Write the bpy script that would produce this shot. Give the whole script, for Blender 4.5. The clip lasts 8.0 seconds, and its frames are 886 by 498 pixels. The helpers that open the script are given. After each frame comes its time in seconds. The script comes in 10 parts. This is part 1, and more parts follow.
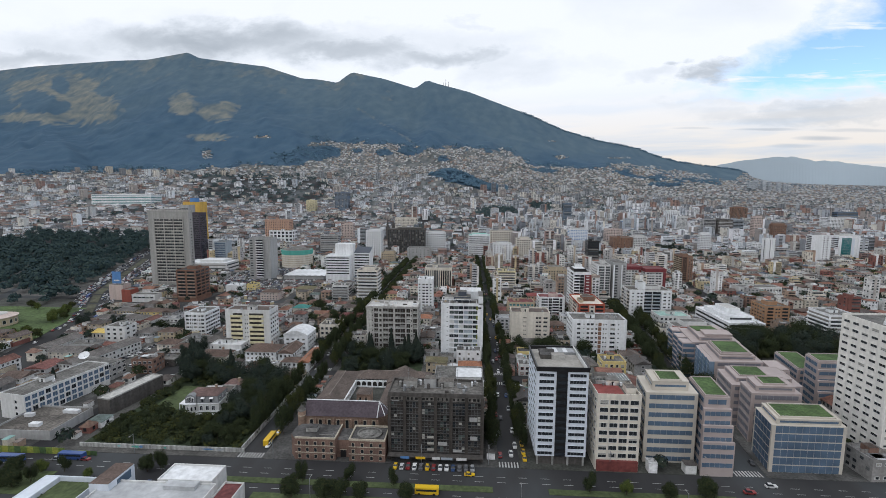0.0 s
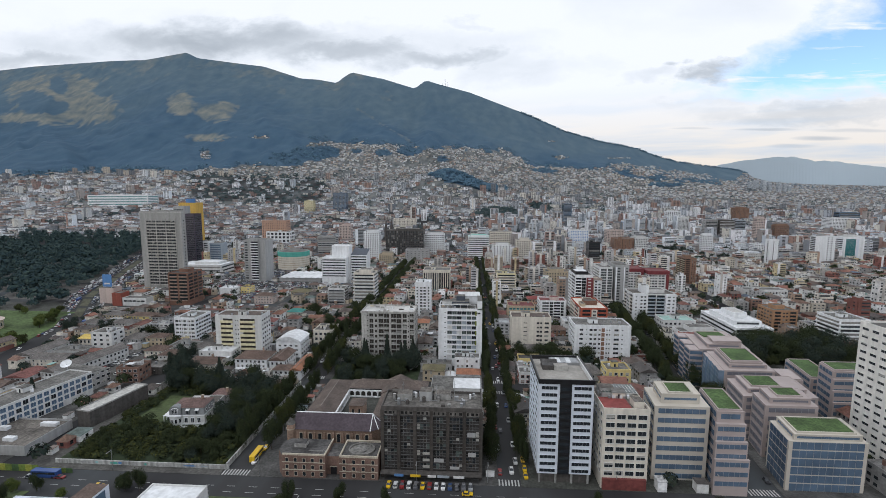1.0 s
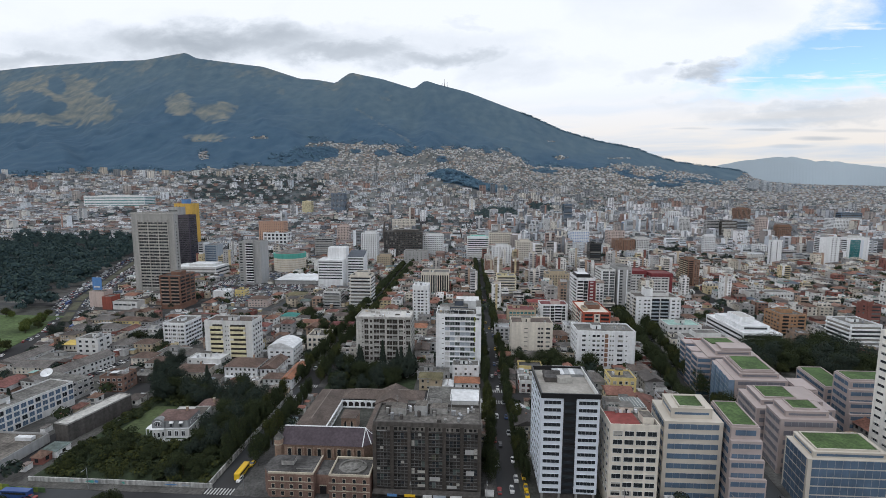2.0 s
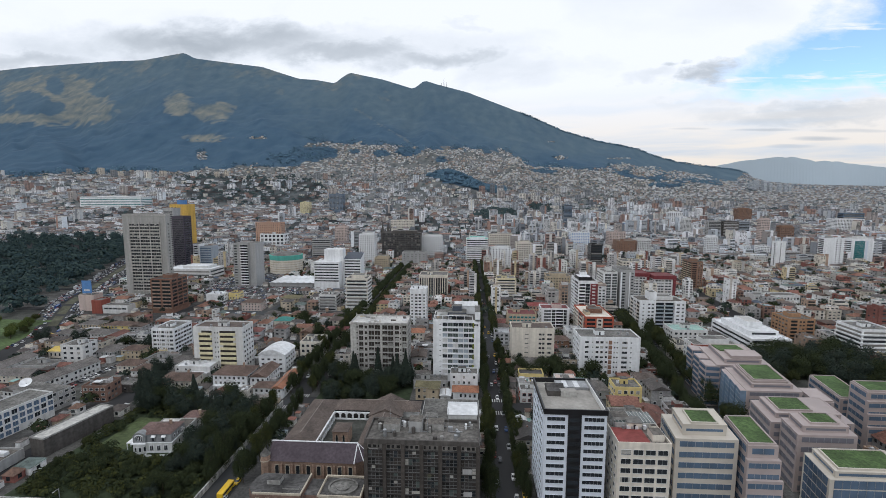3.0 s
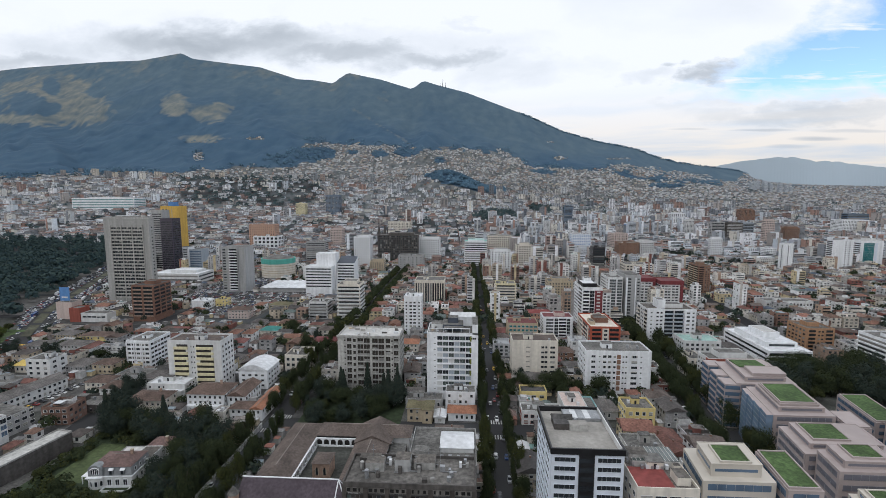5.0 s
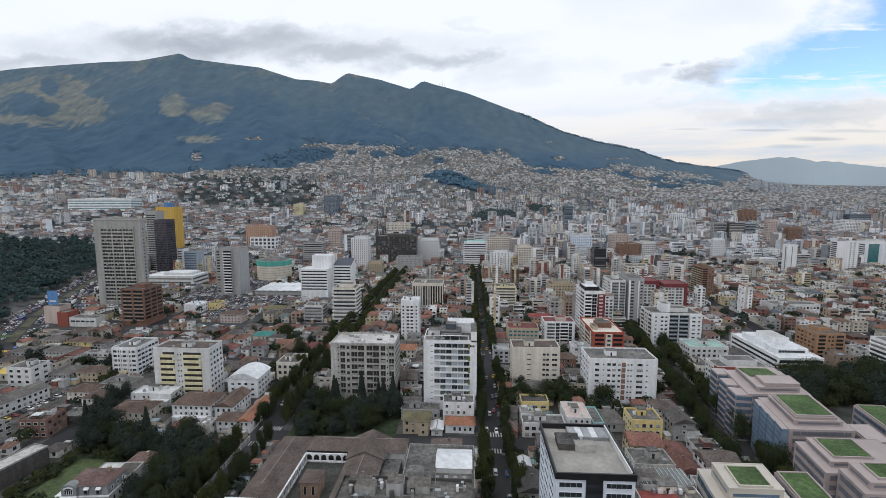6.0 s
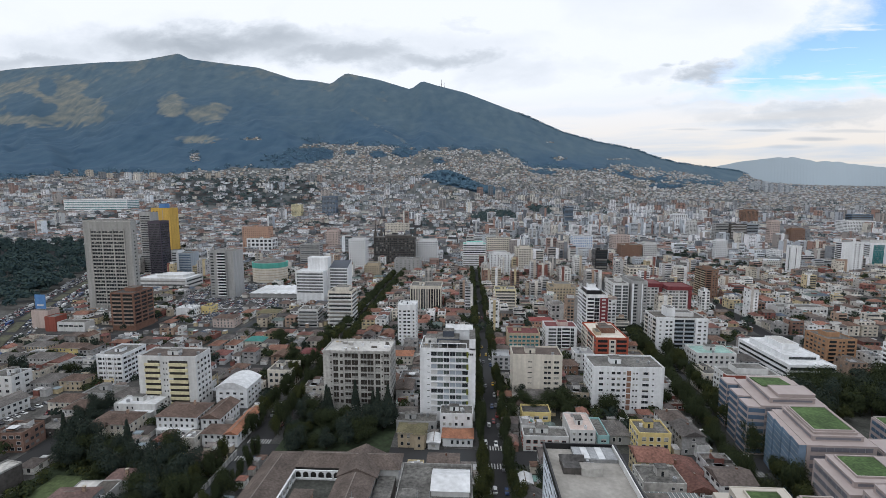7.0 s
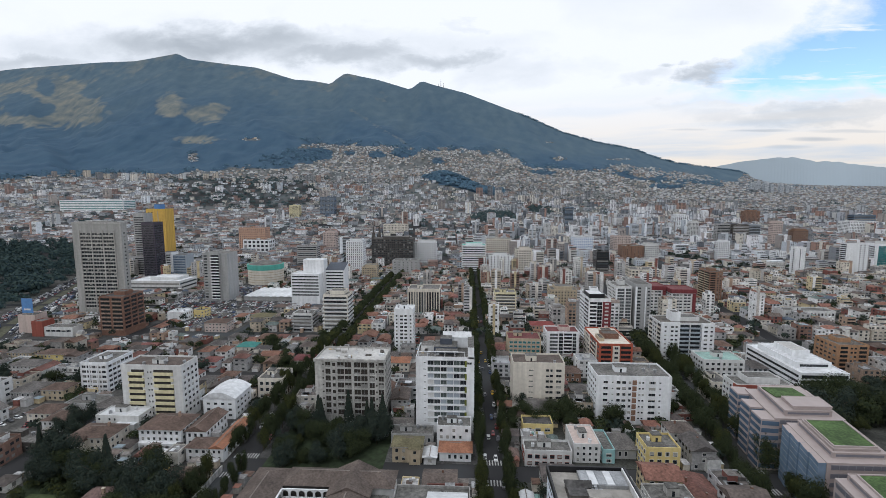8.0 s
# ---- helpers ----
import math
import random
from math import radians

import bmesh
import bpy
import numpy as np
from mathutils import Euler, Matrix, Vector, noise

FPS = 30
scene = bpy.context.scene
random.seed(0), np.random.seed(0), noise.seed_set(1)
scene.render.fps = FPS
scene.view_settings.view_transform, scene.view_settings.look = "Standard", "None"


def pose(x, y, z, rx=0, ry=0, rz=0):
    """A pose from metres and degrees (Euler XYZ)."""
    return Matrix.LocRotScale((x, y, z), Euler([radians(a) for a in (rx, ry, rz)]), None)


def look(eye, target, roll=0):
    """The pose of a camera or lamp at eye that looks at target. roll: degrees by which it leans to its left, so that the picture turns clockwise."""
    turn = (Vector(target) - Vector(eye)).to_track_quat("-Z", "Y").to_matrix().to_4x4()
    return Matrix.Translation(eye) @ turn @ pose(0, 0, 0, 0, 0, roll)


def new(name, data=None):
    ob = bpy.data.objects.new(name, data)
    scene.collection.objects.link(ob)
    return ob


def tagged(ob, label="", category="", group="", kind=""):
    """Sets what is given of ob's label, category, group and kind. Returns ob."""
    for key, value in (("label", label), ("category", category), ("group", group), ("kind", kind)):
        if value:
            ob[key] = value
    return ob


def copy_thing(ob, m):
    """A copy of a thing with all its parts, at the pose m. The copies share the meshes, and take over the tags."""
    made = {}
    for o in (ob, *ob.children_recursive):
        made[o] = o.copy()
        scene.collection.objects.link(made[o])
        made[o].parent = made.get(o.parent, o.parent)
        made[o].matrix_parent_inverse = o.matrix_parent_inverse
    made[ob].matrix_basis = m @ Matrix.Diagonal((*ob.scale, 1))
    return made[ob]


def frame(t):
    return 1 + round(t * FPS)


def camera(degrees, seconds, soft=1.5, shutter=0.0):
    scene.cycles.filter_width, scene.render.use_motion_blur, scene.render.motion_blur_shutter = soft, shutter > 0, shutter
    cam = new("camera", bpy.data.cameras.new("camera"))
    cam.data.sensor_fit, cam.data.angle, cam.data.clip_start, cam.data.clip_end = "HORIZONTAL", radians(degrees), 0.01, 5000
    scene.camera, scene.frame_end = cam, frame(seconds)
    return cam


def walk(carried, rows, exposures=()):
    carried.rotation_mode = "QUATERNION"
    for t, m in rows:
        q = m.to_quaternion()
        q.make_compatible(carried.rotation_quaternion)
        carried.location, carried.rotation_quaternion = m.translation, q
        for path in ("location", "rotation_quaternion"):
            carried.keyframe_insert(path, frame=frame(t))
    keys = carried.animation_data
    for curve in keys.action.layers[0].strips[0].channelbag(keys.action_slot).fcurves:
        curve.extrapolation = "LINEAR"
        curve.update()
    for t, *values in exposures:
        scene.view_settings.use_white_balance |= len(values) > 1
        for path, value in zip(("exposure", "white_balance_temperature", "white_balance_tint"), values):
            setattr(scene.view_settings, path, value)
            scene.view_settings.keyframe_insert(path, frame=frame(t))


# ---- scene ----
# ---------------------------------------------------------------- camera
cam = camera(87.74, 8.0, soft=0.4)
ROWS = [
    (0.0, 0.00, 0.00, 116.92, -6.928, 0.223, 3.400),
    (2.0, 1.45, 23.26, 117.97, -6.854, 0.153, 3.312),
    (4.0, 2.89, 46.29, 119.02, -6.781, 0.082, 3.225),
    (6.0, 4.34, 69.11, 120.07, -6.707, 0.011, 3.137),
    (8.0, 5.79, 91.70, 121.12, -6.633, -0.060, 3.050),
]
walk(cam, [(t, pose(x, y, z, 90 + pitch, 0, yaw) @ pose(0, 0, 0, 0, 0, roll)) for t, x, y, z, pitch, roll, yaw in ROWS], exposures=((0.0, 0.0, 6020, 10), (8.0, 0.0, 6020, 10)))

# ---------------------------------------------------------------- sky and sun
SUN_EL, SUN_AZ = 60.0, 215.0     # degrees; azimuth clockwise from +y
world = bpy.data.worlds.new("sky")
scene.world = world
world.use_nodes = True
wn, wl = world.node_tree.nodes, world.node_tree.links
wn.clear()


def wnode(kind, **values):
    n = wn.new(kind)
    for k, v in values.items():
        n.inputs[k].default_value = v
    return n


def wmath(op, a, b=None, clamp=False):
    n = wn.new("ShaderNodeMath")
    n.operation, n.use_clamp = op, clamp
    for i, v in enumerate((a, b)):
        if v is None:
            continue
        if isinstance(v, (int, float)):
            n.inputs[i].default_value = v
        else:
            wl.new(v, n.inputs[i])
    return n.outputs[0]


sky = wn.new("ShaderNodeTexSky")
sky.sky_type, sky.sun_disc = "NISHITA", False
sky.sun_elevation, sky.sun_rotation = radians(SUN_EL), radians(SUN_AZ)
sky.altitude, sky.air_density, sky.dust_density = 2800, 1.0, 1.0
skyc = wnode("ShaderNodeMix")
skyc.data_type, skyc.blend_type = "RGBA", "MULTIPLY"
skyc.inputs[0].default_value = 1.0
wl.new(sky.outputs[0], skyc.inputs[6])
skyc.inputs[7].default_value = (0.228, 0.242, 0.224, 1)
geo = wn.new("ShaderNodeTexCoord")
sep = wn.new("ShaderNodeSeparateXYZ")
wl.new(geo.outputs["Generated"], sep.inputs[0])
# cloud sheet: the direction projected on a level layer
up = wmath("MAXIMUM", sep.outputs[2], 0.0)
den = wmath("ADD", up, 0.22)
comb = wn.new("ShaderNodeCombineXYZ")
wl.new(wmath("DIVIDE", sep.outputs[0], den), comb.inputs[0])
wl.new(wmath("DIVIDE", sep.outputs[1], den), comb.inputs[1])
comb.inputs[2].default_value = 2.7
big = wnode("ShaderNodeTexNoise", Scale=0.9, Detail=5.0, Roughness=0.5, Distortion=0.2)
wl.new(comb.outputs[0], big.inputs["Vector"])
fine = wnode("ShaderNodeTexNoise", Scale=2.2, Detail=7.0, Roughness=0.52, Distortion=0.3)
wl.new(comb.outputs[0], fine.inputs["Vector"])
# bearing and steepness of a direction in the sky over the mountain
ahead = wmath("MAXIMUM", sep.outputs[1], 0.05)
bearing, steep = wmath("DIVIDE", sep.outputs[0], ahead), wmath("DIVIDE", sep.outputs[2], ahead)


def wnoise(sx, sy, seed, detail=6.0, rough=0.55):
    c, n = wn.new("ShaderNodeCombineXYZ"), wnode("ShaderNodeTexNoise", Scale=1.0, Detail=detail, Roughness=rough, Distortion=0.2)
    wl.new(wmath("MULTIPLY", bearing, sx), c.inputs[0])
    wl.new(wmath("MULTIPLY", steep, sy), c.inputs[1])
    c.inputs[2].default_value = seed
    wl.new(c.outputs[0], n.inputs["Vector"])
    return wmath("SUBTRACT", n.outputs[0], 0.5)


puff_a, puff_e, streaks = wnoise(8.0, 16.0, 1.3, 7.0, 0.6), wnoise(8.0, 17.0, 8.1, 7.0, 0.6), wnoise(7.0, 70.0, 4.4, 5.0)
bent_a = wmath("ADD", bearing, wmath("MULTIPLY", puff_a, 0.30))
bent_e = wmath("ADD", steep, wmath("MULTIPLY", puff_e, 0.10))
# the clear gap lies to the north-east, above the low layered cloud
side = wmath("SUBTRACT", wmath("SUBTRACT", bent_a, 0.415), wmath("MULTIPLY", wmath("SUBTRACT", bent_e, 0.19), 1.5))
gap = wmath("MULTIPLY", wmath("MULTIPLY", side, 8.0, True), wmath("MULTIPLY", wmath("SUBTRACT", bent_e, 0.188), 26.0, True))
gap = wmath("MULTIPLY", gap, wmath("SUBTRACT", 1.0, wmath("MULTIPLY", wmath("SUBTRACT", streaks, 0.07), 7.0, True)))
gap = wmath("MULTIPLY", gap, wmath("MULTIPLY", sep.outputs[1], 4.0, True))
mask = wmath("SUBTRACT", 1.0, wmath("MULTIPLY", gap, 0.93))
ramp = wn.new("ShaderNodeValToRGB")
ramp.color_ramp.elements[0].position, ramp.color_ramp.elements[0].color = 0.20, (0.44, 0.47, 0.50, 1)
ramp.color_ramp.elements[1].position, ramp.color_ramp.elements[1].color = 0.54, (0.98, 0.98, 0.985, 1)
e = ramp.color_ramp.elements.new(0.42)
e.color = (0.80, 0.82, 0.84, 1)
tone = wmath("ADD", wmath("ADD", wmath("MULTIPLY", fine.outputs[0], 0.28), wmath("MULTIPLY", big.outputs[0], 0.28)), 0.285)
# grey cloud that hangs on the mountain, a few loose grey clouds and thin streaks beside it
shade = None
for ca, ce, ra, re, depth in ((-1.0, 0.286, 0.40, 0.036, 0.9), (-0.54, 0.318, 0.46, 0.050, 1.0), (-0.28, 0.298, 0.30, 0.038, 1.0), (-0.08, 0.276, 0.20, 0.030, 0.9), (-0.04, 0.35, 0.08, 0.012, 0.3), (-0.55, 0.308, 0.80, 0.062, 0.60), (0.16, 0.258, 0.26, 0.050, 0.36), (0.38, 0.245, 0.12, 0.024, 0.45), (0.498, 0.247, 0.062, 0.025, 0.95), (0.41, 0.265, 0.045, 0.013, 0.7), (0.68, 0.165, 0.34, 0.026, 0.55), (0.45, 0.19, 0.2, 0.02, 0.3)):
    u, v = wmath("DIVIDE", wmath("SUBTRACT", bent_a, ca), ra), wmath("DIVIDE", wmath("SUBTRACT", bent_e, ce), re)
    r2 = wmath("ADD", wmath("MULTIPLY", u, u), wmath("MULTIPLY", v, v))
    blob = wmath("SUBTRACT", 1.0, r2, True)
    blob = wmath("MULTIPLY", wmath("POWER", blob, 1.3), depth)
    shade = blob if shade is None else wmath("MAXIMUM", shade, blob)
for ca, ce, ra, re, depth in ((0.60, 0.131, 0.075, 0.0045, 0.8), (0.71, 0.114, 0.065, 0.0055, 0.85), (0.655, 0.098, 0.06, 0.004, 0.6), (0.78, 0.128, 0.10, 0.005, 0.55), (0.45, 0.134, 0.05, 0.004, 0.5)):
    u, v = wmath("DIVIDE", wmath("SUBTRACT", bearing, ca), ra), wmath("DIVIDE", wmath("ADD", wmath("SUBTRACT", steep, ce), wmath("MULTIPLY", streaks, 0.012)), re)
    r2 = wmath("ADD", wmath("MULTIPLY", u, u), wmath("MULTIPLY", v, v))
    shade = wmath("MAXIMUM", shade, wmath("MULTIPLY", wmath("SUBTRACT", 1.0, r2, True), depth))
shade = wmath("MULTIPLY", shade, wmath("MULTIPLY", sep.outputs[1], 4.0, True))
tone = wmath("SUBTRACT", tone, wmath("MULTIPLY", shade, 0.30))
wl.new(tone, ramp.inputs[0])
# cream glow low in the sky
glow = wn.new("ShaderNodeMix")
glow.data_type, glow.blend_type = "RGBA", "MIX"
wl.new(wmath("SUBTRACT", 1.3, wmath("MULTIPLY", up, 6.2), True), glow.inputs[0])
wl.new(ramp.outputs[0], glow.inputs[6])
stretch = wn.new("ShaderNodeMapping")
stretch.inputs["Scale"].default_value = (2.2, 2.2, 22.0)
wl.new(geo.outputs["Generated"], stretch.inputs["Vector"])
wisp = wnode("ShaderNodeTexNoise", Scale=1.6, Detail=5.0, Roughness=0.5, Distortion=0.3)
wl.new(stretch.outputs[0], wisp.inputs["Vector"])
lowsky = wn.new("ShaderNodeValToRGB")
lowsky.color_ramp.elements[0].position, lowsky.color_ramp.elements[0].color = 0.36, (0.62, 0.66, 0.70, 1)
lowsky.color_ramp.elements[1].position, lowsky.color_ramp.elements[1].color = 0.56, (0.92, 0.81, 0.68, 1)
wl.new(wisp.outputs[0], lowsky.inputs[0])
dimmed = wn.new("ShaderNodeMix")
dimmed.data_type = "RGBA"
wl.new(wmath("MULTIPLY", shade, 0.8), dimmed.inputs[0])
wl.new(lowsky.outputs[0], dimmed.inputs[6])
dimmed.inputs[7].default_value = (0.50, 0.53, 0.56, 1)
wl.new(dimmed.outputs[2], glow.inputs[7])
mix = wn.new("ShaderNodeMix")
mix.data_type = "RGBA"
wl.new(mask, mix.inputs[0])
wl.new(skyc.outputs[2], mix.inputs[6])
wl.new(glow.outputs[2], mix.inputs[7])
bg = wn.new("ShaderNodeBackground")
bg.inputs["Strength"].default_value = 1.0
wl.new(mix.outputs[2], bg.inputs["Color"])
wo = wn.new("ShaderNodeOutputWorld")
wl.new(bg.outputs[0], wo.inputs[0])

sun = new("sun", bpy.data.lights.new("sun", "SUN"))
sun.data.energy, sun.data.angle, sun.data.color = 0.72, radians(16), (1.0, 0.96, 0.90)
sd = Vector((math.sin(radians(SUN_AZ)) * math.cos(radians(SUN_EL)), math.cos(radians(SUN_AZ)) * math.cos(radians(SUN_EL)), math.sin(radians(SUN_EL))))
sun.matrix_world = look(sd * 800, (0, 0, 0))

# ---------------------------------------------------------------- materials
MATS = {}


def material(name, colours, rough=0.85, grain=3.0, vary=0.25, bump=0.15, metal=0.0, by="none", stains=0.25, spec=0.3, streak=False):
    """colours: one colour, or several picked at random per object ('object') or per loose piece ('island'). grain: noise scale per metre."""
    m = bpy.data.materials.new(name)
    m.use_nodes = True
    nt = m.node_tree
    n, l = nt.nodes, nt.links
    b = n["Principled BSDF"]
    b.inputs["Roughness"].default_value, b.inputs["Metallic"].default_value = rough, metal
    b.inputs["Specular IOR Level"].default_value = spec
    tc = n.new("ShaderNodeTexCoord")
    if by == "none":
        base = n.new("ShaderNodeRGB")
        base.outputs[0].default_value = (*colours[0], 1)
        src = base.outputs[0]
    else:
        r = n.new("ShaderNodeValToRGB")
        r.color_ramp.interpolation = "CONSTANT"
        els = r.color_ramp.elements
        while len(els) < len(colours):
            els.new(0.5)
        for k, c in enumerate(colours):
            els[k].position, els[k].color = k / len(colours), (*c, 1)
        if by == "object":
            o = n.new("ShaderNodeObjectInfo")
            l.new(o.outputs["Random"], r.inputs[0])
        else:
            o = n.new("ShaderNodeNewGeometry")
            l.new(o.outputs["Random Per Island"], r.inputs[0])
        src = r.outputs[0]
    last = src
    for scale, amount in ((grain, vary), (grain * 0.13, stains)):
        t = n.new("ShaderNodeTexNoise")
        t.inputs["Scale"].default_value, t.inputs["Detail"].default_value = scale, 5.0
        if streak and scale != grain:
            mp = n.new("ShaderNodeMapping")
            mp.inputs["Scale"].default_value = (6.0, 6.0, 0.5)
            l.new(tc.outputs["Object"], mp.inputs["Vector"])
            l.new(mp.outputs[0], t.inputs["Vector"])
        else:
            l.new(tc.outputs["Object"], t.inputs["Vector"])
        mr = n.new("ShaderNodeMapRange")
        mr.inputs["From Min"].default_value, mr.inputs["From Max"].default_value = 0.3, 0.7
        mr.inputs["To Min"].default_value, mr.inputs["To Max"].default_value = 1 - amount, 1 + amount * 0.6
        l.new(t.outputs[0], mr.inputs["Value"])
        mx = n.new("ShaderNodeMix")
        mx.data_type, mx.blend_type = "RGBA", "MULTIPLY"
        mx.inputs[0].default_value = 1.0
        l.new(last, mx.inputs[6])
        l.new(mr.outputs[0], mx.inputs[7])
        last = mx.outputs[2]
        if bump and scale == grain:
            bp = n.new("ShaderNodeBump")
            bp.inputs["Strength"].default_value, bp.inputs["Distance"].default_value = bump, 0.05
            l.new(t.outputs[0], bp.inputs["Height"])
            l.new(bp.outputs[0], b.inputs["Normal"])
    l.new(last, b.inputs["Base Color"])
    MATS[name] = m
    return m


M = MATS


def soften(name):
    """Foliage: leaf normals leaning upwards, so that a crown shades as one soft mass."""
    nt = M[name].node_tree
    g, a, k = nt.nodes.new("ShaderNodeNewGeometry"), nt.nodes.new("ShaderNodeVectorMath"), nt.nodes.new("ShaderNodeVectorMath")
    a.operation, k.operation = "ADD", "NORMALIZE"
    a.inputs[1].default_value = (0.0, 0.0, 0.8)
    nt.links.new(g.outputs["Normal"], a.inputs[0])
    nt.links.new(a.outputs[0], k.inputs[0])
    nt.links.new(k.outputs[0], nt.nodes["Principled BSDF"].inputs["Normal"])


material("asphalt", [(0.034, 0.034, 0.036)], 0.9, 0.8, 0.3)
material("pavement", [(0.082, 0.081, 0.078), (0.072, 0.072, 0.069), (0.095, 0.092, 0.086), (0.064, 0.066, 0.058)], 0.9, 0.9, 0.4, by="object", stains=0.5)
material("paint_white", [(0.42, 0.42, 0.41)], 0.7, 2, 0.3)
material("plaster_white", [(0.58, 0.58, 0.57)], 0.8, 0.6, 0.1, stains=0.16, streak=True)
material("plaster_bright", [(0.71, 0.72, 0.73)], 0.75, 0.5, 0.1, stains=0.16, streak=True)
material("plaster_cream", [(0.62, 0.575, 0.50)], 0.85, 0.6, 0.1, stains=0.16, streak=True)
material("plaster_yellow", [(0.62, 0.50, 0.22)], 0.85, 0.6, 0.1, stains=0.16, streak=True)
material("plaster_pale_yellow", [(0.62, 0.56, 0.36)], 0.85, 0.6, 0.1, stains=0.16, streak=True)
material("plaster_grey", [(0.34, 0.34, 0.335)], 0.85, 0.6, 0.1, stains=0.16, streak=True)
material("plaster_tan", [(0.42, 0.35, 0.25)], 0.85, 0.6, 0.1, stains=0.16, streak=True)
material("plaster_brown", [(0.22, 0.13, 0.09)], 0.85, 0.6, 0.1, stains=0.16, streak=True)
material("plaster_red", [(0.25, 0.075, 0.055)], 0.85, 0.6, 0.1, stains=0.16, streak=True)
material("plaster_salmon", [(0.46, 0.29, 0.21)], 0.85, 0.6, 0.1, stains=0.16, streak=True)
material("plaster_pinkish", [(0.50, 0.41, 0.37)], 0.85, 0.6, 0.1, stains=0.16, streak=True)
material("plaster_blue", [(0.10, 0.22, 0.45)], 0.8, 0.6, 0.1, stains=0.16, streak=True)
material("plaster_teal", [(0.10, 0.36, 0.30)], 0.8, 0.6, 0.1, stains=0.16, streak=True)
material("plaster_cool_grey", [(0.32, 0.36, 0.40)], 0.7, 0.5, 0.1, stains=0.16, streak=True)
material("plaster_cool", [(0.60, 0.64, 0.70)], 0.6, 0.5, 0.06, stains=0.08, streak=True)
material("roof_maroon", [(0.15, 0.05, 0.05)], 0.85, 0.8, 0.35, stains=0.3)
material("slate_blue", [(0.06, 0.07, 0.09)], 0.6, 0.6, 0.2)
material("panel_olive", [(0.16, 0.18, 0.03)], 0.7, 0.6, 0.12)
material("concrete", [(0.30, 0.295, 0.28)], 0.9, 0.7, 0.3, stains=0.3, streak=True)
material("plaster_aqua", [(0.28, 0.46, 0.46)], 0.85, 0.6, 0.1, stains=0.16, streak=True)
material("concrete_pale", [(0.42, 0.41, 0.385)], 0.9, 0.7, 0.25, stains=0.3, streak=True)
material("concrete_dark", [(0.085, 0.078, 0.072)], 0.9, 0.7, 0.3, stains=0.3, streak=True)
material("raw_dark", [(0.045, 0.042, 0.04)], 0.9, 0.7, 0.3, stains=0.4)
material("brick", [(0.32, 0.225, 0.17)], 0.9, 1.5, 0.25, stains=0.25)
material("stone_trim", [(0.45, 0.40, 0.32)], 0.9, 1.5, 0.25)
material("roof_concrete", [(0.155, 0.15, 0.14)], 0.95, 0.8, 0.5, stains=0.5)
material("shop_red", [(0.17, 0.05, 0.045)], 0.8, 0.6, 0.3)
material("plaster_red_brick", [(0.34, 0.085, 0.05)], 0.85, 0.8, 0.15, stains=0.2, streak=True)
material("brick_maroon", [(0.17, 0.04, 0.045)], 0.85, 0.8, 0.15, stains=0.2, streak=True)
material("ridge_tile", [(0.21, 0.18, 0.16)], 0.9, 1.2, 0.2)
material("roof_pale_deck", [(0.48, 0.47, 0.45)], 0.85, 0.6, 0.2, stains=0.3)
material("brick_ochre", [(0.34, 0.20, 0.115)], 0.88, 0.8, 0.15, stains=0.2, streak=True)
# plaster of the farthest towers, greyed and blued in place of haze
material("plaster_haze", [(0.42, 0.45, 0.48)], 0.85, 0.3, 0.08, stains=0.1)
# flat brown-dark colour for the shade inside empty openings
material("void_shade_brown", [(0.040, 0.034, 0.030)], 0.95, 0.7, 0.3)
material("roof_patchy", [(0.135, 0.127, 0.117)], 0.95, 0.6, 0.55, stains=0.7)
material("frame_dull", [(0.15, 0.15, 0.148)], 0.7, 1.0, 0.3, stains=0.4)
material("pillar_brown", [(0.066, 0.058, 0.052)], 0.9, 0.7, 0.3, stains=0.4, streak=True)
material("attic_concrete", [(0.16, 0.15, 0.137)], 0.9, 0.7, 0.3, stains=0.4, streak=True)
material("plaster_warm", [(0.72, 0.70, 0.655)], 0.8, 0.6, 0.1, stains=0.16, streak=True)
material("brick_brown", [(0.19, 0.105, 0.075)], 0.9, 1.5, 0.2, stains=0.25)
material("brick_dark", [(0.19, 0.122, 0.098)], 0.9, 1.5, 0.25, stains=0.3)
# flat near-black colour for the shade inside openings
material("void_shade", [(0.012, 0.012, 0.012)], 0.95, 0.7, 0.2)
material("roof_stained", [(0.13, 0.118, 0.105)], 0.95, 0.8, 0.5, stains=0.6)
material("roof_screed", [(0.30, 0.285, 0.26)], 0.92, 0.9, 0.15, stains=0.25)
material("roof_dark", [(0.085, 0.082, 0.08)], 0.95, 0.8, 0.5, stains=0.6)
material("roof_white", [(0.62, 0.63, 0.64)], 0.7, 0.5, 0.2, stains=0.25)
material("roof_red", [(0.22, 0.058, 0.052)], 0.85, 0.5, 0.25, stains=0.3)
material("tile_old", [(0.115, 0.092, 0.08)], 0.95, 1.2, 0.35, stains=0.35)
material("slate_purple", [(0.075, 0.06, 0.07)], 0.9, 1.0, 0.25)
material("glass_dark", [(0.025, 0.03, 0.036)], 0.12, 0.3, 0.3, 0.0, spec=0.6)
material("glass_mixed", [(0.022, 0.026, 0.03), (0.03, 0.035, 0.04), (0.05, 0.056, 0.062), (0.026, 0.03, 0.034), (0.13, 0.135, 0.135), (0.02, 0.024, 0.028), (0.07, 0.08, 0.088), (0.04, 0.044, 0.048), (0.24, 0.235, 0.22)], 0.16, 0.3, 0.2, 0, by="island", stains=0.1, spec=0.6)
material("curtain", [(0.36, 0.35, 0.32)], 0.7, 1.5, 0.2, 0, stains=0.2)
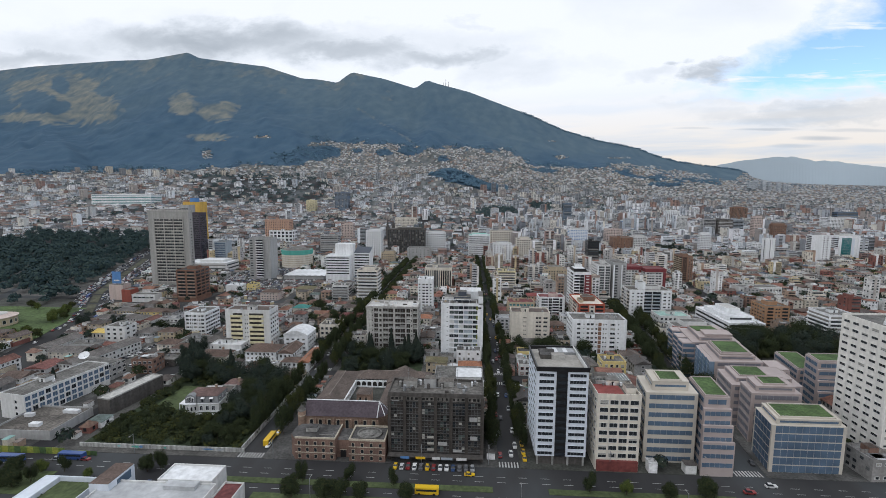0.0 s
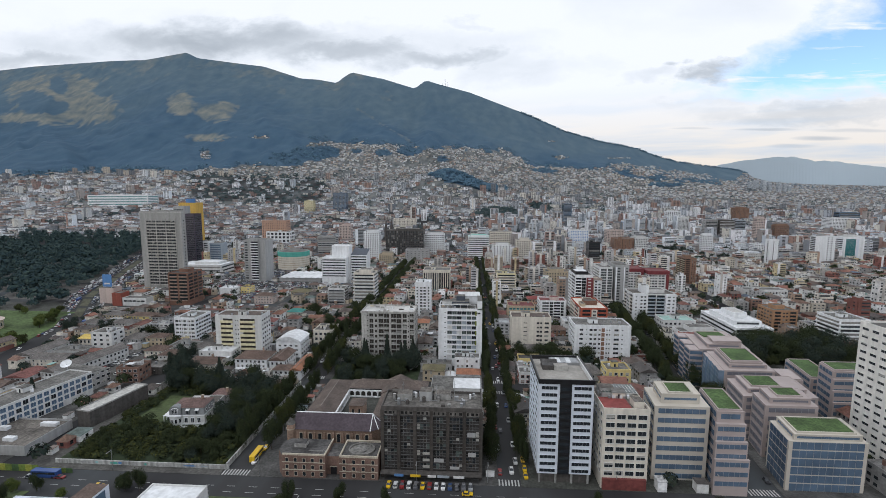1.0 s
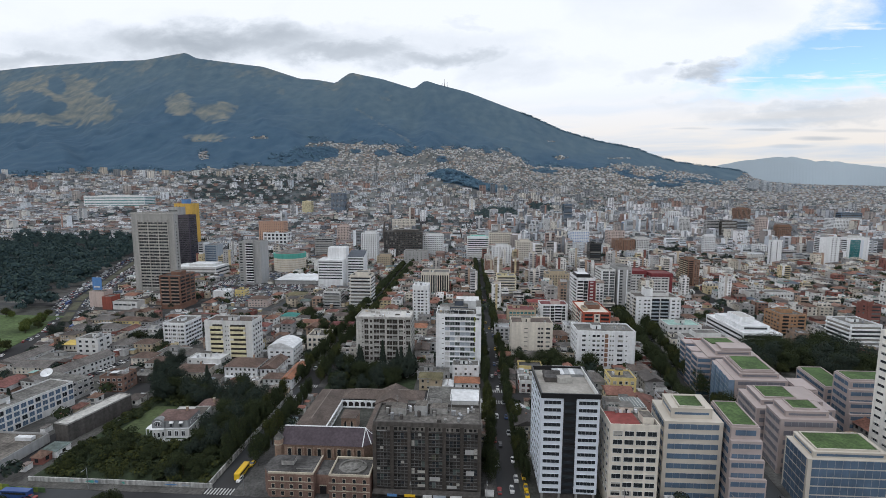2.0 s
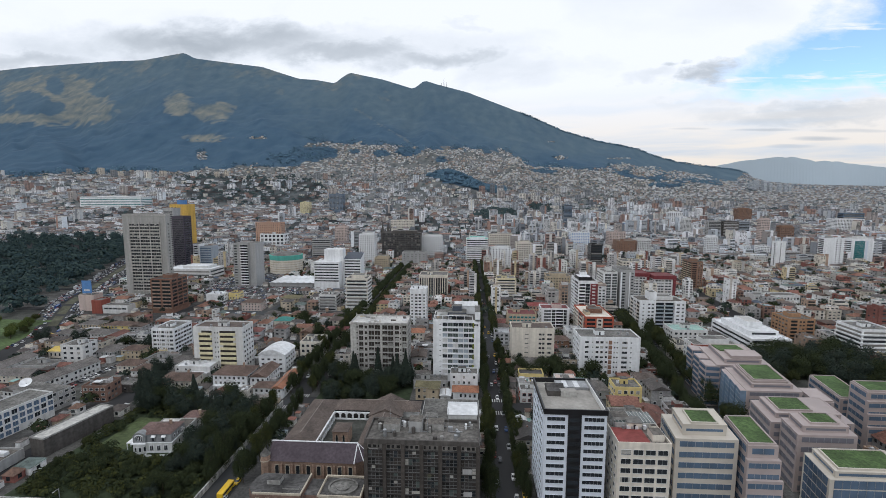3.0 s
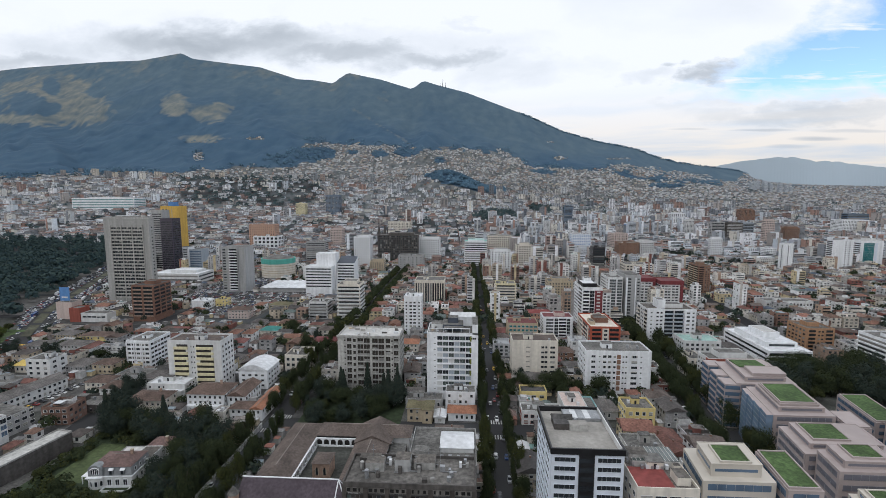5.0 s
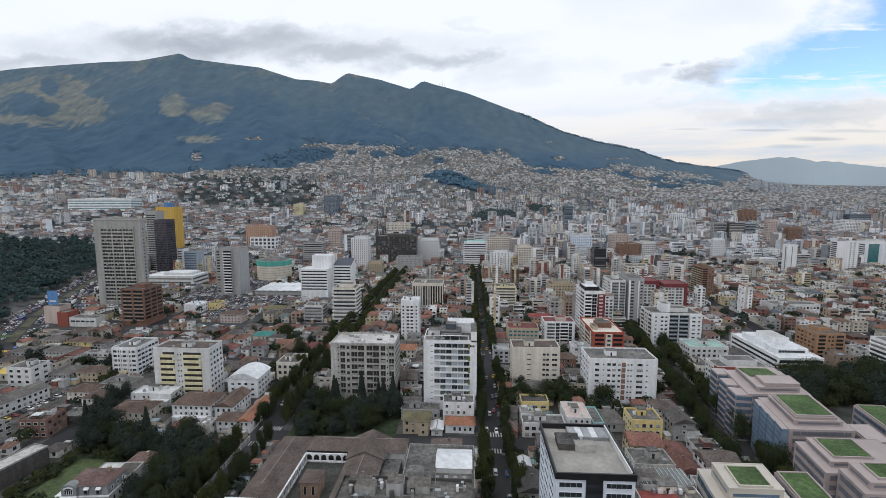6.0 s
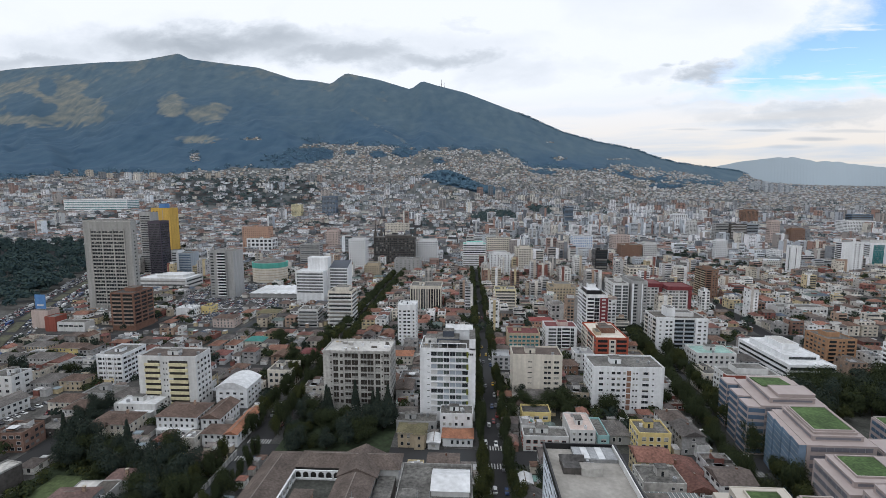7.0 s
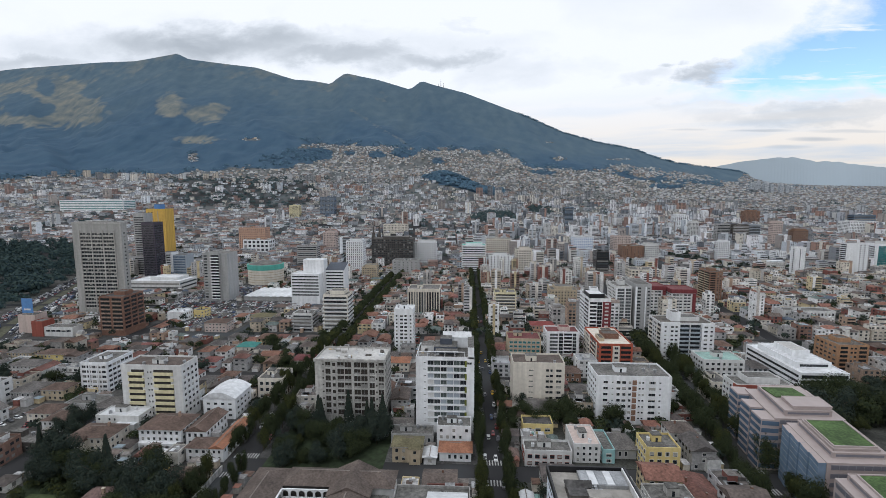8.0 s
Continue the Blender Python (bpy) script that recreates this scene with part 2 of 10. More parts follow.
material("glass_sky", [(0.20, 0.28, 0.38)], 0.08, 0.15, 0.3, 0.0, spec=0.9)
material("glass_grey", [(0.10, 0.108, 0.112)], 0.15, 0.3, 0.3, 0.0, spec=0.7)
material("glass_green", [(0.085, 0.105, 0.10)], 0.10, 0.3, 0.3, 0.0, spec=0.8)
material("glass_blue", [(0.105, 0.155, 0.225)], 0.10, 0.15, 0.25, 0.0, spec=0.8)
material("glass_teal", [(0.03, 0.16, 0.17)], 0.10, 0.15, 0.25, 0.0, spec=0.8)
material("metal_grey", [(0.35, 0.36, 0.37)], 0.45, 2, 0.2, metal=0.6)
material("black_panel", [(0.018, 0.018, 0.02)], 0.35, 0.4, 0.3, 0.0)
material("green_roof", [(0.07, 0.115, 0.04)], 0.95, 0.9, 0.45, 0.6, stains=0.4)
material("lawn", [(0.075, 0.098, 0.042)], 0.95, 0.6, 0.35, 0.4)
material("verge_dry", [(0.085, 0.085, 0.055)], 0.95, 0.5, 0.4, 0.3, stains=0.5)
material("lawn_bright", [(0.075, 0.112, 0.040)], 0.95, 0.35, 0.45, 0.3, stains=0.5)
material("whitewash", [(0.40, 0.40, 0.385)], 0.9, 0.9, 0.25, stains=0.5, streak=True)
material("undergrowth", [(0.035, 0.05, 0.025)], 0.95, 0.4, 0.4, 0.4)
material("bark", [(0.07, 0.05, 0.035)], 0.9, 4, 0.3)
material("leaf_dark", [(0.026, 0.035, 0.018), (0.034, 0.043, 0.020), (0.022, 0.030, 0.017), (0.044, 0.051, 0.021), (0.029, 0.038, 0.021)], 0.95, 1.0, 0.3, 0, by="island", stains=0.1, spec=0.05)
material("leaf_olive", [(0.054, 0.058, 0.018), (0.042, 0.048, 0.018), (0.032, 0.039, 0.017), (0.027, 0.035, 0.018)], 0.95, 1.0, 0.3, 0, by="island", stains=0.1, spec=0.05)
# far leaves: haze put into the colour, bluer and lighter than near ones
material("leaf_far_haze", [(0.052, 0.082, 0.090), (0.066, 0.096, 0.098), (0.046, 0.072, 0.082), (0.074, 0.098, 0.090)], 0.95, 1.0, 0.3, 0, by="island", stains=0.1, spec=0.05)
# far panes set paler than near glass, standing in for haze
material("far_glass_haze", [(0.06, 0.07, 0.08), (0.04, 0.048, 0.056), (0.09, 0.10, 0.115)], 0.25, 0.3, 0.2, 0, by="island", spec=0.6)
material("leaf_bright", [(0.065, 0.085, 0.025), (0.085, 0.10, 0.028), (0.05, 0.07, 0.022)], 0.95, 1.0, 0.3, 0, by="island", stains=0.1, spec=0.05)
material("leaf_blue", [(0.026, 0.037, 0.031), (0.034, 0.045, 0.036), (0.022, 0.032, 0.028), (0.040, 0.048, 0.034)], 0.95, 1.0, 0.3, 0, by="island", stains=0.1, spec=0.05)
# park leaves: a light haze tint mixed into the green
material("leaf_park_haze", [(0.034, 0.055, 0.058), (0.042, 0.064, 0.062), (0.052, 0.076, 0.068), (0.030, 0.050, 0.056)], 0.95, 1.0, 0.3, 0, by="island", stains=0.1, spec=0.05)
# mountain leaves: same blue haze in the colour as the slope beneath
material("leaf_slope_haze", [(0.080, 0.145, 0.21), (0.095, 0.163, 0.225), (0.108, 0.176, 0.232), (0.086, 0.150, 0.21)], 0.95, 1.0, 0.2, 0, by="island", stains=0.1, spec=0.05)
for leaf_kind in ("leaf_park_haze", "leaf_slope_haze", "leaf_dark", "leaf_olive", "leaf_bright", "leaf_blue", "leaf_far_haze"):
    soften(leaf_kind)
WALLS = [(0.62, 0.615, 0.60), (0.42, 0.40, 0.37), (0.72, 0.72, 0.71), (0.30, 0.29, 0.28), (0.42, 0.36, 0.28), (0.56, 0.52, 0.45), (0.21, 0.205, 0.20), (0.66, 0.65, 0.62), (0.33, 0.24, 0.18), (0.50, 0.50, 0.51), (0.48, 0.40, 0.25), (0.36, 0.355, 0.35), (0.22, 0.135, 0.105), (0.70, 0.70, 0.69), (0.58, 0.55, 0.50), (0.40, 0.39, 0.38), (0.68, 0.675, 0.66), (0.48, 0.44, 0.37), (0.20, 0.085, 0.07), (0.58, 0.575, 0.56)]
ROOFS = [(0.17, 0.165, 0.16), (0.24, 0.235, 0.23), (0.11, 0.105, 0.10), (0.30, 0.295, 0.29), (0.16, 0.145, 0.135), (0.40, 0.40, 0.40), (0.13, 0.10, 0.085), (0.20, 0.18, 0.165), (0.16, 0.105, 0.085), (0.26, 0.24, 0.22)]
TILES = [(0.21, 0.105, 0.08), (0.18, 0.08, 0.07), (0.115, 0.085, 0.072), (0.090, 0.078, 0.072), (0.15, 0.095, 0.072), (0.080, 0.074, 0.071), (0.20, 0.105, 0.075), (0.12, 0.098, 0.088), (0.13, 0.105, 0.092), (0.16, 0.08, 0.065), (0.11, 0.10, 0.095), (0.10, 0.085, 0.08)]
# wall palette of the distance, cooled to carry haze
FAR_HAZED = [(0.52, 0.535, 0.55), (0.30, 0.31, 0.32), (0.68, 0.69, 0.70), (0.20, 0.205, 0.215), (0.46, 0.455, 0.44), (0.60, 0.60, 0.59), (0.26, 0.23, 0.21), (0.64, 0.65, 0.66), (0.42, 0.44, 0.46), (0.15, 0.16, 0.175), (0.50, 0.48, 0.44), (0.34, 0.30, 0.27), (0.56, 0.52, 0.45), (0.24, 0.16, 0.135), (0.70, 0.70, 0.69), (0.36, 0.37, 0.39), (0.30, 0.19, 0.15)]
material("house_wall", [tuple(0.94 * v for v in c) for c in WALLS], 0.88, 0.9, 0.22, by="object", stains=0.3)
material("house_roof", [tuple(0.86 * v for v in c) for c in ROOFS], 0.92, 0.9, 0.5, by="object", stains=0.5)
material("house_tile", TILES, 0.92, 1.0, 0.4, by="object", stains=0.4)
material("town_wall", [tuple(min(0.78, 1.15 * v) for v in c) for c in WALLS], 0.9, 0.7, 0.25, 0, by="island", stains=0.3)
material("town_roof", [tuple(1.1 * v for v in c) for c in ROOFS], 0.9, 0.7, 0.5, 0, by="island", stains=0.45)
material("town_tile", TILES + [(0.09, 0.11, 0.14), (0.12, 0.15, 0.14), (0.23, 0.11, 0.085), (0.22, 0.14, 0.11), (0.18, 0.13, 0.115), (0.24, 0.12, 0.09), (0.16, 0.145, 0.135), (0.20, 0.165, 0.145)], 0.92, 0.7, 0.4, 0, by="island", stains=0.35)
# slope houses: haze put into wall and roof colours, bluish and grey
material("slope_wall_haze", [(0.46, 0.48, 0.50), (0.28, 0.295, 0.31), (0.60, 0.61, 0.62), (0.20, 0.21, 0.225), (0.40, 0.40, 0.40), (0.52, 0.53, 0.54), (0.27, 0.25, 0.24), (0.48, 0.46, 0.43), (0.66, 0.66, 0.65), (0.50, 0.45, 0.38), (0.34, 0.26, 0.22)], 0.9, 0.3, 0.15, 0, by="island", stains=0.15)
material("slope_roof_haze", [(0.15, 0.155, 0.16), (0.22, 0.225, 0.23), (0.11, 0.115, 0.12), (0.34, 0.34, 0.34), (0.20, 0.155, 0.135)], 0.9, 0.3, 0.2, 0, by="island", stains=0.15)
# blue lifted most: haze mixed into the far walls
material("far_wall_haze", [(min(0.78, 1.15 * r), min(0.78, 1.18 * g), min(0.8, 1.22 * l)) for r, g, l in FAR_HAZED], 0.9, 0.3, 0.15, 0, by="island", stains=0.15)
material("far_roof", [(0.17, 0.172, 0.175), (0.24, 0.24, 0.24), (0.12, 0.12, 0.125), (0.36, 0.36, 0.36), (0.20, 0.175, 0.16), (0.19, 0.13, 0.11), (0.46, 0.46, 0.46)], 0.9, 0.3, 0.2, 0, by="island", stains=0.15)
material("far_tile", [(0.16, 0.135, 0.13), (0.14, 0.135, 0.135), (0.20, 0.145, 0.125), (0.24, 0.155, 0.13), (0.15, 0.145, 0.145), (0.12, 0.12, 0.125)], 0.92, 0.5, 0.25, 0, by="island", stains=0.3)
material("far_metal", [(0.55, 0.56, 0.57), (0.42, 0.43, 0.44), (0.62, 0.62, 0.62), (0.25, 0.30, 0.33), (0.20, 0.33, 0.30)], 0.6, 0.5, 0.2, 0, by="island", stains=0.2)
material("car_paint", [(0.62, 0.62, 0.62), (0.05, 0.05, 0.055), (0.30, 0.31, 0.32), (0.55, 0.55, 0.55), (0.22, 0.03, 0.03), (0.04, 0.07, 0.16), (0.7, 0.7, 0.7), (0.13, 0.13, 0.14)], 0.35, 1, 0.05, 0, by="object", stains=0.05, spec=0.5)
material("car_mix", [(0.62, 0.62, 0.62), (0.05, 0.05, 0.055), (0.30, 0.31, 0.32), (0.55, 0.55, 0.55), (0.22, 0.03, 0.03), (0.04, 0.07, 0.16), (0.7, 0.7, 0.7), (0.13, 0.13, 0.14)], 0.35, 1, 0.05, 0, by="island", stains=0.05, spec=0.5)
material("taxi_paint", [(0.65, 0.42, 0.02)], 0.35, 1, 0.05, 0, stains=0.05, spec=0.5)
material("bus_blue", [(0.03, 0.07, 0.22)], 0.35, 1, 0.05, 0, stains=0.05, spec=0.5)
material("rubber", [(0.02, 0.02, 0.02)], 0.8, 2, 0.1)


# ---------------------------------------------------------------- mesh helpers
class Shape:
    """Collects boxes, prisms and roofs with material slots, and links them as one mesh."""

    def __init__(self, *mats):
        self.v, self.f, self.m, self.mats = [], [], [], mats

    def face(self, pts, slot=0):
        k = len(self.v)
        self.v += pts
        self.f.append(tuple(range(k, k + len(pts))))
        self.m.append(slot)

    def box(self, x0, x1, y0, y1, z0, z1, slot=0, top=None):
        k = len(self.v)
        self.v += [(x0, y0, z0), (x1, y0, z0), (x1, y1, z0), (x0, y1, z0), (x0, y0, z1), (x1, y0, z1), (x1, y1, z1), (x0, y1, z1)]
        for q in ((0, 1, 5, 4), (1, 2, 6, 5), (2, 3, 7, 6), (3, 0, 4, 7), (4, 5, 6, 7), (3, 2, 1, 0)):
            self.f.append(tuple(k + i for i in q))
            self.m.append(slot)
        if top is not None:
            self.m[-2] = top
        return self

    def pane(self, x0, x1, y, z0, z1, slot=0):
        """A window pane just before a wall that faces -y."""
        self.face([(x0, y, z0), (x1, y, z0), (x1, y, z1), (x0, y, z1)], slot)

    def prism(self, pts, z0, z1, slot=0, top=None):
        n, k = len(pts), len(self.v)
        self.v += [(x, y, z0) for x, y in pts] + [(x, y, z1) for x, y in pts]
        for i in range(n):
            j = (i + 1) % n
            self.f.append((k + i, k + j, k + n + j, k + n + i))
            self.m.append(slot)
        self.f.append(tuple(k + n + i for i in range(n)))
        self.m.append(slot if top is None else top)
        self.f.append(tuple(k + n - 1 - i for i in range(n)))
        self.m.append(slot)
        return self

    def tub(self, x0, x1, y0, y1, z0, z1, lip, t=0.25, slot=0, floor=1):
        """A block whose flat roof lies inside a low parapet, in one piece."""
        k = len(self.v)
        for a, z in ((0, z0), (0, z1 + lip), (t, z1 + lip), (t, z1)):
            self.v += [(x0 + a, y0 + a, z), (x1 - a, y0 + a, z), (x1 - a, y1 - a, z), (x0 + a, y1 - a, z)]
        for r in range(3):
            for i in range(4):
                j = (i + 1) % 4
                self.f.append((k + 4 * r + i, k + 4 * r + j, k + 4 * r + 4 + j, k + 4 * r + 4 + i))
                self.m.append(slot)
        self.f.append((k + 12, k + 13, k + 14, k + 15))
        self.m.append(floor)
        return self

    def rim(self, x0, x1, y0, y1, z0, z1, t, slot=0):
        """A parapet: four bars butted end to end."""
        self.box(x0, x1, y0, y0 + t, z0, z1, slot)
        self.box(x0, x1, y1 - t, y1, z0, z1, slot)
        self.box(x0, x0 + t, y0 + t, y1 - t, z0, z1, slot)
        self.box(x1 - t, x1, y0 + t, y1 - t, z0, z1, slot)
        return self

    def hip(self, x0, x1, y0, y1, z, rise, slot=0, gable=False, over=0.5):
        x0, x1, y0, y1 = x0 - over, x1 + over, y0 - over, y1 + over
        w, d = x1 - x0, y1 - y0
        k = len(self.v)
        if w >= d:
            c = 0.02 if gable else d / 2
            r = [(x0 + c, (y0 + y1) / 2, z + rise), (x1 - c, (y0 + y1) / 2, z + rise)]
            fs = ((0, 1, 5, 4), (1, 2, 5), (2, 3, 4, 5), (3, 0, 4))
        else:
            c = 0.02 if gable else w / 2
            r = [((x0 + x1) / 2, y0 + c, z + rise), ((x0 + x1) / 2, y1 - c, z + rise)]
            fs = ((0, 1, 4), (1, 2, 5, 4), (2, 3, 5), (3, 0, 4, 5))
        self.v += [(x0, y0, z), (x1, y0, z), (x1, y1, z), (x0, y1, z)] + r
        for q in fs:
            self.f.append(tuple(k + i for i in q))
            self.m.append(slot)
        self.f.append((k + 3, k + 2, k + 1, k))
        self.m.append(slot)
        return self

    def ring(self, cx, cy, rx, ry, z0, z1, slot=0, n=28, top=None):
        pts = [(cx + rx * math.cos(2 * math.pi * i / n), cy + ry * math.sin(2 * math.pi * i / n)) for i in range(n)]
        return self.prism(pts, z0, z1, slot, top)

    def mesh(self, name):
        me = bpy.data.meshes.new(name)
        me.from_pydata(self.v, [], self.f)
        for m in self.mats:
            me.materials.append(m if not isinstance(m, str) else M[m])
        if len(self.mats) > 1:
            me.polygons.foreach_set("material_index", self.m)
        me.update()
        return me


def part(name, shape, parent=None, label="", kind="", m=None):
    ob = new(name, shape.mesh(name) if isinstance(shape, Shape) else shape)
    if parent is not None:
        ob.parent = parent
    if m is not None:
        ob.matrix_local = m
    if label or kind:
        tagged(ob, label, kind=kind)
    return ob


def thing(name, label, category, x, y, z=0.0, turn=0.0, group="", kind=""):
    ob = new(name)
    ob.empty_display_size = 1.0
    ob.matrix_local = pose(x, y, z, 0, 0, turn)
    return tagged(ob, label, category, group, kind)


# ---------------------------------------------------------------- the lie of the land
def foot_height(a):
    return float(np.interp(a, (-1, -0.5, 0, 0.3, 0.7, 1.2), (178, 180, 140, 85, 50, 40)))


RIDGE_A = (-1.247, -1.044, -0.963, -0.78, -0.703, -0.61, -0.587, -0.502, -0.441, -0.404, -0.362, -0.325, -0.285, -0.272, -0.253, -0.221, -0.185, -0.119, -0.095, -0.07, -0.006, 0.077, 0.124, 0.195, 0.266, 0.343, 0.383, 0.43, 0.487, 0.544, 0.566, 0.584, 0.613, 0.658, 0.713, 0.936)
RIDGE_Z = (1268, 1312, 1346, 1389, 1395, 1458, 1405, 1353, 1318, 1264, 1204, 1192, 1159, 1205, 1256, 1224, 1191, 1100, 1176, 1139, 1064, 922, 843, 702, 610, 543, 470, 413, 376, 345, 319, 268, 236, 218, 206, 190)
RIDGE_Y = 4500.0


def land(x, y, rough=True):
    """Height of the ground."""
    if y <= 850:
        return 0.0
    a = x / y
    g = foot_height(a)
    if y < 1800:
        u = (y - 850) / 950
        h = g * (0.35 * u + 0.65 * u * u)
    else:
        top = float(np.interp(a, RIDGE_A, RIDGE_Z))
        v = (y - 1800) / (RIDGE_Y - 1800)
        if v <= 1:
            h = g + (top - g) * v ** 1.8
            if rough:
                k = 1.25 * math.sin(math.pi * min(1, v)) ** 0.8 * min(1.0, top / 900)
                h += k * 75 * (noise.fractal((x * 0.0011, y * 0.0009, 3.1), 0.9, 2.1, 6))
                h -= k * 70 * abs(noise.noise((a * 6 + y * 0.0002, y * 0.0006, 7.7)))
                h += k * 55 * (0.45 - abs(noise.noise((a * 13 + 0.4 * noise.noise((x * 0.003, y * 0.003, 2)), y * 0.0011, 1.7))))
        else:
            h = top - (v - 1) * 1500
    # wooded knoll above the far houses
    h += 58 * math.exp(-((a + 0.045) / 0.065) ** 2 - ((y - 1850) / 190) ** 2)
    return h


# upper rim of the houses below the forest: bearing and steepness seen from the city floor
RIM_A = (-1.049, -0.942, -0.784, -0.616, -0.59, -0.502, -0.402, -0.36, -0.35, -0.313, -0.277, -0.228, -0.156, -0.108, -0.048, 0.023, 0.082, 0.108, 0.123, 0.199, 0.292, 0.362, 0.43, 0.498, 0.543, 0.566, 0.60)
RIM_E = (0.0331, 0.0405, 0.0454, 0.0477, 0.0525, 0.0572, 0.0571, 0.06, 0.110, 0.1115, 0.1066, 0.1111, 0.1038, 0.0966, 0.0917, 0.0937, 0.0889, 0.0702, 0.0562, 0.0538, 0.0468, 0.0282, 0.0259, 0.0225, 0.028, 0.045, 0.2)
# groves on the built-up slope and hamlets in the forest: bearing, steepness and spread of each
GROVES = ((-0.335, 0.082, 0.052, 0.016), (-0.395, 0.072, 0.04, 0.012), (-0.132, 0.0895, 0.026, 0.009), (-0.186, 0.085, 0.018, 0.007), (-0.245, 0.088, 0.012, 0.005), (-0.06, 0.071, 0.012, 0.005), (0.16, 0.047, 0.03, 0.004), (0.40, 0.018, 0.04, 0.004))
HAMLETS = ((-0.455, 0.1182, 0.024, 0.002), (-0.58, 0.0828, 0.010, 0.009), (-0.572, 0.1116, 0.035, 0.0012), (0.18, 0.1081, 0.016, 0.002), (0.187, 0.0747, 0.014, 0.0035), (0.315, 0.0548, 0.028, 0.007), (0.365, 0.046, 0.035, 0.010), (0.452, 0.0385, 0.045, 0.010), (0.31, 0.0735, 0.02, 0.002), (0.275, 0.051, 0.02, 0.004))
MEADOWS = ((-0.905, 0.205, 0.12, 0.058), (-0.86, 0.190, 0.085, 0.045), (-0.96, 0.164, 0.13, 0.013), (-0.84, 0.164, 0.07, 0.010), (-0.628, 0.190, 0.036, 0.026), (-0.552, 0.174, 0.046, 0.020), (-0.569, 0.1185, 0.052, 0.009), (-0.985, 0.226, 0.04, 0.02))
THICKETS = ((-0.965, 0.196, 0.045, 0.026), (-0.925, 0.186, 0.04, 0.014), (-0.905, 0.232, 0.022, 0.018), (-0.80, 0.218, 0.03, 0.010))


def oval(a, e, spots):
    """How deep a spot lies in the nearest of several ovals: 1 in a centre, 0 on a rim."""
    return max(1 - ((a - ca) / ra) ** 2 - ((e - ce) / re) ** 2 for ca, ce, ra, re in spots)


def zones(x, y):
    """How much forest and meadow cover a spot, 0 to 1."""
    a = x / max(y, 1.0)
    e = (land(x, y) - 119) / max(y, 1.0)
    n = noise.noise((x * 0.004, y * 0.004, 0)) * 0.6 + noise.noise((x * 0.013, y * 0.013, 5)) * 0.4
    fine = noise.noise((x * 0.02, y * 0.012, 9))
    rim = float(np.interp(a, RIM_A, RIM_E))
    forest = (e - rim) / 0.009 + 0.4 + n * 1.5 + fine * 0.8 if y > 1700 else 0.0
    if y > 1900:
        forest = max(forest, 0.4 + 1.6 * oval(a, e, GROVES) + n * 1.6 + fine)
        hamlet = oval(a, e, HAMLETS)
        if hamlet > -1:
            forest = min(forest, 0.35 - 0.9 * hamlet + 1.2 * fine + n)
    if 1500 < y < 2150:
        # the knoll's wood slants down to the right
        u, v = (a + 0.012) / 0.088, (e - 0.0262 + 0.235 * (a + 0.012)) / 0.0125
        forest = max(forest, 0.4 + 2.2 * (1 - u ** 4 - v * v) + n * 0.9)
    wild = n * 0.8 + fine * 0.9
    meadow = 0.35 + 1.1 * oval(a, e, MEADOWS) + wild
    meadow = min(meadow, 0.5 - 1.6 * oval(a, e, THICKETS) + wild)
    # worn path down the spur, and bare grass below the summits
    if 0.098 < e < 0.18 and abs(a + 0.203 - (0.155 - e) * 1.55 + 0.01 * n) < 0.0045 * (1 + fine):
        meadow = max(meadow, 0.42)
    if y > 4050 and a < -0.16:
        meadow = max(meadow, (y - 4050) / 500 * 0.55 + n * 0.8 - 0.1)
    return min(1, max(0, forest)), min(1, max(0, meadow))


def in_copse(x, y):
    """Two small dark woods amid the far houses."""
    a = x / max(y, 1.0)
    n = noise.noise((x * 0.012, y * 0.01, 4.0))
    return ((a - 0.055) / 0.045) ** 2 + ((y - 1400) / 95) ** 2 < 0.8 + 1.1 * n or ((a - 0.155) / 0.035) ** 2 + ((y - 1560) / 80) ** 2 < 0.7 + 1.2 * n


def in_green(x, y):
    """Gardens and groves between the houses below the mountain."""
    a = x / max(y, 1.0)
    n = noise.noise((x * 0.005, y * 0.004, 12.0))
    return y > 1200 and ((a + 0.47) / 0.15) ** 2 + ((y - 1830) / 480) ** 2 < 1.0 + 0.9 * n


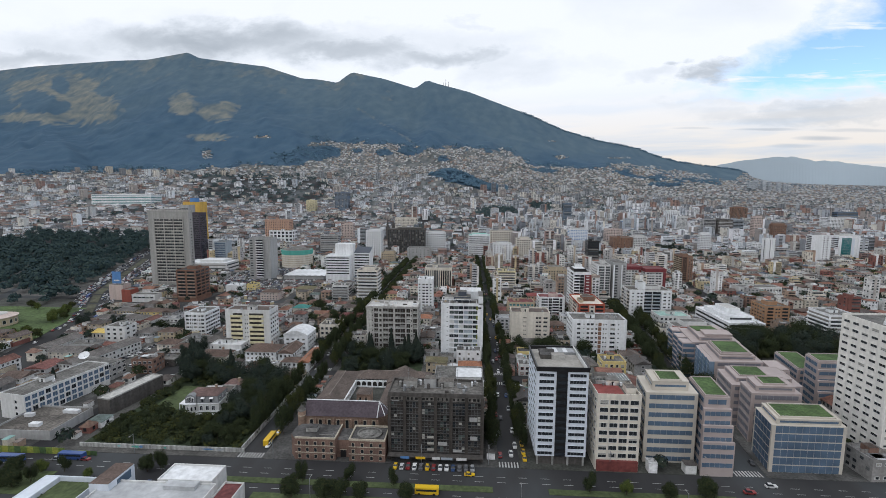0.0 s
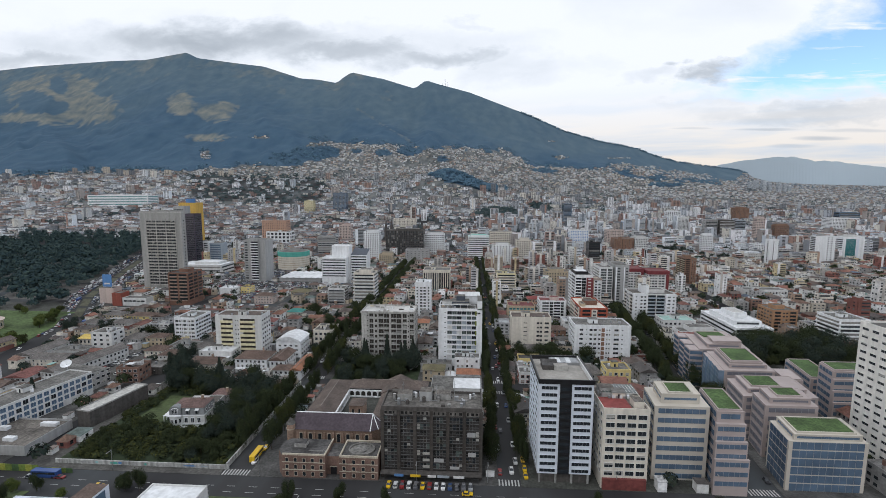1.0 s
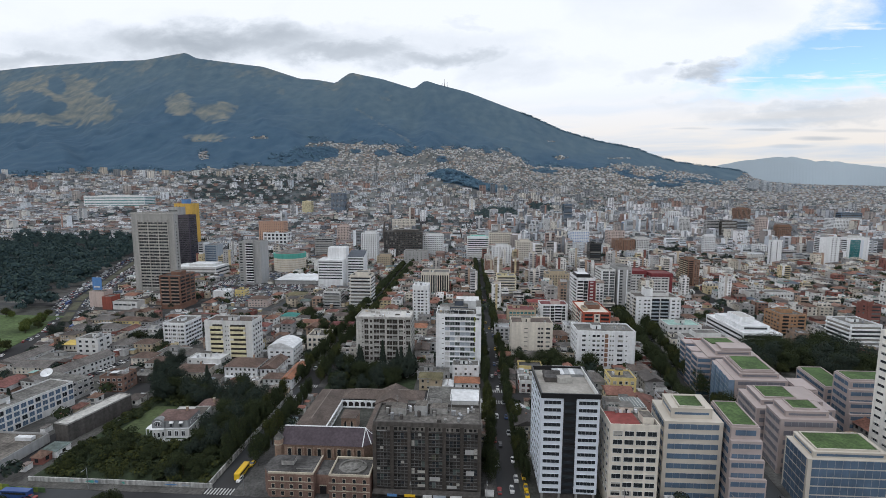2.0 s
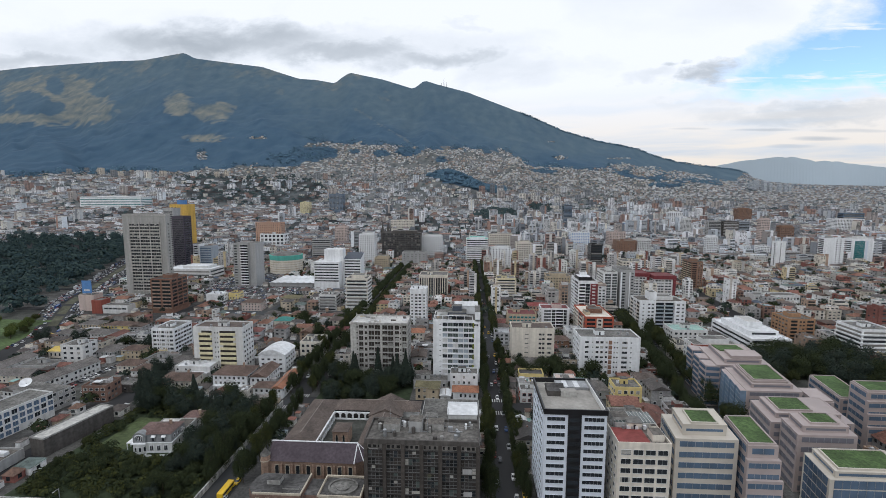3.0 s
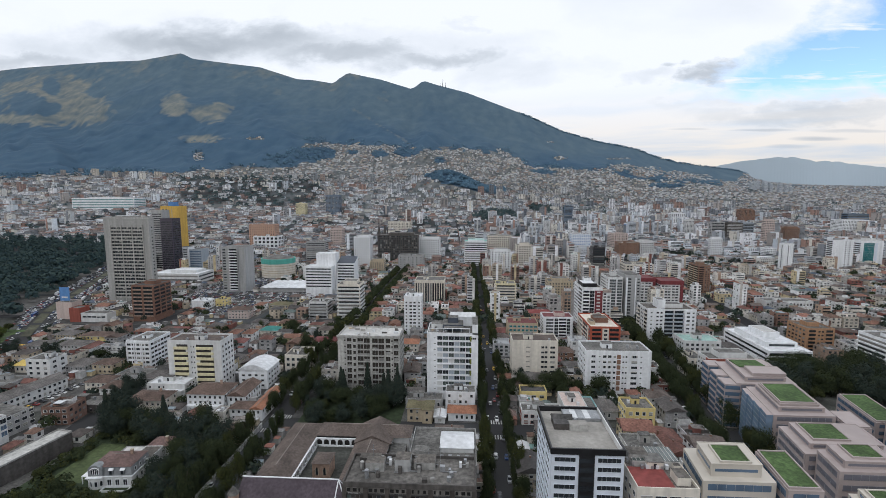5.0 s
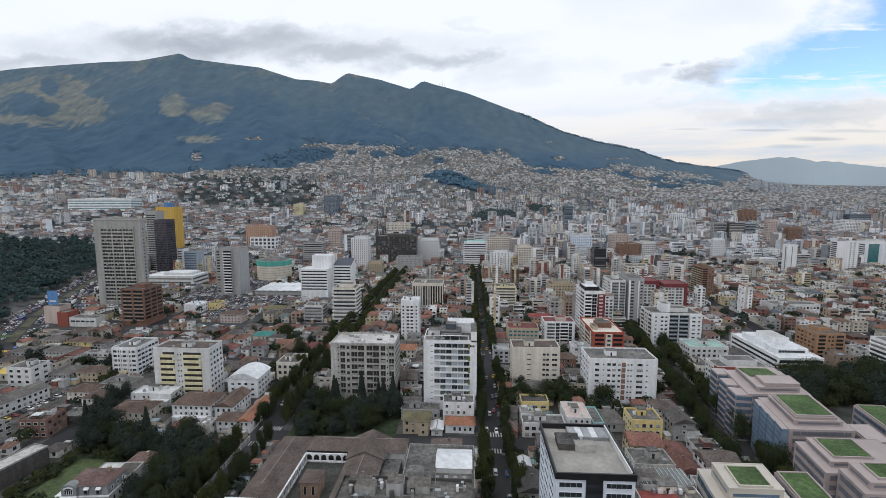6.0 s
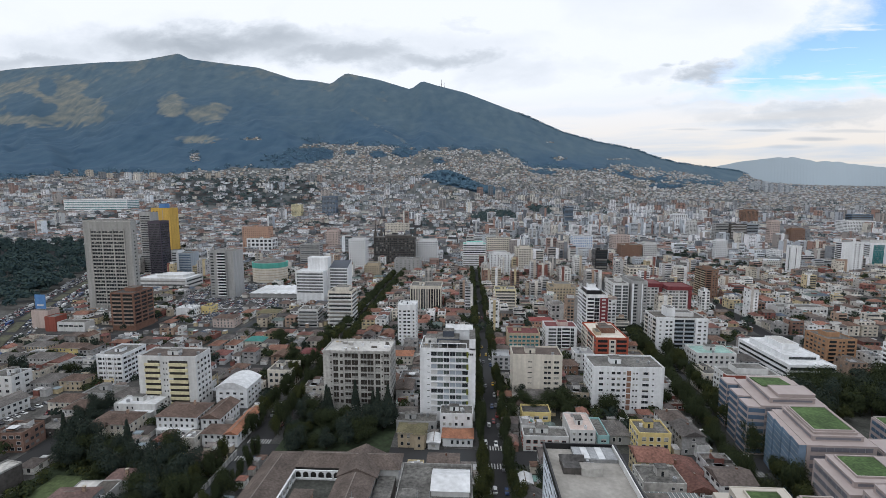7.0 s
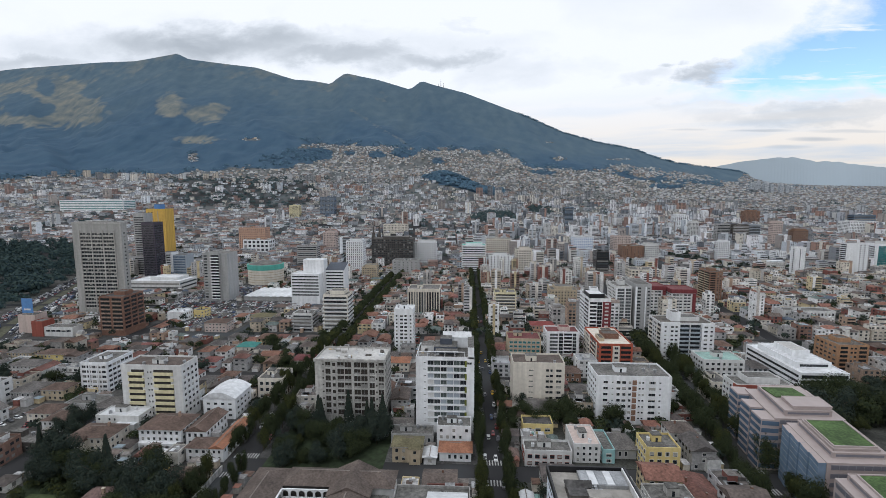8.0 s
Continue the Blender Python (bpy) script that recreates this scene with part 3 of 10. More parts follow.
def build_ground():
    ys = np.concatenate([np.arange(-500, 850, 90.0), np.arange(850, 1800, 25.0), np.arange(1800, 4500, 18.0), np.array([4500, 4520, 4560, 4620, 4700.0])])
    As = np.linspace(-1.30, 1.30, 330)
    me = bpy.data.meshes.new("ground")
    verts, fo, md, tw, sc = [], [], [], [], []
    for y in ys:
        for a in As:
            x = a * max(y, 700.0)
            verts.append((x, y, land(x, y)))
            f, m = zones(x, y) if y > 1200 else (0, 0)
            fo.append(f)
            md.append(m)
            # grows with distance: where the hazier upper colour takes over
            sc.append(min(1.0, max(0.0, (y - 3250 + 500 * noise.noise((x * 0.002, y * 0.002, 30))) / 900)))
            tw.append(0.30 if in_green(x, y) else min(1.0, max(0.0, (y - 1250) / 250)))
    n, r = len(As), len(ys)
    faces = [(j * n + i, j * n + i + 1, (j + 1) * n + i + 1, (j + 1) * n + i) for j in range(r - 1) for i in range(n - 1)]
    me.from_pydata(verts, [], faces)
    for nm, vals in (("town", tw), ("forest", fo), ("scrub_haze", sc), ("meadow", md)):
        at = me.attributes.new(nm, "FLOAT", "POINT")
        at.data.foreach_set("value", vals)
    m = bpy.data.materials.new("land_cover")
    m.use_nodes = True
    nt, b = m.node_tree, m.node_tree.nodes["Principled BSDF"]
    b.inputs["Roughness"].default_value, b.inputs["Specular IOR Level"].default_value = 0.95, 0.1
    tcoord = nt.nodes.new("ShaderNodeTexCoord")
    flat = nt.nodes.new("ShaderNodeMapping")
    flat.inputs["Scale"].default_value = (1.0, 0.34, 1.0)
    nt.links.new(tcoord.outputs["Object"], flat.inputs["Vector"])

    def speck(scale, c0, c1, lo=0.35, hi=0.65, detail=6):
        t = nt.nodes.new("ShaderNodeTexNoise")
        t.inputs["Scale"].default_value, t.inputs["Detail"].default_value = scale, detail
        nt.links.new(flat.outputs[0], t.inputs["Vector"])
        rp = nt.nodes.new("ShaderNodeValToRGB")
        rp.color_ramp.elements[0].position, rp.color_ramp.elements[0].color = lo, (*c0, 1)
        rp.color_ramp.elements[1].position, rp.color_ramp.elements[1].color = hi, (*c1, 1)
        nt.links.new(t.outputs[0], rp.inputs[0])
        return rp.outputs[0], t.outputs[0]

    city, _ = speck(0.02, (0.030, 0.030, 0.032), (0.062, 0.062, 0.062))
    # haze is put into the forest and meadow colours: bluer and paler
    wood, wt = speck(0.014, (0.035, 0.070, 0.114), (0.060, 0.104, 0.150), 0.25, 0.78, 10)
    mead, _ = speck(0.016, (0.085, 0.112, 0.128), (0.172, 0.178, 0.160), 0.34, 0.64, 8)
    # upper scrub, paler still for the haze that thickens with distance
    scrub_haze, _ = speck(0.012, (0.058, 0.096, 0.132), (0.092, 0.132, 0.160), 0.25, 0.78, 10)
    last = city
    yards, _ = speck(0.03, (0.075, 0.082, 0.082), (0.16, 0.162, 0.158))
    for nm, colour in (("town", yards), ("forest", wood), ("scrub_haze", scrub_haze), ("meadow", mead)):
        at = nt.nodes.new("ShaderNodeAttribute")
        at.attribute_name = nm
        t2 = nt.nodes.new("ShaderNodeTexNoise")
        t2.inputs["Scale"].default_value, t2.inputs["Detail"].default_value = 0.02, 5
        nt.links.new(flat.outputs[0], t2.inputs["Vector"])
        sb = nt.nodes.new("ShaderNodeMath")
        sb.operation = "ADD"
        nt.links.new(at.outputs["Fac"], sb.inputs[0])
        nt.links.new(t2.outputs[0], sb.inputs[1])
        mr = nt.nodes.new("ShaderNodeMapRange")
        mr.inputs["From Min"].default_value, mr.inputs["From Max"].default_value = (0.5, 1.5) if nm == "scrub_haze" else (0.72, 1.35) if nm == "meadow" else (0.8, 1.05)
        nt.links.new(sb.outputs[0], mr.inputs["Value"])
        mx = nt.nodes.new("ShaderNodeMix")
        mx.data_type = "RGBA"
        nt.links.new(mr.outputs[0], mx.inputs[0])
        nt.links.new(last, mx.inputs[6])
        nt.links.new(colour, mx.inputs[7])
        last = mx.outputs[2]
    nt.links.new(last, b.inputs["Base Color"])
    me.materials.append(m)
    me.polygons.foreach_set("use_smooth", [True] * len(faces))
    ob = new("ground", me)
    return tagged(ob, "city floor rising into a wooded volcano with grassy patches", "ground", kind="structure")


build_ground()


def far_ridge():
    s = Shape("far_hill_haze")
    xs = np.linspace(1500, 6500, 160)
    tops = np.interp(xs, (1500, 2267, 2425, 2583, 2793, 2977, 3108, 3215, 3374, 3583, 3741, 3993, 5200, 6500), (200, 353, 397, 434, 461, 477, 482, 465, 443, 438, 411, 378, 280, 220))
    pts = [(x, 4760 + 30 * math.sin(x * 0.004), t + 10 * noise.noise((x * 0.01, 0, 0)) + 4 * noise.noise((x * 0.05, 0, 0))) for x, t in zip(xs, tops)]
    for p, q in zip(pts, pts[1:]):
        s.face([(p[0], 4690, 0), (q[0], 4690, 0), q, p])
        s.face([p, q, (q[0], 4880, 0), (p[0], 4880, 0)])
    tagged(part("backdrop", s), "distant mountain ridge behind the northern city, coloured blue-grey for haze", "mountain", kind="structure")


# ridge colour already holds the haze: pale blue-grey
material("far_hill_haze", [(0.43, 0.50, 0.555)], 0.95, 0.002, 0.05, 0, stains=0.05)
far_ridge()

# ---------------------------------------------------------------- streets
TAKEN = {}       # footprints that the fabric of small houses keeps clear of, by cells of 40 m


def cells(x0, x1, y0, y1):
    return [(i, j) for i in range(int(x0 // 40), int(x1 // 40) + 1) for j in range(int(y0 // 40), int(y1 // 40) + 1)]


def take(x0, x1, y0, y1, m=0.8):
    r = (min(x0, x1) - m, max(x0, x1) + m, min(y0, y1) - m, max(y0, y1) + m)
    for c in cells(*r):
        TAKEN.setdefault(c, []).append(r)


def free(x0, x1, y0, y1):
    return not any(x0 < b and x1 > a and y0 < d and y1 > c for q in cells(x0, x1, y0, y1) for a, b, c, d in TAKEN.get(q, ()))


def street_c(y):
    return 117 + 0.13 * (y - 184)


def park_avenue(y):
    """The broad avenue that runs off slantwise along the park."""
    return float(np.interp(y, (300, 386, 437, 500, 850, 1100), (-318, -350, -385, -430, -611, -740)))


# lines of the streets that run away from the front avenue, and the half width of each
def street_lines(y):
    c = street_c(y)
    return [(park_avenue(y) - 220, 5), (park_avenue(y) - 110, 5), (park_avenue(y), 24 if y > 430 else 13), (-284, 5), (-196, 6), (-97, 6), (18, 4.6), (c, 7), (c + 108, 6), (c + 205, 5), (c + 300, 6), (c + 395, 5), (c + 490, 5), (c + 590, 5), (c + 690, 5)]


CROSS = [(282, 6), (385, 5), (475, 6), (570, 5), (662, 6), (755, 5), (848, 6)]
FRONT_Y = (152.0, 186.0)    # the front avenue


# ---------------------------------------------------------------- buildings
material("roof_mint", [(0.27, 0.40, 0.36)], 0.8, 0.6, 0.2, stains=0.3)
WINDOWS = {}


def window_mesh(w, h, glass="glass_dark", trim="plaster_white", dressing=0):
    """A framed window in one piece: a proud frame round a set-back pane with glazing bars, on a wall that faces -y.
    dressing: 0 bare glass, 1 a half-drawn blind, 2 curtains at the sides, 3 a blind drawn down."""
    key = (round(w, 1), round(h, 1), glass, trim, dressing)
    if key not in WINDOWS:
        s = Shape(glass, trim, "curtain", "metal_grey")
        w, h = key[0] / 2, key[1] / 2
        for e, y in ((0.10, 0.05), (0.10, -0.14), (0.0, -0.14), (0.0, -0.03)):
            s.v += [(-w - e, y, -h - e), (w + e, y, -h - e), (w + e, y, h + e), (-w - e, y, h + e)]
        for r in range(3):
            for i in range(4):
                j = (i + 1) % 4
                s.f.append((4 * r + i, 4 * r + j, 4 * r + 4 + j, 4 * r + 4 + i))
                s.m.append(1)
        s.f.append((12, 13, 14, 15))
        s.m.append(0)
        if dressing == 1:
            s.pane(-w, w, -0.04, h * 0.15, h, 2)
        elif dressing == 2:
            s.pane(-w, -w * 0.55, -0.04, -h, h, 2)
            s.pane(w * 0.62, w, -0.04, -h, h, 2)
        elif dressing == 3:
            s.pane(-w, w, -0.04, -h * 0.7, h, 2)
        bars = max(1, round(2 * w / 1.5))
        for i in range(1, bars):
            u = -w + 2 * w * i / bars
            s.box(u - 0.04, u + 0.04, -0.09, -0.045, -h, h, 3)
        WINDOWS[key] = s.mesh("window")
    return WINDOWS[key]


def dressing_at(x, z):
    """Which blinds or curtains hang in the window at a spot of a facade."""
    return (0, 0, 1, 0, 2, 0, 3, 0, 0, 1, 0)[int(abs(x * 7.3 + z * 3.1 + x * z * 0.7)) % 11]




def face_pose(side, x0, x1, y0, y1):
    """Turn, centre and width of a side of a box."""
    cx, cy = (x0 + x1) / 2, (y0 + y1) / 2
    return {"f": (0, cx, y0, x1 - x0), "b": (180, cx, y1, x1 - x0), "r": (90, x1, cy, y1 - y0), "l": (-90, x0, cy, y1 - y0)}[side]


def put_windows(root, rects, near, glass="glass_dark", trim="plaster_white", name="window"):
    """rects: (turn, x, y, z, w, h) on the walls of root. Near ones are objects of their own; far ones one joined part."""
    if near:
        for turn, x, y, z, w, h in rects:
            part(name, window_mesh(w, h, glass, trim, dressing_at(x + y, z) if glass == "glass_dark" else 0), root, m=pose(x, y, z, 0, 0, turn))
        return
    s = Shape("glass_mixed" if glass == "glass_dark" else glass)
    for turn, x, y, z, w, h in rects:
        if turn in (0, 180):
            s.box(x - w / 2, x + w / 2, y - 0.07, y + 0.07, z - h / 2, z + h / 2)
        else:
            s.box(x - 0.07, x + 0.07, y - w / 2, y + w / 2, z - h / 2, z + h / 2)
    if rects:
        part("glazing", s, root, kind="stuff")


def window_rects(sides, x0, x1, y0, y1, z0, z1, floors, bay, fw=0.55, fh=0.5, band=False, margin=0.6, skip=0.0, seed=0):
    """Window places on the sides of a box: one a bay, or one band a floor."""
    rnd = random.Random(seed)
    out, st = [], (z1 - z0) / floors
    for side in sides:
        turn, cx, cy, width = face_pose(side, x0, x1, y0, y1)
        c, s = math.cos(radians(turn)), math.sin(radians(turn))
        n = 1 if band else max(1, round((width - 2 * margin) / bay))
        step = (width - 2 * margin) / n
        for k in range(floors):
            z = z0 + (k + 0.52) * st
            for i in range(n):
                if rnd.random() < skip:
                    continue
                u = -width / 2 + margin + (i + 0.5) * step
                out.append((turn, cx + c * u, cy + s * u, z, step * (0.99 if band else fw), st * fh))
    return out


def roof_clutter(root, x0, x1, y0, y1, z, seed, wall, amount=1.0):
    """Stair hut, tanks and vents on a flat roof."""
    rnd = random.Random(seed)
    w, d = x1 - x0, y1 - y0
    hx, hy = x0 + w * rnd.uniform(0.3, 0.6), y0 + d * rnd.uniform(0.4, 0.65)
    a, b, c = min(6, w * 0.28), min(5, d * 0.28), rnd.uniform(2.2, 3.2)
    s = Shape(wall, "roof_concrete", "glass_dark")
    s.box(hx - a / 2, hx + a / 2, hy - b / 2, hy + b / 2, z, z + c, 0, 1)
    s.box(hx - a / 2 - 0.2, hx + a / 2 + 0.2, hy - b / 2 - 0.2, hy + b / 2 + 0.2, z + c, z + c + 0.2, 1)
    s.box(hx - 0.5, hx + 0.5, hy - b / 2 - 0.04, hy - b / 2, z, z + 2.0, 2)
    part("stair_hut", s, root)
    for _ in range(int(rnd.randint(1, 3) * amount)):
        t = Shape("roof_white" if rnd.random() < 0.5 else "metal_grey")
        tx, ty = rnd.uniform(x0 + 2, x1 - 2), rnd.uniform(y0 + 2, y1 - 2)
        if abs(tx - hx) < a / 2 + 1 and abs(ty - hy) < b / 2 + 1:
            continue
        t.ring(tx, ty, 0.8, 0.8, z, z + 1.5, n=10)
        tank = part("water_tank", t, root)
        t = Shape("metal_grey")
        t.ring(tx, ty, 0.3, 0.3, z + 1.5, z + 1.7, n=8)
        part("lid", t, tank)


def tower(name, label, x0, x1, y0, d, h, wall, floors, bay=3.2, style="grid", near=False, fw=0.55, fh=0.5, sides="frl", roof="roof_concrete", glass="glass_dark", trim="plaster_white", accent=None, hut=True, turn=0.0, z=None, group="", category="building", ground_floor=0.0, skip=0.0):
    """A flat-roofed block with its front wall at y0."""
    cx, cy = (x0 + x1) / 2, y0 + d / 2
    g = land(cx, cy, False) if z is None else z
    take(x0, x1, y0, y0 + d)
    root = thing(name, label, category, cx, cy, g, turn, group)
    a, b = (x1 - x0) / 2, d / 2
    seed = int(abs(cx * 7 + cy * 13))
    base = -4.0 if g > 3 else 0.0
    body = Shape(wall, roof)
    body.tub(-a, a, -b, b, base, h, 0.9, 0.3)
    part("wall", body, root)
    z0 = ground_floor
    band = style in ("band", "slab")
    rects = window_rects(sides, -a, a, -b, b, z0, h - 0.5, floors, bay, fw, fh, band, 0.8 if band else 0.6, skip, seed)
    put_windows(root, rects, near, glass, trim, "window_band" if band else "window")
    st = (h - 0.5 - z0) / floors
    art = random.Random(seed + 5)
    if style == "grid" and h > 12:
        # shallow pilasters, a projecting bay or floor lines
        mode, s = art.random(), Shape(accent or wall)
        if mode < 0.45:
            for k in range(1, floors + 1):
                s.box(-a - 0.12, a + 0.12, -b - 0.22, -b, z0 + k * st - 0.28, z0 + k * st - 0.05)
            part("floor_lines", s, root, kind="stuff")
        elif mode < 0.8:
            n = max(2, round(2 * a / bay / 2))
            for i in range(n + 1):
                u = -a + i * 2 * a / n
                s.box(max(-a, u - 0.35), min(a, u + 0.35), -b - 0.35, -b, base, h)
            part("pilaster_relief", s, root, kind="stuff")
    if h > 14 and art.random() < 0.55 and wall not in ("black_panel", "glass_blue"):
        s = Shape(wall, roof)
        e, f0 = art.uniform(0.12, 0.3), art.uniform(0.15, 0.35)
        s.tub(-a + 2 * a * e, a - 2 * a * e * art.uniform(0.3, 1.0), -b + 2 * b * f0, b - 0.6, h, h + 2.9, 0.4, 0.25)
        part("penthouse", s, root)
        hut = False
    if style == "slab":
        for k in range(floors):
            s = Shape(accent or wall)
            zz = z0 + k * st
            s.box(-a - 0.9, a + 0.9, -b - 0.9, b, zz - 0.12, zz + st * (1 - fh) * 0.62)
            part("balcony_band", s, root)
    if style == "fins":
        n = max(2, round(2 * a / bay))
        for i in range(n + 1):
            s = Shape(accent or wall)
            u = -a + i * 2 * a / n
            s.box(u - 0.3, u + 0.3, -b - 0.6, -b, z0, h)
            part("fin", s, root)
    if style == "balcony":
        n = max(2, round(2 * a / (bay * 2)))
        for k in range(1, floors):
            for i in range(0, n, 2):
                s = Shape(accent or wall)
                u = -a + (i + 0.5) * 2 * a / n
                zz = z0 + k * st
                s.box(u - bay * 0.8, u + bay * 0.8, -b - 1.3, -b, zz - 0.1, zz + 0.1)
                s.box(u - bay * 0.8, u + bay * 0.8, -b - 1.3, -b - 1.2, zz + 0.1, zz + 1.0)
                part("balcony", s, root)
    if hut:
        roof_clutter(root, -a, a, -b, b, h, seed, wall)
    return root


def zoned(name, label, x0, x1, y0, d, h, wall, floors, zones, z0=1.0, z1=None, side_bay=3.6, sides="r", roof="roof_concrete", hut=True, glass="glass_dark", trim="plaster_white", base=None):
    """A block whose front is laid out in upright zones, as shares of its width: windows, balconies or mixed panels."""
    cx, cy = (x0 + x1) / 2, y0 + d / 2
    take(x0, x1, y0, y0 + d)
    root = thing(name, label, "building", cx, cy)
    a, b = (x1 - x0) / 2, d / 2
    z1 = z1 or h - 0.6
    st = (z1 - z0) / floors
    rnd = random.Random(int(abs(x0 * 3 + y0)))
    s = Shape(wall, roof)
    s.tub(-a, a, -b, b, 0, h, 0.9, 0.3)
    part("wall", s, root)
    if base:
        s = Shape(base)
        s.box(-a + 0.5, a - 0.5, -b - 1.2, -b, 0, z0 - 0.3)
        part("shopfront", s, root)
    for kind, u0, u1, *q in zones:
        p0, p1 = -a + 2 * a * u0, -a + 2 * a * u1
        for k in range(floors):
            z = z0 + (k + 0.5) * st
            if kind == "w":
                n, fw, fh = q
                for i in range(n):
                    u = p0 + (i + 0.5) * (p1 - p0) / n
                    part("window", window_mesh((p1 - p0) / n * fw, st * fh, glass, trim, dressing_at(u, z) if glass == "glass_dark" else 0), root, m=pose(u, -b, z))
            elif kind == "b":
                # dark sheet on the uncut wall paints the shade of a recess
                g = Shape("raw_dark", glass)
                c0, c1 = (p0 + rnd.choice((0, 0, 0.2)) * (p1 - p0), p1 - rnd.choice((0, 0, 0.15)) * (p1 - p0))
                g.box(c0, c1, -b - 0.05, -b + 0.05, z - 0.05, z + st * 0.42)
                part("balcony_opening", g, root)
                g = Shape(q[0])
                g.box(p0, p1, -b - 0.7, -b, z - st * 0.5, z - 0.05)
                part("balcony", g, root)
            elif kind == "p":
                n = q[0]
                for i in range(n):
                    u = p0 + (i + 0.5) * (p1 - p0) / n
                    wd = (p1 - p0) / n * 0.92
                    r = rnd.random()
                    part("window", window_mesh(wd, st * 0.66, "plaster_white" if r < 0.2 else "plaster_cool_grey" if r < 0.42 else "glass_green" if r < 0.8 else glass, trim), root, m=pose(u, -b, z))
                g = Shape("plaster_bright")
                g.box(p0 - 0.2, p1 + 0.2, -b - 0.35, -b, z + st * 0.43, z + st * 0.5)
                part("floor_slab", g, root)
                if k % 2:
                    g = Shape("panel_olive")
                    g.box(p1 - 0.9, p1 + 0.1, -b - 0.45, -b - 0.35, z - st * 0.5, z + st * 0.4)
                    part("panel", g, root, "olive green side panel")
            elif kind == "s":
                g = Shape(q[0])
                g.box(p0, p1, -b - 0.35, -b, z - st * 0.38, z + st * 0.38)
                part("panel", g, root)
    rects = window_rects(sides, -a, a, -b, b, z0, z1, floors, side_bay, 0.5, 0.45)
    put_windows(root, rects, True, glass, trim)
    if hut:
        roof_clutter(root, -a, a, -b, b, h, int(abs(x0 + y0)), wall, 1.5)
    return root


def volume(name, root, x0, x1, y0, y1, z0, z1, wall, roof="roof_concrete", lip=0.8, label=""):
    s = Shape(wall, roof)
    s.tub(x0, x1, y0, y1, z0, z1, lip, 0.3)
    return part(name, s, root, label)


def facade(root, side, x0, x1, y0, y1, z0, z1, floors, zones, near=False):
    """Lays out one side of a box in upright zones, as shares of its width from the left as one faces it.
    w: n windows a floor (n, width share, height share, glass); b: balconies (parapet, depth); s: an upright strip (material, depth); r: one ribbon a floor (height share, glass)."""
    turn, cx, cy, width = face_pose(side, x0, x1, y0, y1)
    m = pose(cx, cy, 0, 0, 0, turn)
    st = (z1 - z0) / floors
    for kind, u0, u1, *q in zones:
        p0, p1 = -width / 2 + width * u0, -width / 2 + width * u1
        if kind == "s":
            g = Shape(q[0])
            g.box(p0, p1, -q[1], 0, z0, z1)
            part("facade_strip", g, root, m=m)
            continue
        glass = q[3] if kind == "w" else q[1] if kind == "r" else "glass_mixed"
        mats = ("glass_mixed" if glass == "glass_dark" else glass, q[0] if kind == "b" else "metal_grey")
        rows = Shape(*mats)
        for k in range(floors):
            z = z0 + (k + 0.52) * st
            g = rows if kind == "w" else Shape(*mats)
            if kind == "w":
                for i in range(q[0]):
                    u, w = p0 + (i + 0.5) * (p1 - p0) / q[0], (p1 - p0) / q[0] * q[1]
                    if near:
                        part("window", window_mesh(w, st * q[2], glass, "plaster_white", dressing_at(u, z)), root, m=m @ pose(u, 0, z))
                    else:
                        g.box(u - w / 2, u + w / 2, -0.07, 0.05, z - st * q[2] / 2, z + st * q[2] / 2)
            elif kind == "r":
                g.box(p0, p1, -0.08, 0.05, z - st * q[0] / 2, z + st * q[0] / 2)
                for i in range(1, max(2, int((p1 - p0) / 1.8))):
                    u = p0 + i * (p1 - p0) / max(2, int((p1 - p0) / 1.8))
                    g.box(u - 0.05, u + 0.05, -0.13, -0.08, z - st * q[0] / 2, z + st * q[0] / 2, 1)
                part("window_band", g, root, m=m)
            else:
                g.box(p0 + 0.15, p1 - 0.15, -0.06, 0.05, z - st * 0.2, z + st * 0.4)
                g.box(p0, p1, -q[1], 0, z - st * 0.52, z - st * 0.46, 1)
                g.box(p0, p1, -q[1], -q[1] + 0.15, z - st * 0.46, z - st * 0.14, 1)
                part("balcony", g, root, m=m)
        if rows.v:
            part("glazing", rows, root, m=m, kind="stuff")


def landmark(name, label, x0, x1, y0, d, category="building", z=0.0):
    take(x0, x1, y0, y0 + d)
    return thing(name, label, category, (x0 + x1) / 2, y0 + d / 2, z), (x1 - x0) / 2, d / 2


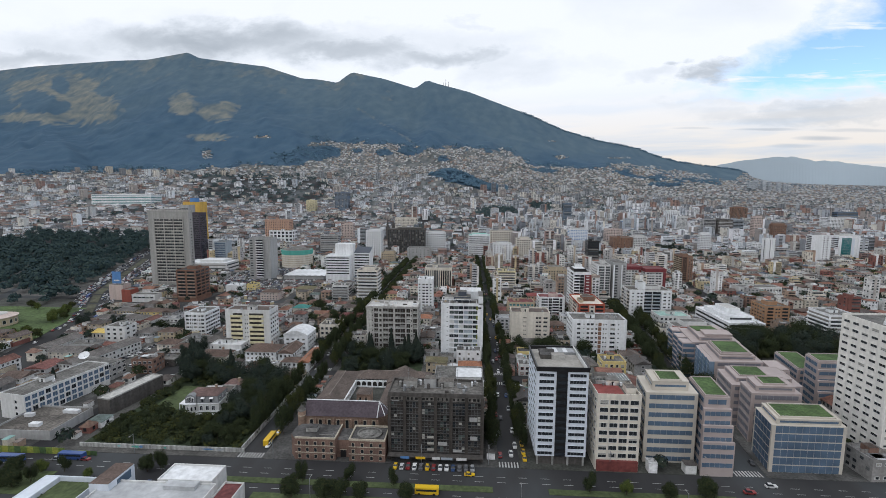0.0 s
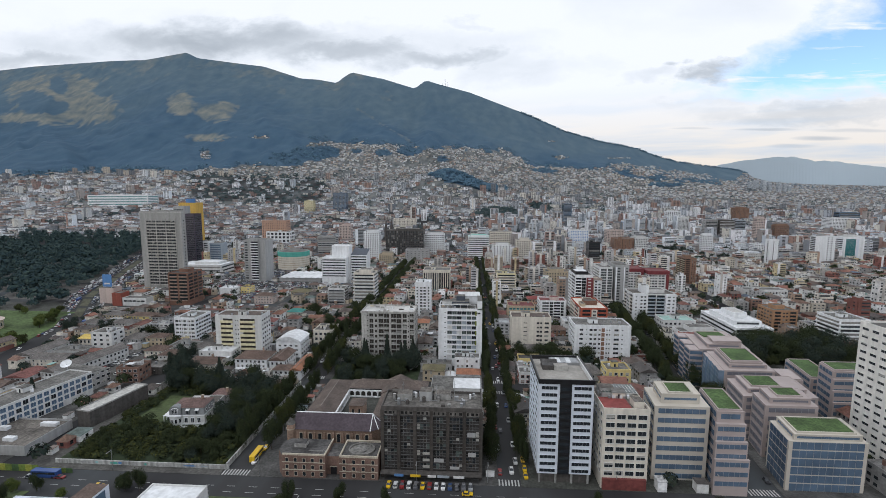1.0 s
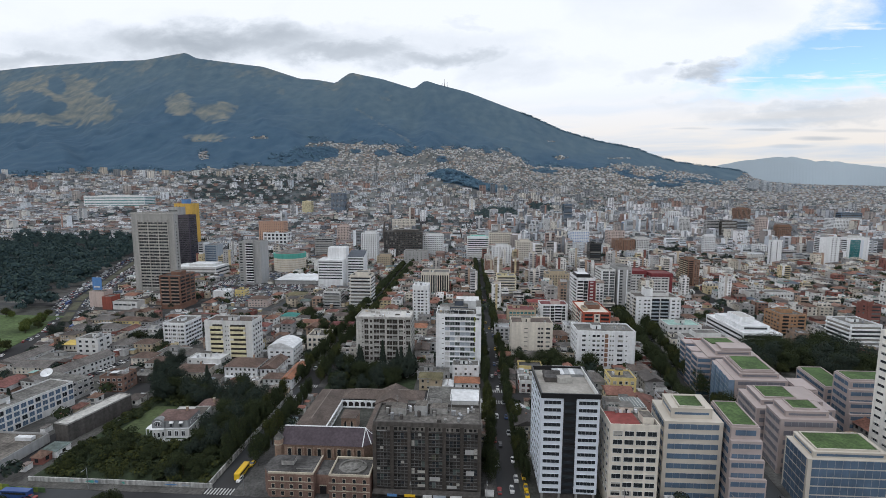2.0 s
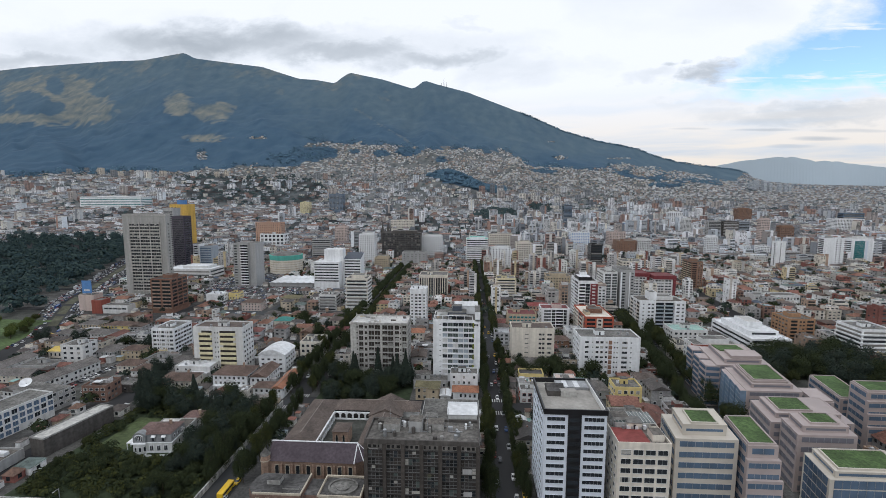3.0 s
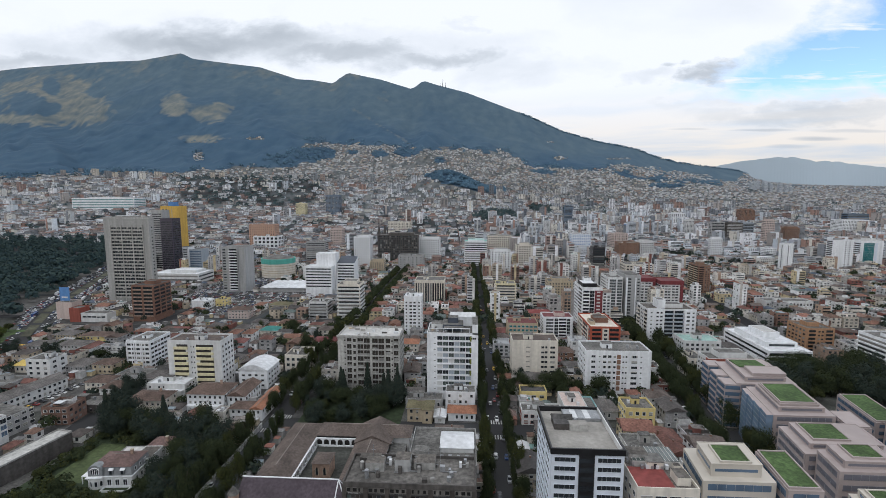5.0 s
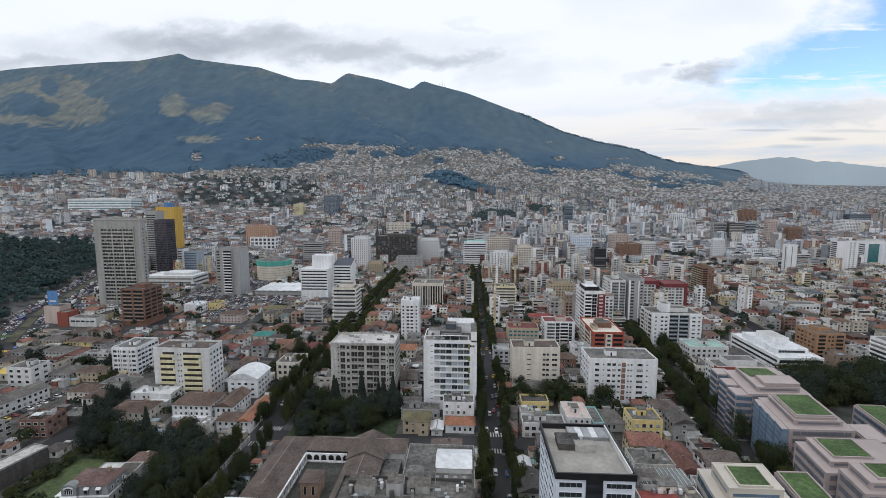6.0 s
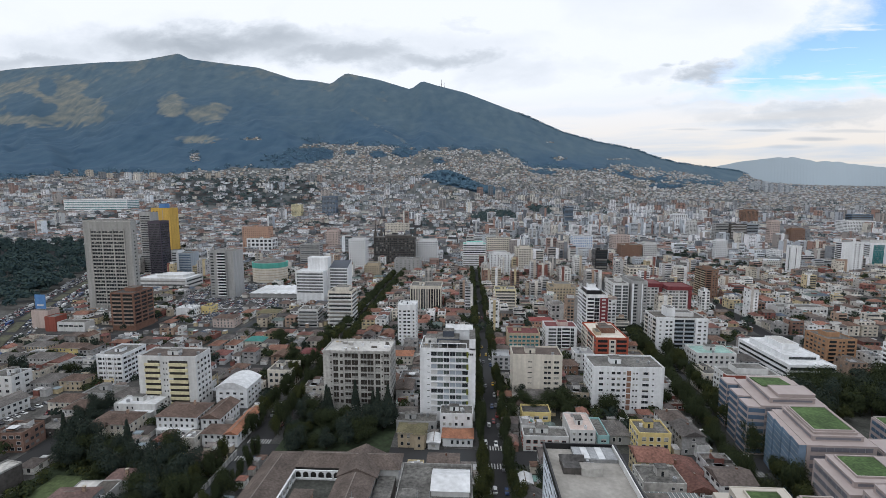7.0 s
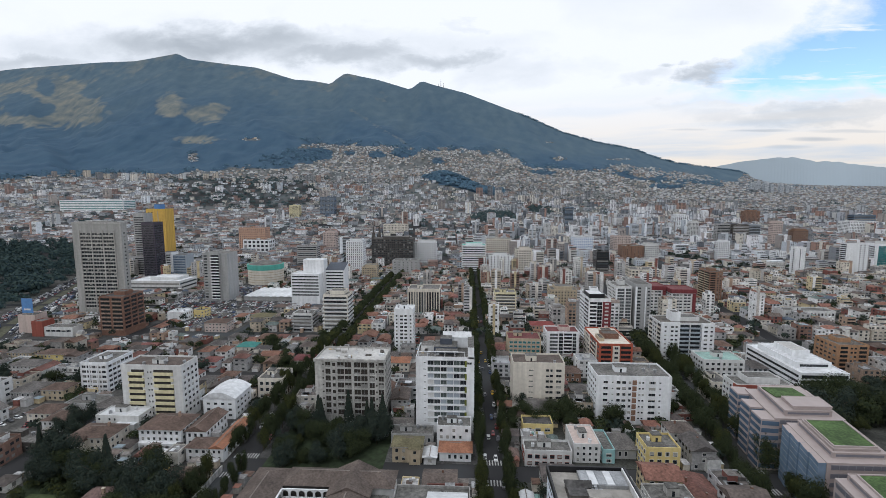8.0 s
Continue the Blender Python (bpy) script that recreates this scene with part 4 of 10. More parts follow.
# ----- black and white office tower
def striped_tower():
    x0, x1, y0, y1, h = 29.0, 50.5, 189.5, 217.0, 44.0
    take(x0, x1, y0, y1, 2)
    root = thing("office_tower", "white office tower with black glass centre strip and dark window bands", "office tower", (x0 + x1) / 2, (y0 + y1) / 2)
    a, b = (x1 - x0) / 2, (y1 - y0) / 2
    s = Shape("plaster_cool", "roof_concrete")
    s.box(-a, a, -b, b, 4.2, h - 1.6, 0, 1)
    part("wall", s, root)
    s = Shape("concrete_dark")
    s.box(-a + 0.6, a - 0.6, -b + 0.8, b - 0.5, 0, 4.2)
    part("ground_floor", s, root)
    for u in (-a + 1, -3.2, 3.2, a - 1):
        s = Shape("concrete")
        s.box(u - 0.4, u + 0.4, -b + 0.05, -b + 0.75, 0, 4.2)
        part("column", s, root)
    s = Shape("black_panel")
    s.box(-2.6, 2.0, -b - 0.35, -b, 4.2, h - 1.6)
    part("centre_strip", s, root, "black glass strip up the front")
    for i in range(13):
        z = 5.6 + i * 2.92
        for u0, u1 in ((-a + 0.9, -3.6), (3.0, a - 0.9)):
            part("window_band", window_mesh(u1 - u0, 1.45, "glass_dark", "plaster_cool"), root, m=pose((u0 + u1) / 2, -b, z))
        for side, sx in ((-90, -a), (90, a)):
            for v in (-b * 0.55, b * 0.05, b * 0.6):
                part("window_band", window_mesh(6.0, 1.45, "glass_dark", "plaster_cool"), root, m=pose(sx, v, z, 0, 0, side))
        s = Shape("glass_dark")
        s.box(-2.4, 1.8, -b - 0.39, -b - 0.35, z - 0.9, z + 0.5)
        part("pane", s, root)
    s = Shape("black_panel")
    s.rim(-a - 0.3, a + 0.3, -b - 0.4, b + 0.3, h - 1.6, h + 0.3, 0.5)
    part("parapet", s, root, "black roof edge")
    s = Shape("plaster_white")
    s.box(a - 0.9, a - 0.55, -b + 0.6, b - 0.4, h - 1.55, h + 0.45)
    part("roof_rail", s, root)
    s = Shape("roof_screed")
    s.box(-a + 0.4, a - 0.95, -b + 0.3, b - 0.4, h - 1.6, h - 1.4)
    part("roof_slab", s, root, "pale screed on the flat roof")
    s = Shape("metal_grey", "roof_white")
    s.box(-a + 8, a - 1.2, b - 7.5, b - 0.8, h - 1.4, h - 0.3, 0)
    for k in range(5):
        s.box(-a + 8.3 + 2.2 * k, -a + 10.2 + 2.2 * k, b - 7.2, b - 1.1, h - 0.3, h - 0.18, k % 2)
    part("skylight_roof", s, root, "patched sheet-metal roof at the back")
    s = Shape("concrete_pale", "roof_screed")
    s.box(-2.5, 3.2, -0.5, 2.6, h - 1.4, h + 0.9, 0, 1)
    part("stair_hut", s, root)
    s = Shape("concrete_dark", "roof_dark")
    s.box(-7.4, -2.6, 0.2, 3.6, h - 1.4, h + 0.6, 0, 1)
    s.hip(-7.4, -1.0, 3.8, 6.4, h + 0.6, 1.2, 1, True, 0.3)
    s.box(-7.4, -1.0, 3.8, 6.4, h - 1.4, h + 0.6, 0, 1)
    part("machine_room", s, root, "dark sheds on the roof")
    for k in range(7):
        s = Shape("metal_grey")
        u = -2.0 + (k % 4) * 1.2
        s.box(u - 0.4, u + 0.4, 3.2 + (k // 4) * 1.3, 4.0 + (k // 4) * 1.3, h - 1.4, h + 0.2)
        part("cooling_unit", s, root)


striped_tower()


# ----- unfinished dark block beside the avenue
def scaffold_block():
    x0, x1, y0, y1, h = -34.5, 6.0, 190.0, 205.0, 32.0
    take(x0, x1, y0, y1, 2)
    root = thing("unfinished_building", "dark weathered office block with bare window grids and cluttered roof", "office building", (x0 + x1) / 2, (y0 + y1) / 2)
    a, b = (x1 - x0) / 2, (y1 - y0) / 2
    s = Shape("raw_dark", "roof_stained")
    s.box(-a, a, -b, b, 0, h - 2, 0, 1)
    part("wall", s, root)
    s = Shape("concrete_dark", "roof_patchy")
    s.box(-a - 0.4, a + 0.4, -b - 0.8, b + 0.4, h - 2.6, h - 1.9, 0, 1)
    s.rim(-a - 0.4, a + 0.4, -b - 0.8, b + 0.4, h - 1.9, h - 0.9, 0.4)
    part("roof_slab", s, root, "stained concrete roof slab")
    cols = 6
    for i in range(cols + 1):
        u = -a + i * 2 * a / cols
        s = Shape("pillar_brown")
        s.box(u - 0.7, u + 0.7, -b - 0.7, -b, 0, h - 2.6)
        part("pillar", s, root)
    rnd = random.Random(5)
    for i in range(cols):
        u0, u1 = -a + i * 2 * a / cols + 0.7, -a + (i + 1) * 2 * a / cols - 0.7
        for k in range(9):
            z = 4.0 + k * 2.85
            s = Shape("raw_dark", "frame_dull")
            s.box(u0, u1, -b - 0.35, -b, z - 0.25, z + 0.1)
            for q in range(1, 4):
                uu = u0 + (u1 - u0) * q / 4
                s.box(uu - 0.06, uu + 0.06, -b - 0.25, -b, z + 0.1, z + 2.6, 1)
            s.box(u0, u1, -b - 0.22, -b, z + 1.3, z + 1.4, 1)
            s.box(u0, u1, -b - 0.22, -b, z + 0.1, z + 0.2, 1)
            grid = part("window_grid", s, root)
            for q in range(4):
                p = Shape(rnd.choice(("glass_dark", "glass_dark", "void_shade", "void_shade", "void_shade_brown", "glass_green", "curtain" if rnd.random() < 0.35 else "glass_dark")))
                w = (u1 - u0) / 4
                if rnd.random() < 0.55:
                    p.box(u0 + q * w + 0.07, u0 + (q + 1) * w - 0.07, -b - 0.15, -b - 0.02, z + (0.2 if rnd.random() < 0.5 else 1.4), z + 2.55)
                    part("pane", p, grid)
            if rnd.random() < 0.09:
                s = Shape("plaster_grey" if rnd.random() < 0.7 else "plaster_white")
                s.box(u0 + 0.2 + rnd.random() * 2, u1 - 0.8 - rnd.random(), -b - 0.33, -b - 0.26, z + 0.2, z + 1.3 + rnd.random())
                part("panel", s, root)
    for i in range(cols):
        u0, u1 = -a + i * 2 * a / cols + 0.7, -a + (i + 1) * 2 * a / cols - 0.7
        # attic openings are proud boxes in the colour of shade, not holes
        s = Shape("attic_concrete", "void_shade")
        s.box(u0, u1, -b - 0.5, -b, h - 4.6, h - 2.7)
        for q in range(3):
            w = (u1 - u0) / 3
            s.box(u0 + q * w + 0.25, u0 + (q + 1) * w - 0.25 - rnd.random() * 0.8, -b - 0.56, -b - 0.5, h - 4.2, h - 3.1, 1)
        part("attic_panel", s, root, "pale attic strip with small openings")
    s = Shape("concrete_dark")
    s.box(-a - 0.5, a + 0.5, -b - 4.0, -b - 0.8, 3.3, 3.6)
    part("canopy", s, root)
    for u, w, mt in ((-6.2, 4.2, "taxi_paint"), (0.5, 3.4, "plaster_white"), (5.2, 4.8, "plaster_cool_grey"), (11.5, 4.4, "plaster_white"), (-13, 3.8, "plaster_blue")):
        s = Shape(mt)
        s.box(u - w / 2, u + w / 2, -b - 4.15, -b - 4.0, 2.7, 3.75)
        part("shop_sign", s, root)
    for k in range(3):
        s = Shape("curtain")
        s.box(-3.6, -0.4, -b - 0.42, -b - 0.30, 4.6 + 2.85 * k, 5.7 + 2.85 * k)
        part("panel", s, root, "pale boarding below the windows")
    for u, v, w, d, hh, mt in ((-12, 1, 6, 4, 3, "concrete"), (-3, 2, 5, 5, 4.0, "plaster_grey"), (4, 3.5, 7, 5, 2.4, "concrete"), (-14.5, 5, 7, 3, 2, "concrete_dark")):
        s = Shape(mt, "roof_stained")
        s.box(u - w / 2, u + w / 2, v - d / 2, v + d / 2, h - 1.9, h - 1.9 + hh, 0, 1)
        part("roof_hut", s, root)
    for k in range(34):
        s = Shape(("metal_grey", "metal_grey", "concrete_dark", "roof_white", "concrete")[k % 5])
        u, v, e = rnd.uniform(-17, 18), rnd.uniform(-5.5, 6.5), rnd.uniform(0.4, 0.9)
        if k % 4 == 3:
            s.ring(u, v, 0.7, 0.7, h - 1.9, h - 0.2 + rnd.random(), n=10)
            part("water_tank", s, root)
        else:
            s.box(u - e, u + e, v - 0.6, v + 0.6, h - 1.9, h - 0.9 + rnd.random())
            part("cooling_unit", s, root)
    for k in range(7):
        s = Shape("metal_grey")
        u, v = -16 + k * 5.2, rnd.uniform(-4, 4)
        s.box(u, u + rnd.uniform(2, 5), v, v + 0.25, h - 1.6, h - 1.35)
        part("roof_pipe", s, root)
    for k in range(3):
        s = Shape("metal_grey")
        u, v = (-13, 1.5, 9)[k], (2.5, -1.0, 4.0)[k]
        s.box(u - 0.07, u + 0.07, v - 0.07, v + 0.07, h - 1.9, h + 5.5)
        s.box(u - 0.6, u + 0.6, v - 0.04, v + 0.04, h + 3.6, h + 3.75)
        part("antenna", s, root)


scaffold_block()


def annex_block():
    """Lower rear building behind the unfinished block."""
    take(-17, 7, 205.5, 232, 0)
    root = thing("rear_building", "stained concrete rear building with white metal roof shed", "building", -5.0, 218.5)
    s = Shape("concrete", "roof_concrete")
    s.tub(-12, 12, -12.5, 13, 0, 26.5, 0.9)
    part("wall", s, root)
    put_windows(root, [(-90, -12, -9 + 4.4 * i, 4.0 + 3.3 * k, 3.0, 1.6) for i in range(5) for k in range(7)], True, trim="plaster_white")
    s = Shape("plaster_white")
    s.box(-1, 11, -3.5, 8, 26.5, 28.4)
    shed = part("roof_shed", s, root)
    s = Shape("roof_white")
    s.hip(-1, 11, -3.5, 8, 28.4, 1.7, 0, True, 0.3)
    part("shed_roof", s, shed, "white metal gable roof")
    s = Shape("concrete", "roof_concrete")
    s.box(-10, -5, -8, -4, 26.5, 29.3, 0, 1)
    part("stair_hut", s, root)
    for i in range(8):
        s = Shape("roof_concrete" if i % 2 else "metal_grey")
        s.box(-1 + 1.5 * i, 0.2 + 1.5 * i, -10.5, -5.5, 26.5, 26.9 + 0.1 * (i % 3))
        part("roof_sheet", s, root)


annex_block()


# ----- brick corner house with round roof garden
def brick_corner():
    x0, x1, y0, y1 = -79.0, -36.0, 186.5, 203.0
    take(x0, x1, y0, y1, 2)
    root = thing("brick_house", "brown brick corner building with pale stone window trims", "building", x0, y0)
    s = Shape("brick_dark", "roof_dark")
    s.prism([(3, 0), (21, 0), (21, 13), (2, 13), (0, 10), (0, 4)], 0, 9.8, 0, 1)
    part("wall", s, root)
    s = Shape("brick_dark", "roof_dark")
    s.box(21, 27, 3, 13, 0, 8.2, 0, 1)
    s.box(27, 43, 0, 12.5, 0, 9.6, 0, 1)
    part("wall", s, root)
    s = Shape("stone_trim")
    s.rim(27, 43, 0, 12.5, 9.6, 10.4, 0.5)
    part("parapet", s, root)
    s = Shape("stone_trim")
    for zz in (3.4, 6.7):
        s.box(27, 43, -0.15, 0, zz, zz + 0.3)
        s.box(3, 21, -0.15, 0, zz, zz + 0.3)
    part("string_course", s, root)
    s = Shape("roof_concrete")
    n = 32
    for r, z in ((5.6, 9.6), (5.6, 10.3), (4.9, 10.3), (4.9, 9.7), (2.6, 9.7), (2.6, 10.0), (0.2, 10.0)):
        s.v += [(35 + r * math.cos(2 * math.pi * i / n), 6.2 + r * 0.85 * math.sin(2 * math.pi * i / n), z) for i in range(n)]
    for q in range(6):
        for i in range(n):
            j = (i + 1) % n
            s.f.append((q * n + i, q * n + j, q * n + n + j, q * n + n + i))
            s.m.append(0)
    part("round_terrace", s, root, "ring-shaped worn roof terrace")
    s = Shape("stone_trim")
    s.rim(3, 21, 0, 0.5, 9.8, 10.5, 0.25)
    s.box(20.5, 21, 0.5, 13, 9.8, 10.4)
    part("parapet", s, root)
    s = Shape("concrete", "roof_dark")
    s.box(6, 11, 6, 10, 9.8, 11.6, 0, 1)
    s.box(13, 19, 3.5, 5.0, 9.8, 10.3, 0, 1)
    part("roof_hut", s, root)
    for k in range(3):
        for i in range(5):
            part("window", window_mesh(1.2, 1.7, "glass_dark", "stone_trim"), root, m=pose(5 + i * 3.6, 0, 1.8 + k * 3.0))
        for i in range(4):
            part("window", window_mesh(1.2, 1.6, "glass_dark", "stone_trim"), root, m=pose(29 + i * 4, 0, 1.8 + k * 3.0))
    s = Shape("black_panel", "stone_trim")
    s.box(22.5, 25, 2.85, 3.0, 0, 3.5)
    s.box(22.2, 25.3, 2.8, 2.9, 3.5, 3.9, 1)
    part("door", s, root)


brick_corner()


# ----- chapel and convent round a courtyard
def arch_row(s, x0, x1, y, z0, z1, n, t=0.5, slot=0):
    """A wall along x with n round-arched openings."""
    w = (x1 - x0) / n
    for i in range(n):
        a, b = x0 + i * w + w * 0.12, x0 + (i + 1) * w - w * 0.12
        r, c = (b - a) / 2, (a + b) / 2
        zs = z1 - 0.6 - r
        s.box(x0 + i * w, a, y, y + t, z0, z1, slot)
        s.box(b, x0 + (i + 1) * w, y, y + t, z0, z1, slot)
        for k in range(8):
            u0, u1 = c - r * math.cos(math.pi * k / 8), c - r * math.cos(math.pi * (k + 1) / 8)
            zz = zs + r * math.sin(math.pi * (k + 0.5) / 8)
            s.box(u0, u1, y, y + t, zz, z1, slot)


def chapel():
    x0, x1, y0, y1 = -80.0, -40.0, 209.5, 221.5
    take(x0 - 2, x1, y0, y1, 1)
    root = thing("chapel", "long brick chapel with purple slate roof and arched windows", "church", x0, y0)
    L, W, hw, hr = 36.0, 12.0, 9.0, 14.2
    s = Shape("brick")
    s.box(0, L, 0, W, 0, hw)
    s.prism([(L, 0), (L + 3, 2), (L + 4.5, W / 2), (L + 3, W - 2), (L, W)], 0, hw)
    part("wall", s, root)
    s = Shape("slate_purple")
    s.face([(-0.4, -0.8, hw), (L, -0.8, hw), (L, W / 2, hr), (-0.4, W / 2, hr)])
    s.face([(L, W + 0.8, hw), (-0.4, W + 0.8, hw), (-0.4, W / 2, hr), (L, W / 2, hr)])
    s.face([(-0.4, W + 0.8, hw), (-0.4, -0.8, hw), (-0.4, W / 2, hr)])
    ends = [(L, -0.8), (L + 3.4, 1.6), (L + 5.2, W / 2), (L + 3.4, W - 1.6), (L, W + 0.8)]
    for p, q in zip(ends, ends[1:]):
        s.face([(*p, hw), (*q, hw), (L, W / 2, hr)])
    part("roof", s, root, "dark purple slate roof")
    s = Shape("plaster_bright")
    s.box(-0.6, L + 0.2, W / 2 - 0.25, W / 2 + 0.25, hr - 0.1, hr + 0.18)
    part("ridge_cap", s, root, "white ridge")
    for p in ends[:4]:
        s = Shape("plaster_bright")
        v = Vector((p[0] - L, p[1] - W / 2, hw - hr))
        side = Vector((-v.y, v.x, 0)).normalized() * 0.2
        A, B = Vector((L, W / 2, hr + 0.12)), Vector((p[0], p[1], hw + 0.12))
        s.face([tuple(A - side), tuple(A + side), tuple(B + side), tuple(B - side)])
        s.face([tuple(B - side - Vector((0, 0, 0.25))), tuple(B + side - Vector((0, 0, 0.25))), tuple(A + side - Vector((0, 0, 0.25))), tuple(A - side - Vector((0, 0, 0.25)))])
        part("hip_cap", s, root, "white hip line")
    for i in range(8):
        u = 3.5 + i * 4.4
        s = Shape("glass_dark")
        s.box(u - 0.75, u + 0.75, -0.12, 0, 3.0, 6.0)
        s.prism([(u - 0.75, -0.12), (u + 0.75, -0.12), (u + 0.75, 0), (u - 0.75, 0)], 6.0, 6.6)
        s.box(u - 0.45, u + 0.45, -0.12, 0, 6.6, 7.0)
        part("window", s, root)
        s = Shape("stone_trim")
        s.box(u - 1.0, u - 0.75, -0.25, 0, 2.8, 6.6)
        s.box(u + 0.75, u + 1.0, -0.25, 0, 2.8, 6.6)
        s.box(u - 0.9, u + 0.9, -0.25, 0, 7.0, 7.3)
        part("window_trim", s, root)
        s = Shape("brick")
        s.box(u + 1.7, u + 2.5, -0.9, 0, 0, 7.6)
        part("buttress", s, root)
    s = Shape("brick", "stone_trim")
    s.ring(-1.2, 0, 2.0, 2.0, 0, 11.5, n=8)
    s.ring(-1.2, 0, 2.2, 2.2, 9.0, 9.4, 1, n=8)
    part("turret", s, root)
    s = Shape("roof_concrete")
    k = len(s.v)
    for i in range(8):
        t0, t1 = math.pi * i / 4, math.pi * (i + 1) / 4
        s.face([(-1.2 + 2.2 * math.cos(t0), 2.2 * math.sin(t0), 11.5), (-1.2 + 2.2 * math.cos(t1), 2.2 * math.sin(t1), 11.5), (-1.2, 0, 14.5)])
    part("turret_roof", s, root)


chapel()


def convent():
    take(-84, -22, 222, 276, 1)
    root = thing("convent", "old convent wings with dark tiled roofs round an arcaded courtyard", "convent", -80.0, 222.0)

    def wing(x0, x1, y0, y1, hw=8.0, rise=3.0):
        s = Shape("plaster_white")
        s.box(x0, x1, y0, y1, 0, hw)
        part("wall", s, root)
        s = Shape("tile_old")
        s.hip(x0, x1, y0, y1, hw, rise, over=0.8)
        part("roof", s, root, "dark weathered tile roof")
        s = Shape("ridge_tile")
        if x1 - x0 > y1 - y0:
            c = (y1 - y0) / 2 + 0.8
            s.box(x0 - 0.8 + c, x1 + 0.8 - c, (y0 + y1) / 2 - 0.2, (y0 + y1) / 2 + 0.2, hw + rise - 0.1, hw + rise + 0.12)
        else:
            c = (x1 - x0) / 2 + 0.8
            s.box((x0 + x1) / 2 - 0.2, (x0 + x1) / 2 + 0.2, y0 - 0.8 + c, y1 + 0.8 - c, hw + rise - 0.1, hw + rise + 0.12)
        part("ridge", s, root)

    wing(0, 13, 0, 46)                 # west wing
    wing(13.8, 57, 36, 47)             # north wing
    wing(34, 48, 0, 35.2)              # east wing
    s = Shape("plaster_bright", "raw_dark")
    arch_row(s, 13.8, 33.2, 33.5, 4.3, 7.8, 6)
    s.box(13.8, 33.2, 33.5, 34.2, 3.6, 4.3)
    # dark sheet before the white wing wall, painting the shade behind the arches
    s.box(13.8, 33.2, 35.6, 35.9, 0.1, 7.6, 1)
    part("arcade", s, root, "white round-arched arcade")
    s = Shape("plaster_bright", "raw_dark")
    n = 10
    for i in range(n + 1):
        v = 1 + i * 32 / n
        s.box(13.9, 14.5, v - 0.3, v + 0.3, 0.1, 7.8)
    s.box(13.9, 14.5, 1, 33, 3.6, 4.4)
    s.box(13.9, 14.5, 1, 33, 7.2, 7.9)
    part("arcade", s, root, "white side arcade")
    s = Shape("pavement")
    s.box(14.6, 33.4, 0.6, 33.4, 0.1, 3.7)
    part("courtyard", s, root)
    s = Shape("brick", "tile_old")
    s.box(20.5, 27.5, 9, 17, 3.7, 10.6, 0, 1)
    s.hip(20.5, 27.5, 9, 17, 10.6, 1.4, 1)
    house = part("courtyard_house", s, root, "small brick building in the courtyard")
    for u in (22.4, 25.6):
        s = Shape("glass_dark", "stone_trim")
        s.box(u - 0.5, u + 0.5, 8.9, 9.0, 5.6, 8.2)
        s.box(u - 0.32, u + 0.32, 8.9, 9.0, 8.2, 8.8)
        s.box(u - 0.75, u - 0.5, 8.85, 9.0, 5.4, 8.3, 1)
        s.box(u + 0.5, u + 0.75, 8.85, 9.0, 5.4, 8.3, 1)
        part("window", s, house)
    s = Shape("plaster_white", "tile_old")
    s.box(34, 48, 35.25, 47.2, 0, 8.0)
    s.hip(33, 49, 30, 47.4, 8.0, 4.0, 1, True, 0.6)
    part("cross_gable", s, root, "tall gable where the wings meet")
    s = Shape("concrete_dark", "roof_concrete")
    s.box(48.8, 56, 20, 35, 0, 5.4, 0, 1)
    part("annex", s, root)


convent()


# ----- mansion in the walled garden
material("tile_mauve", [(0.15, 0.10, 0.09)], 0.95, 1.2, 0.35, stains=0.35)


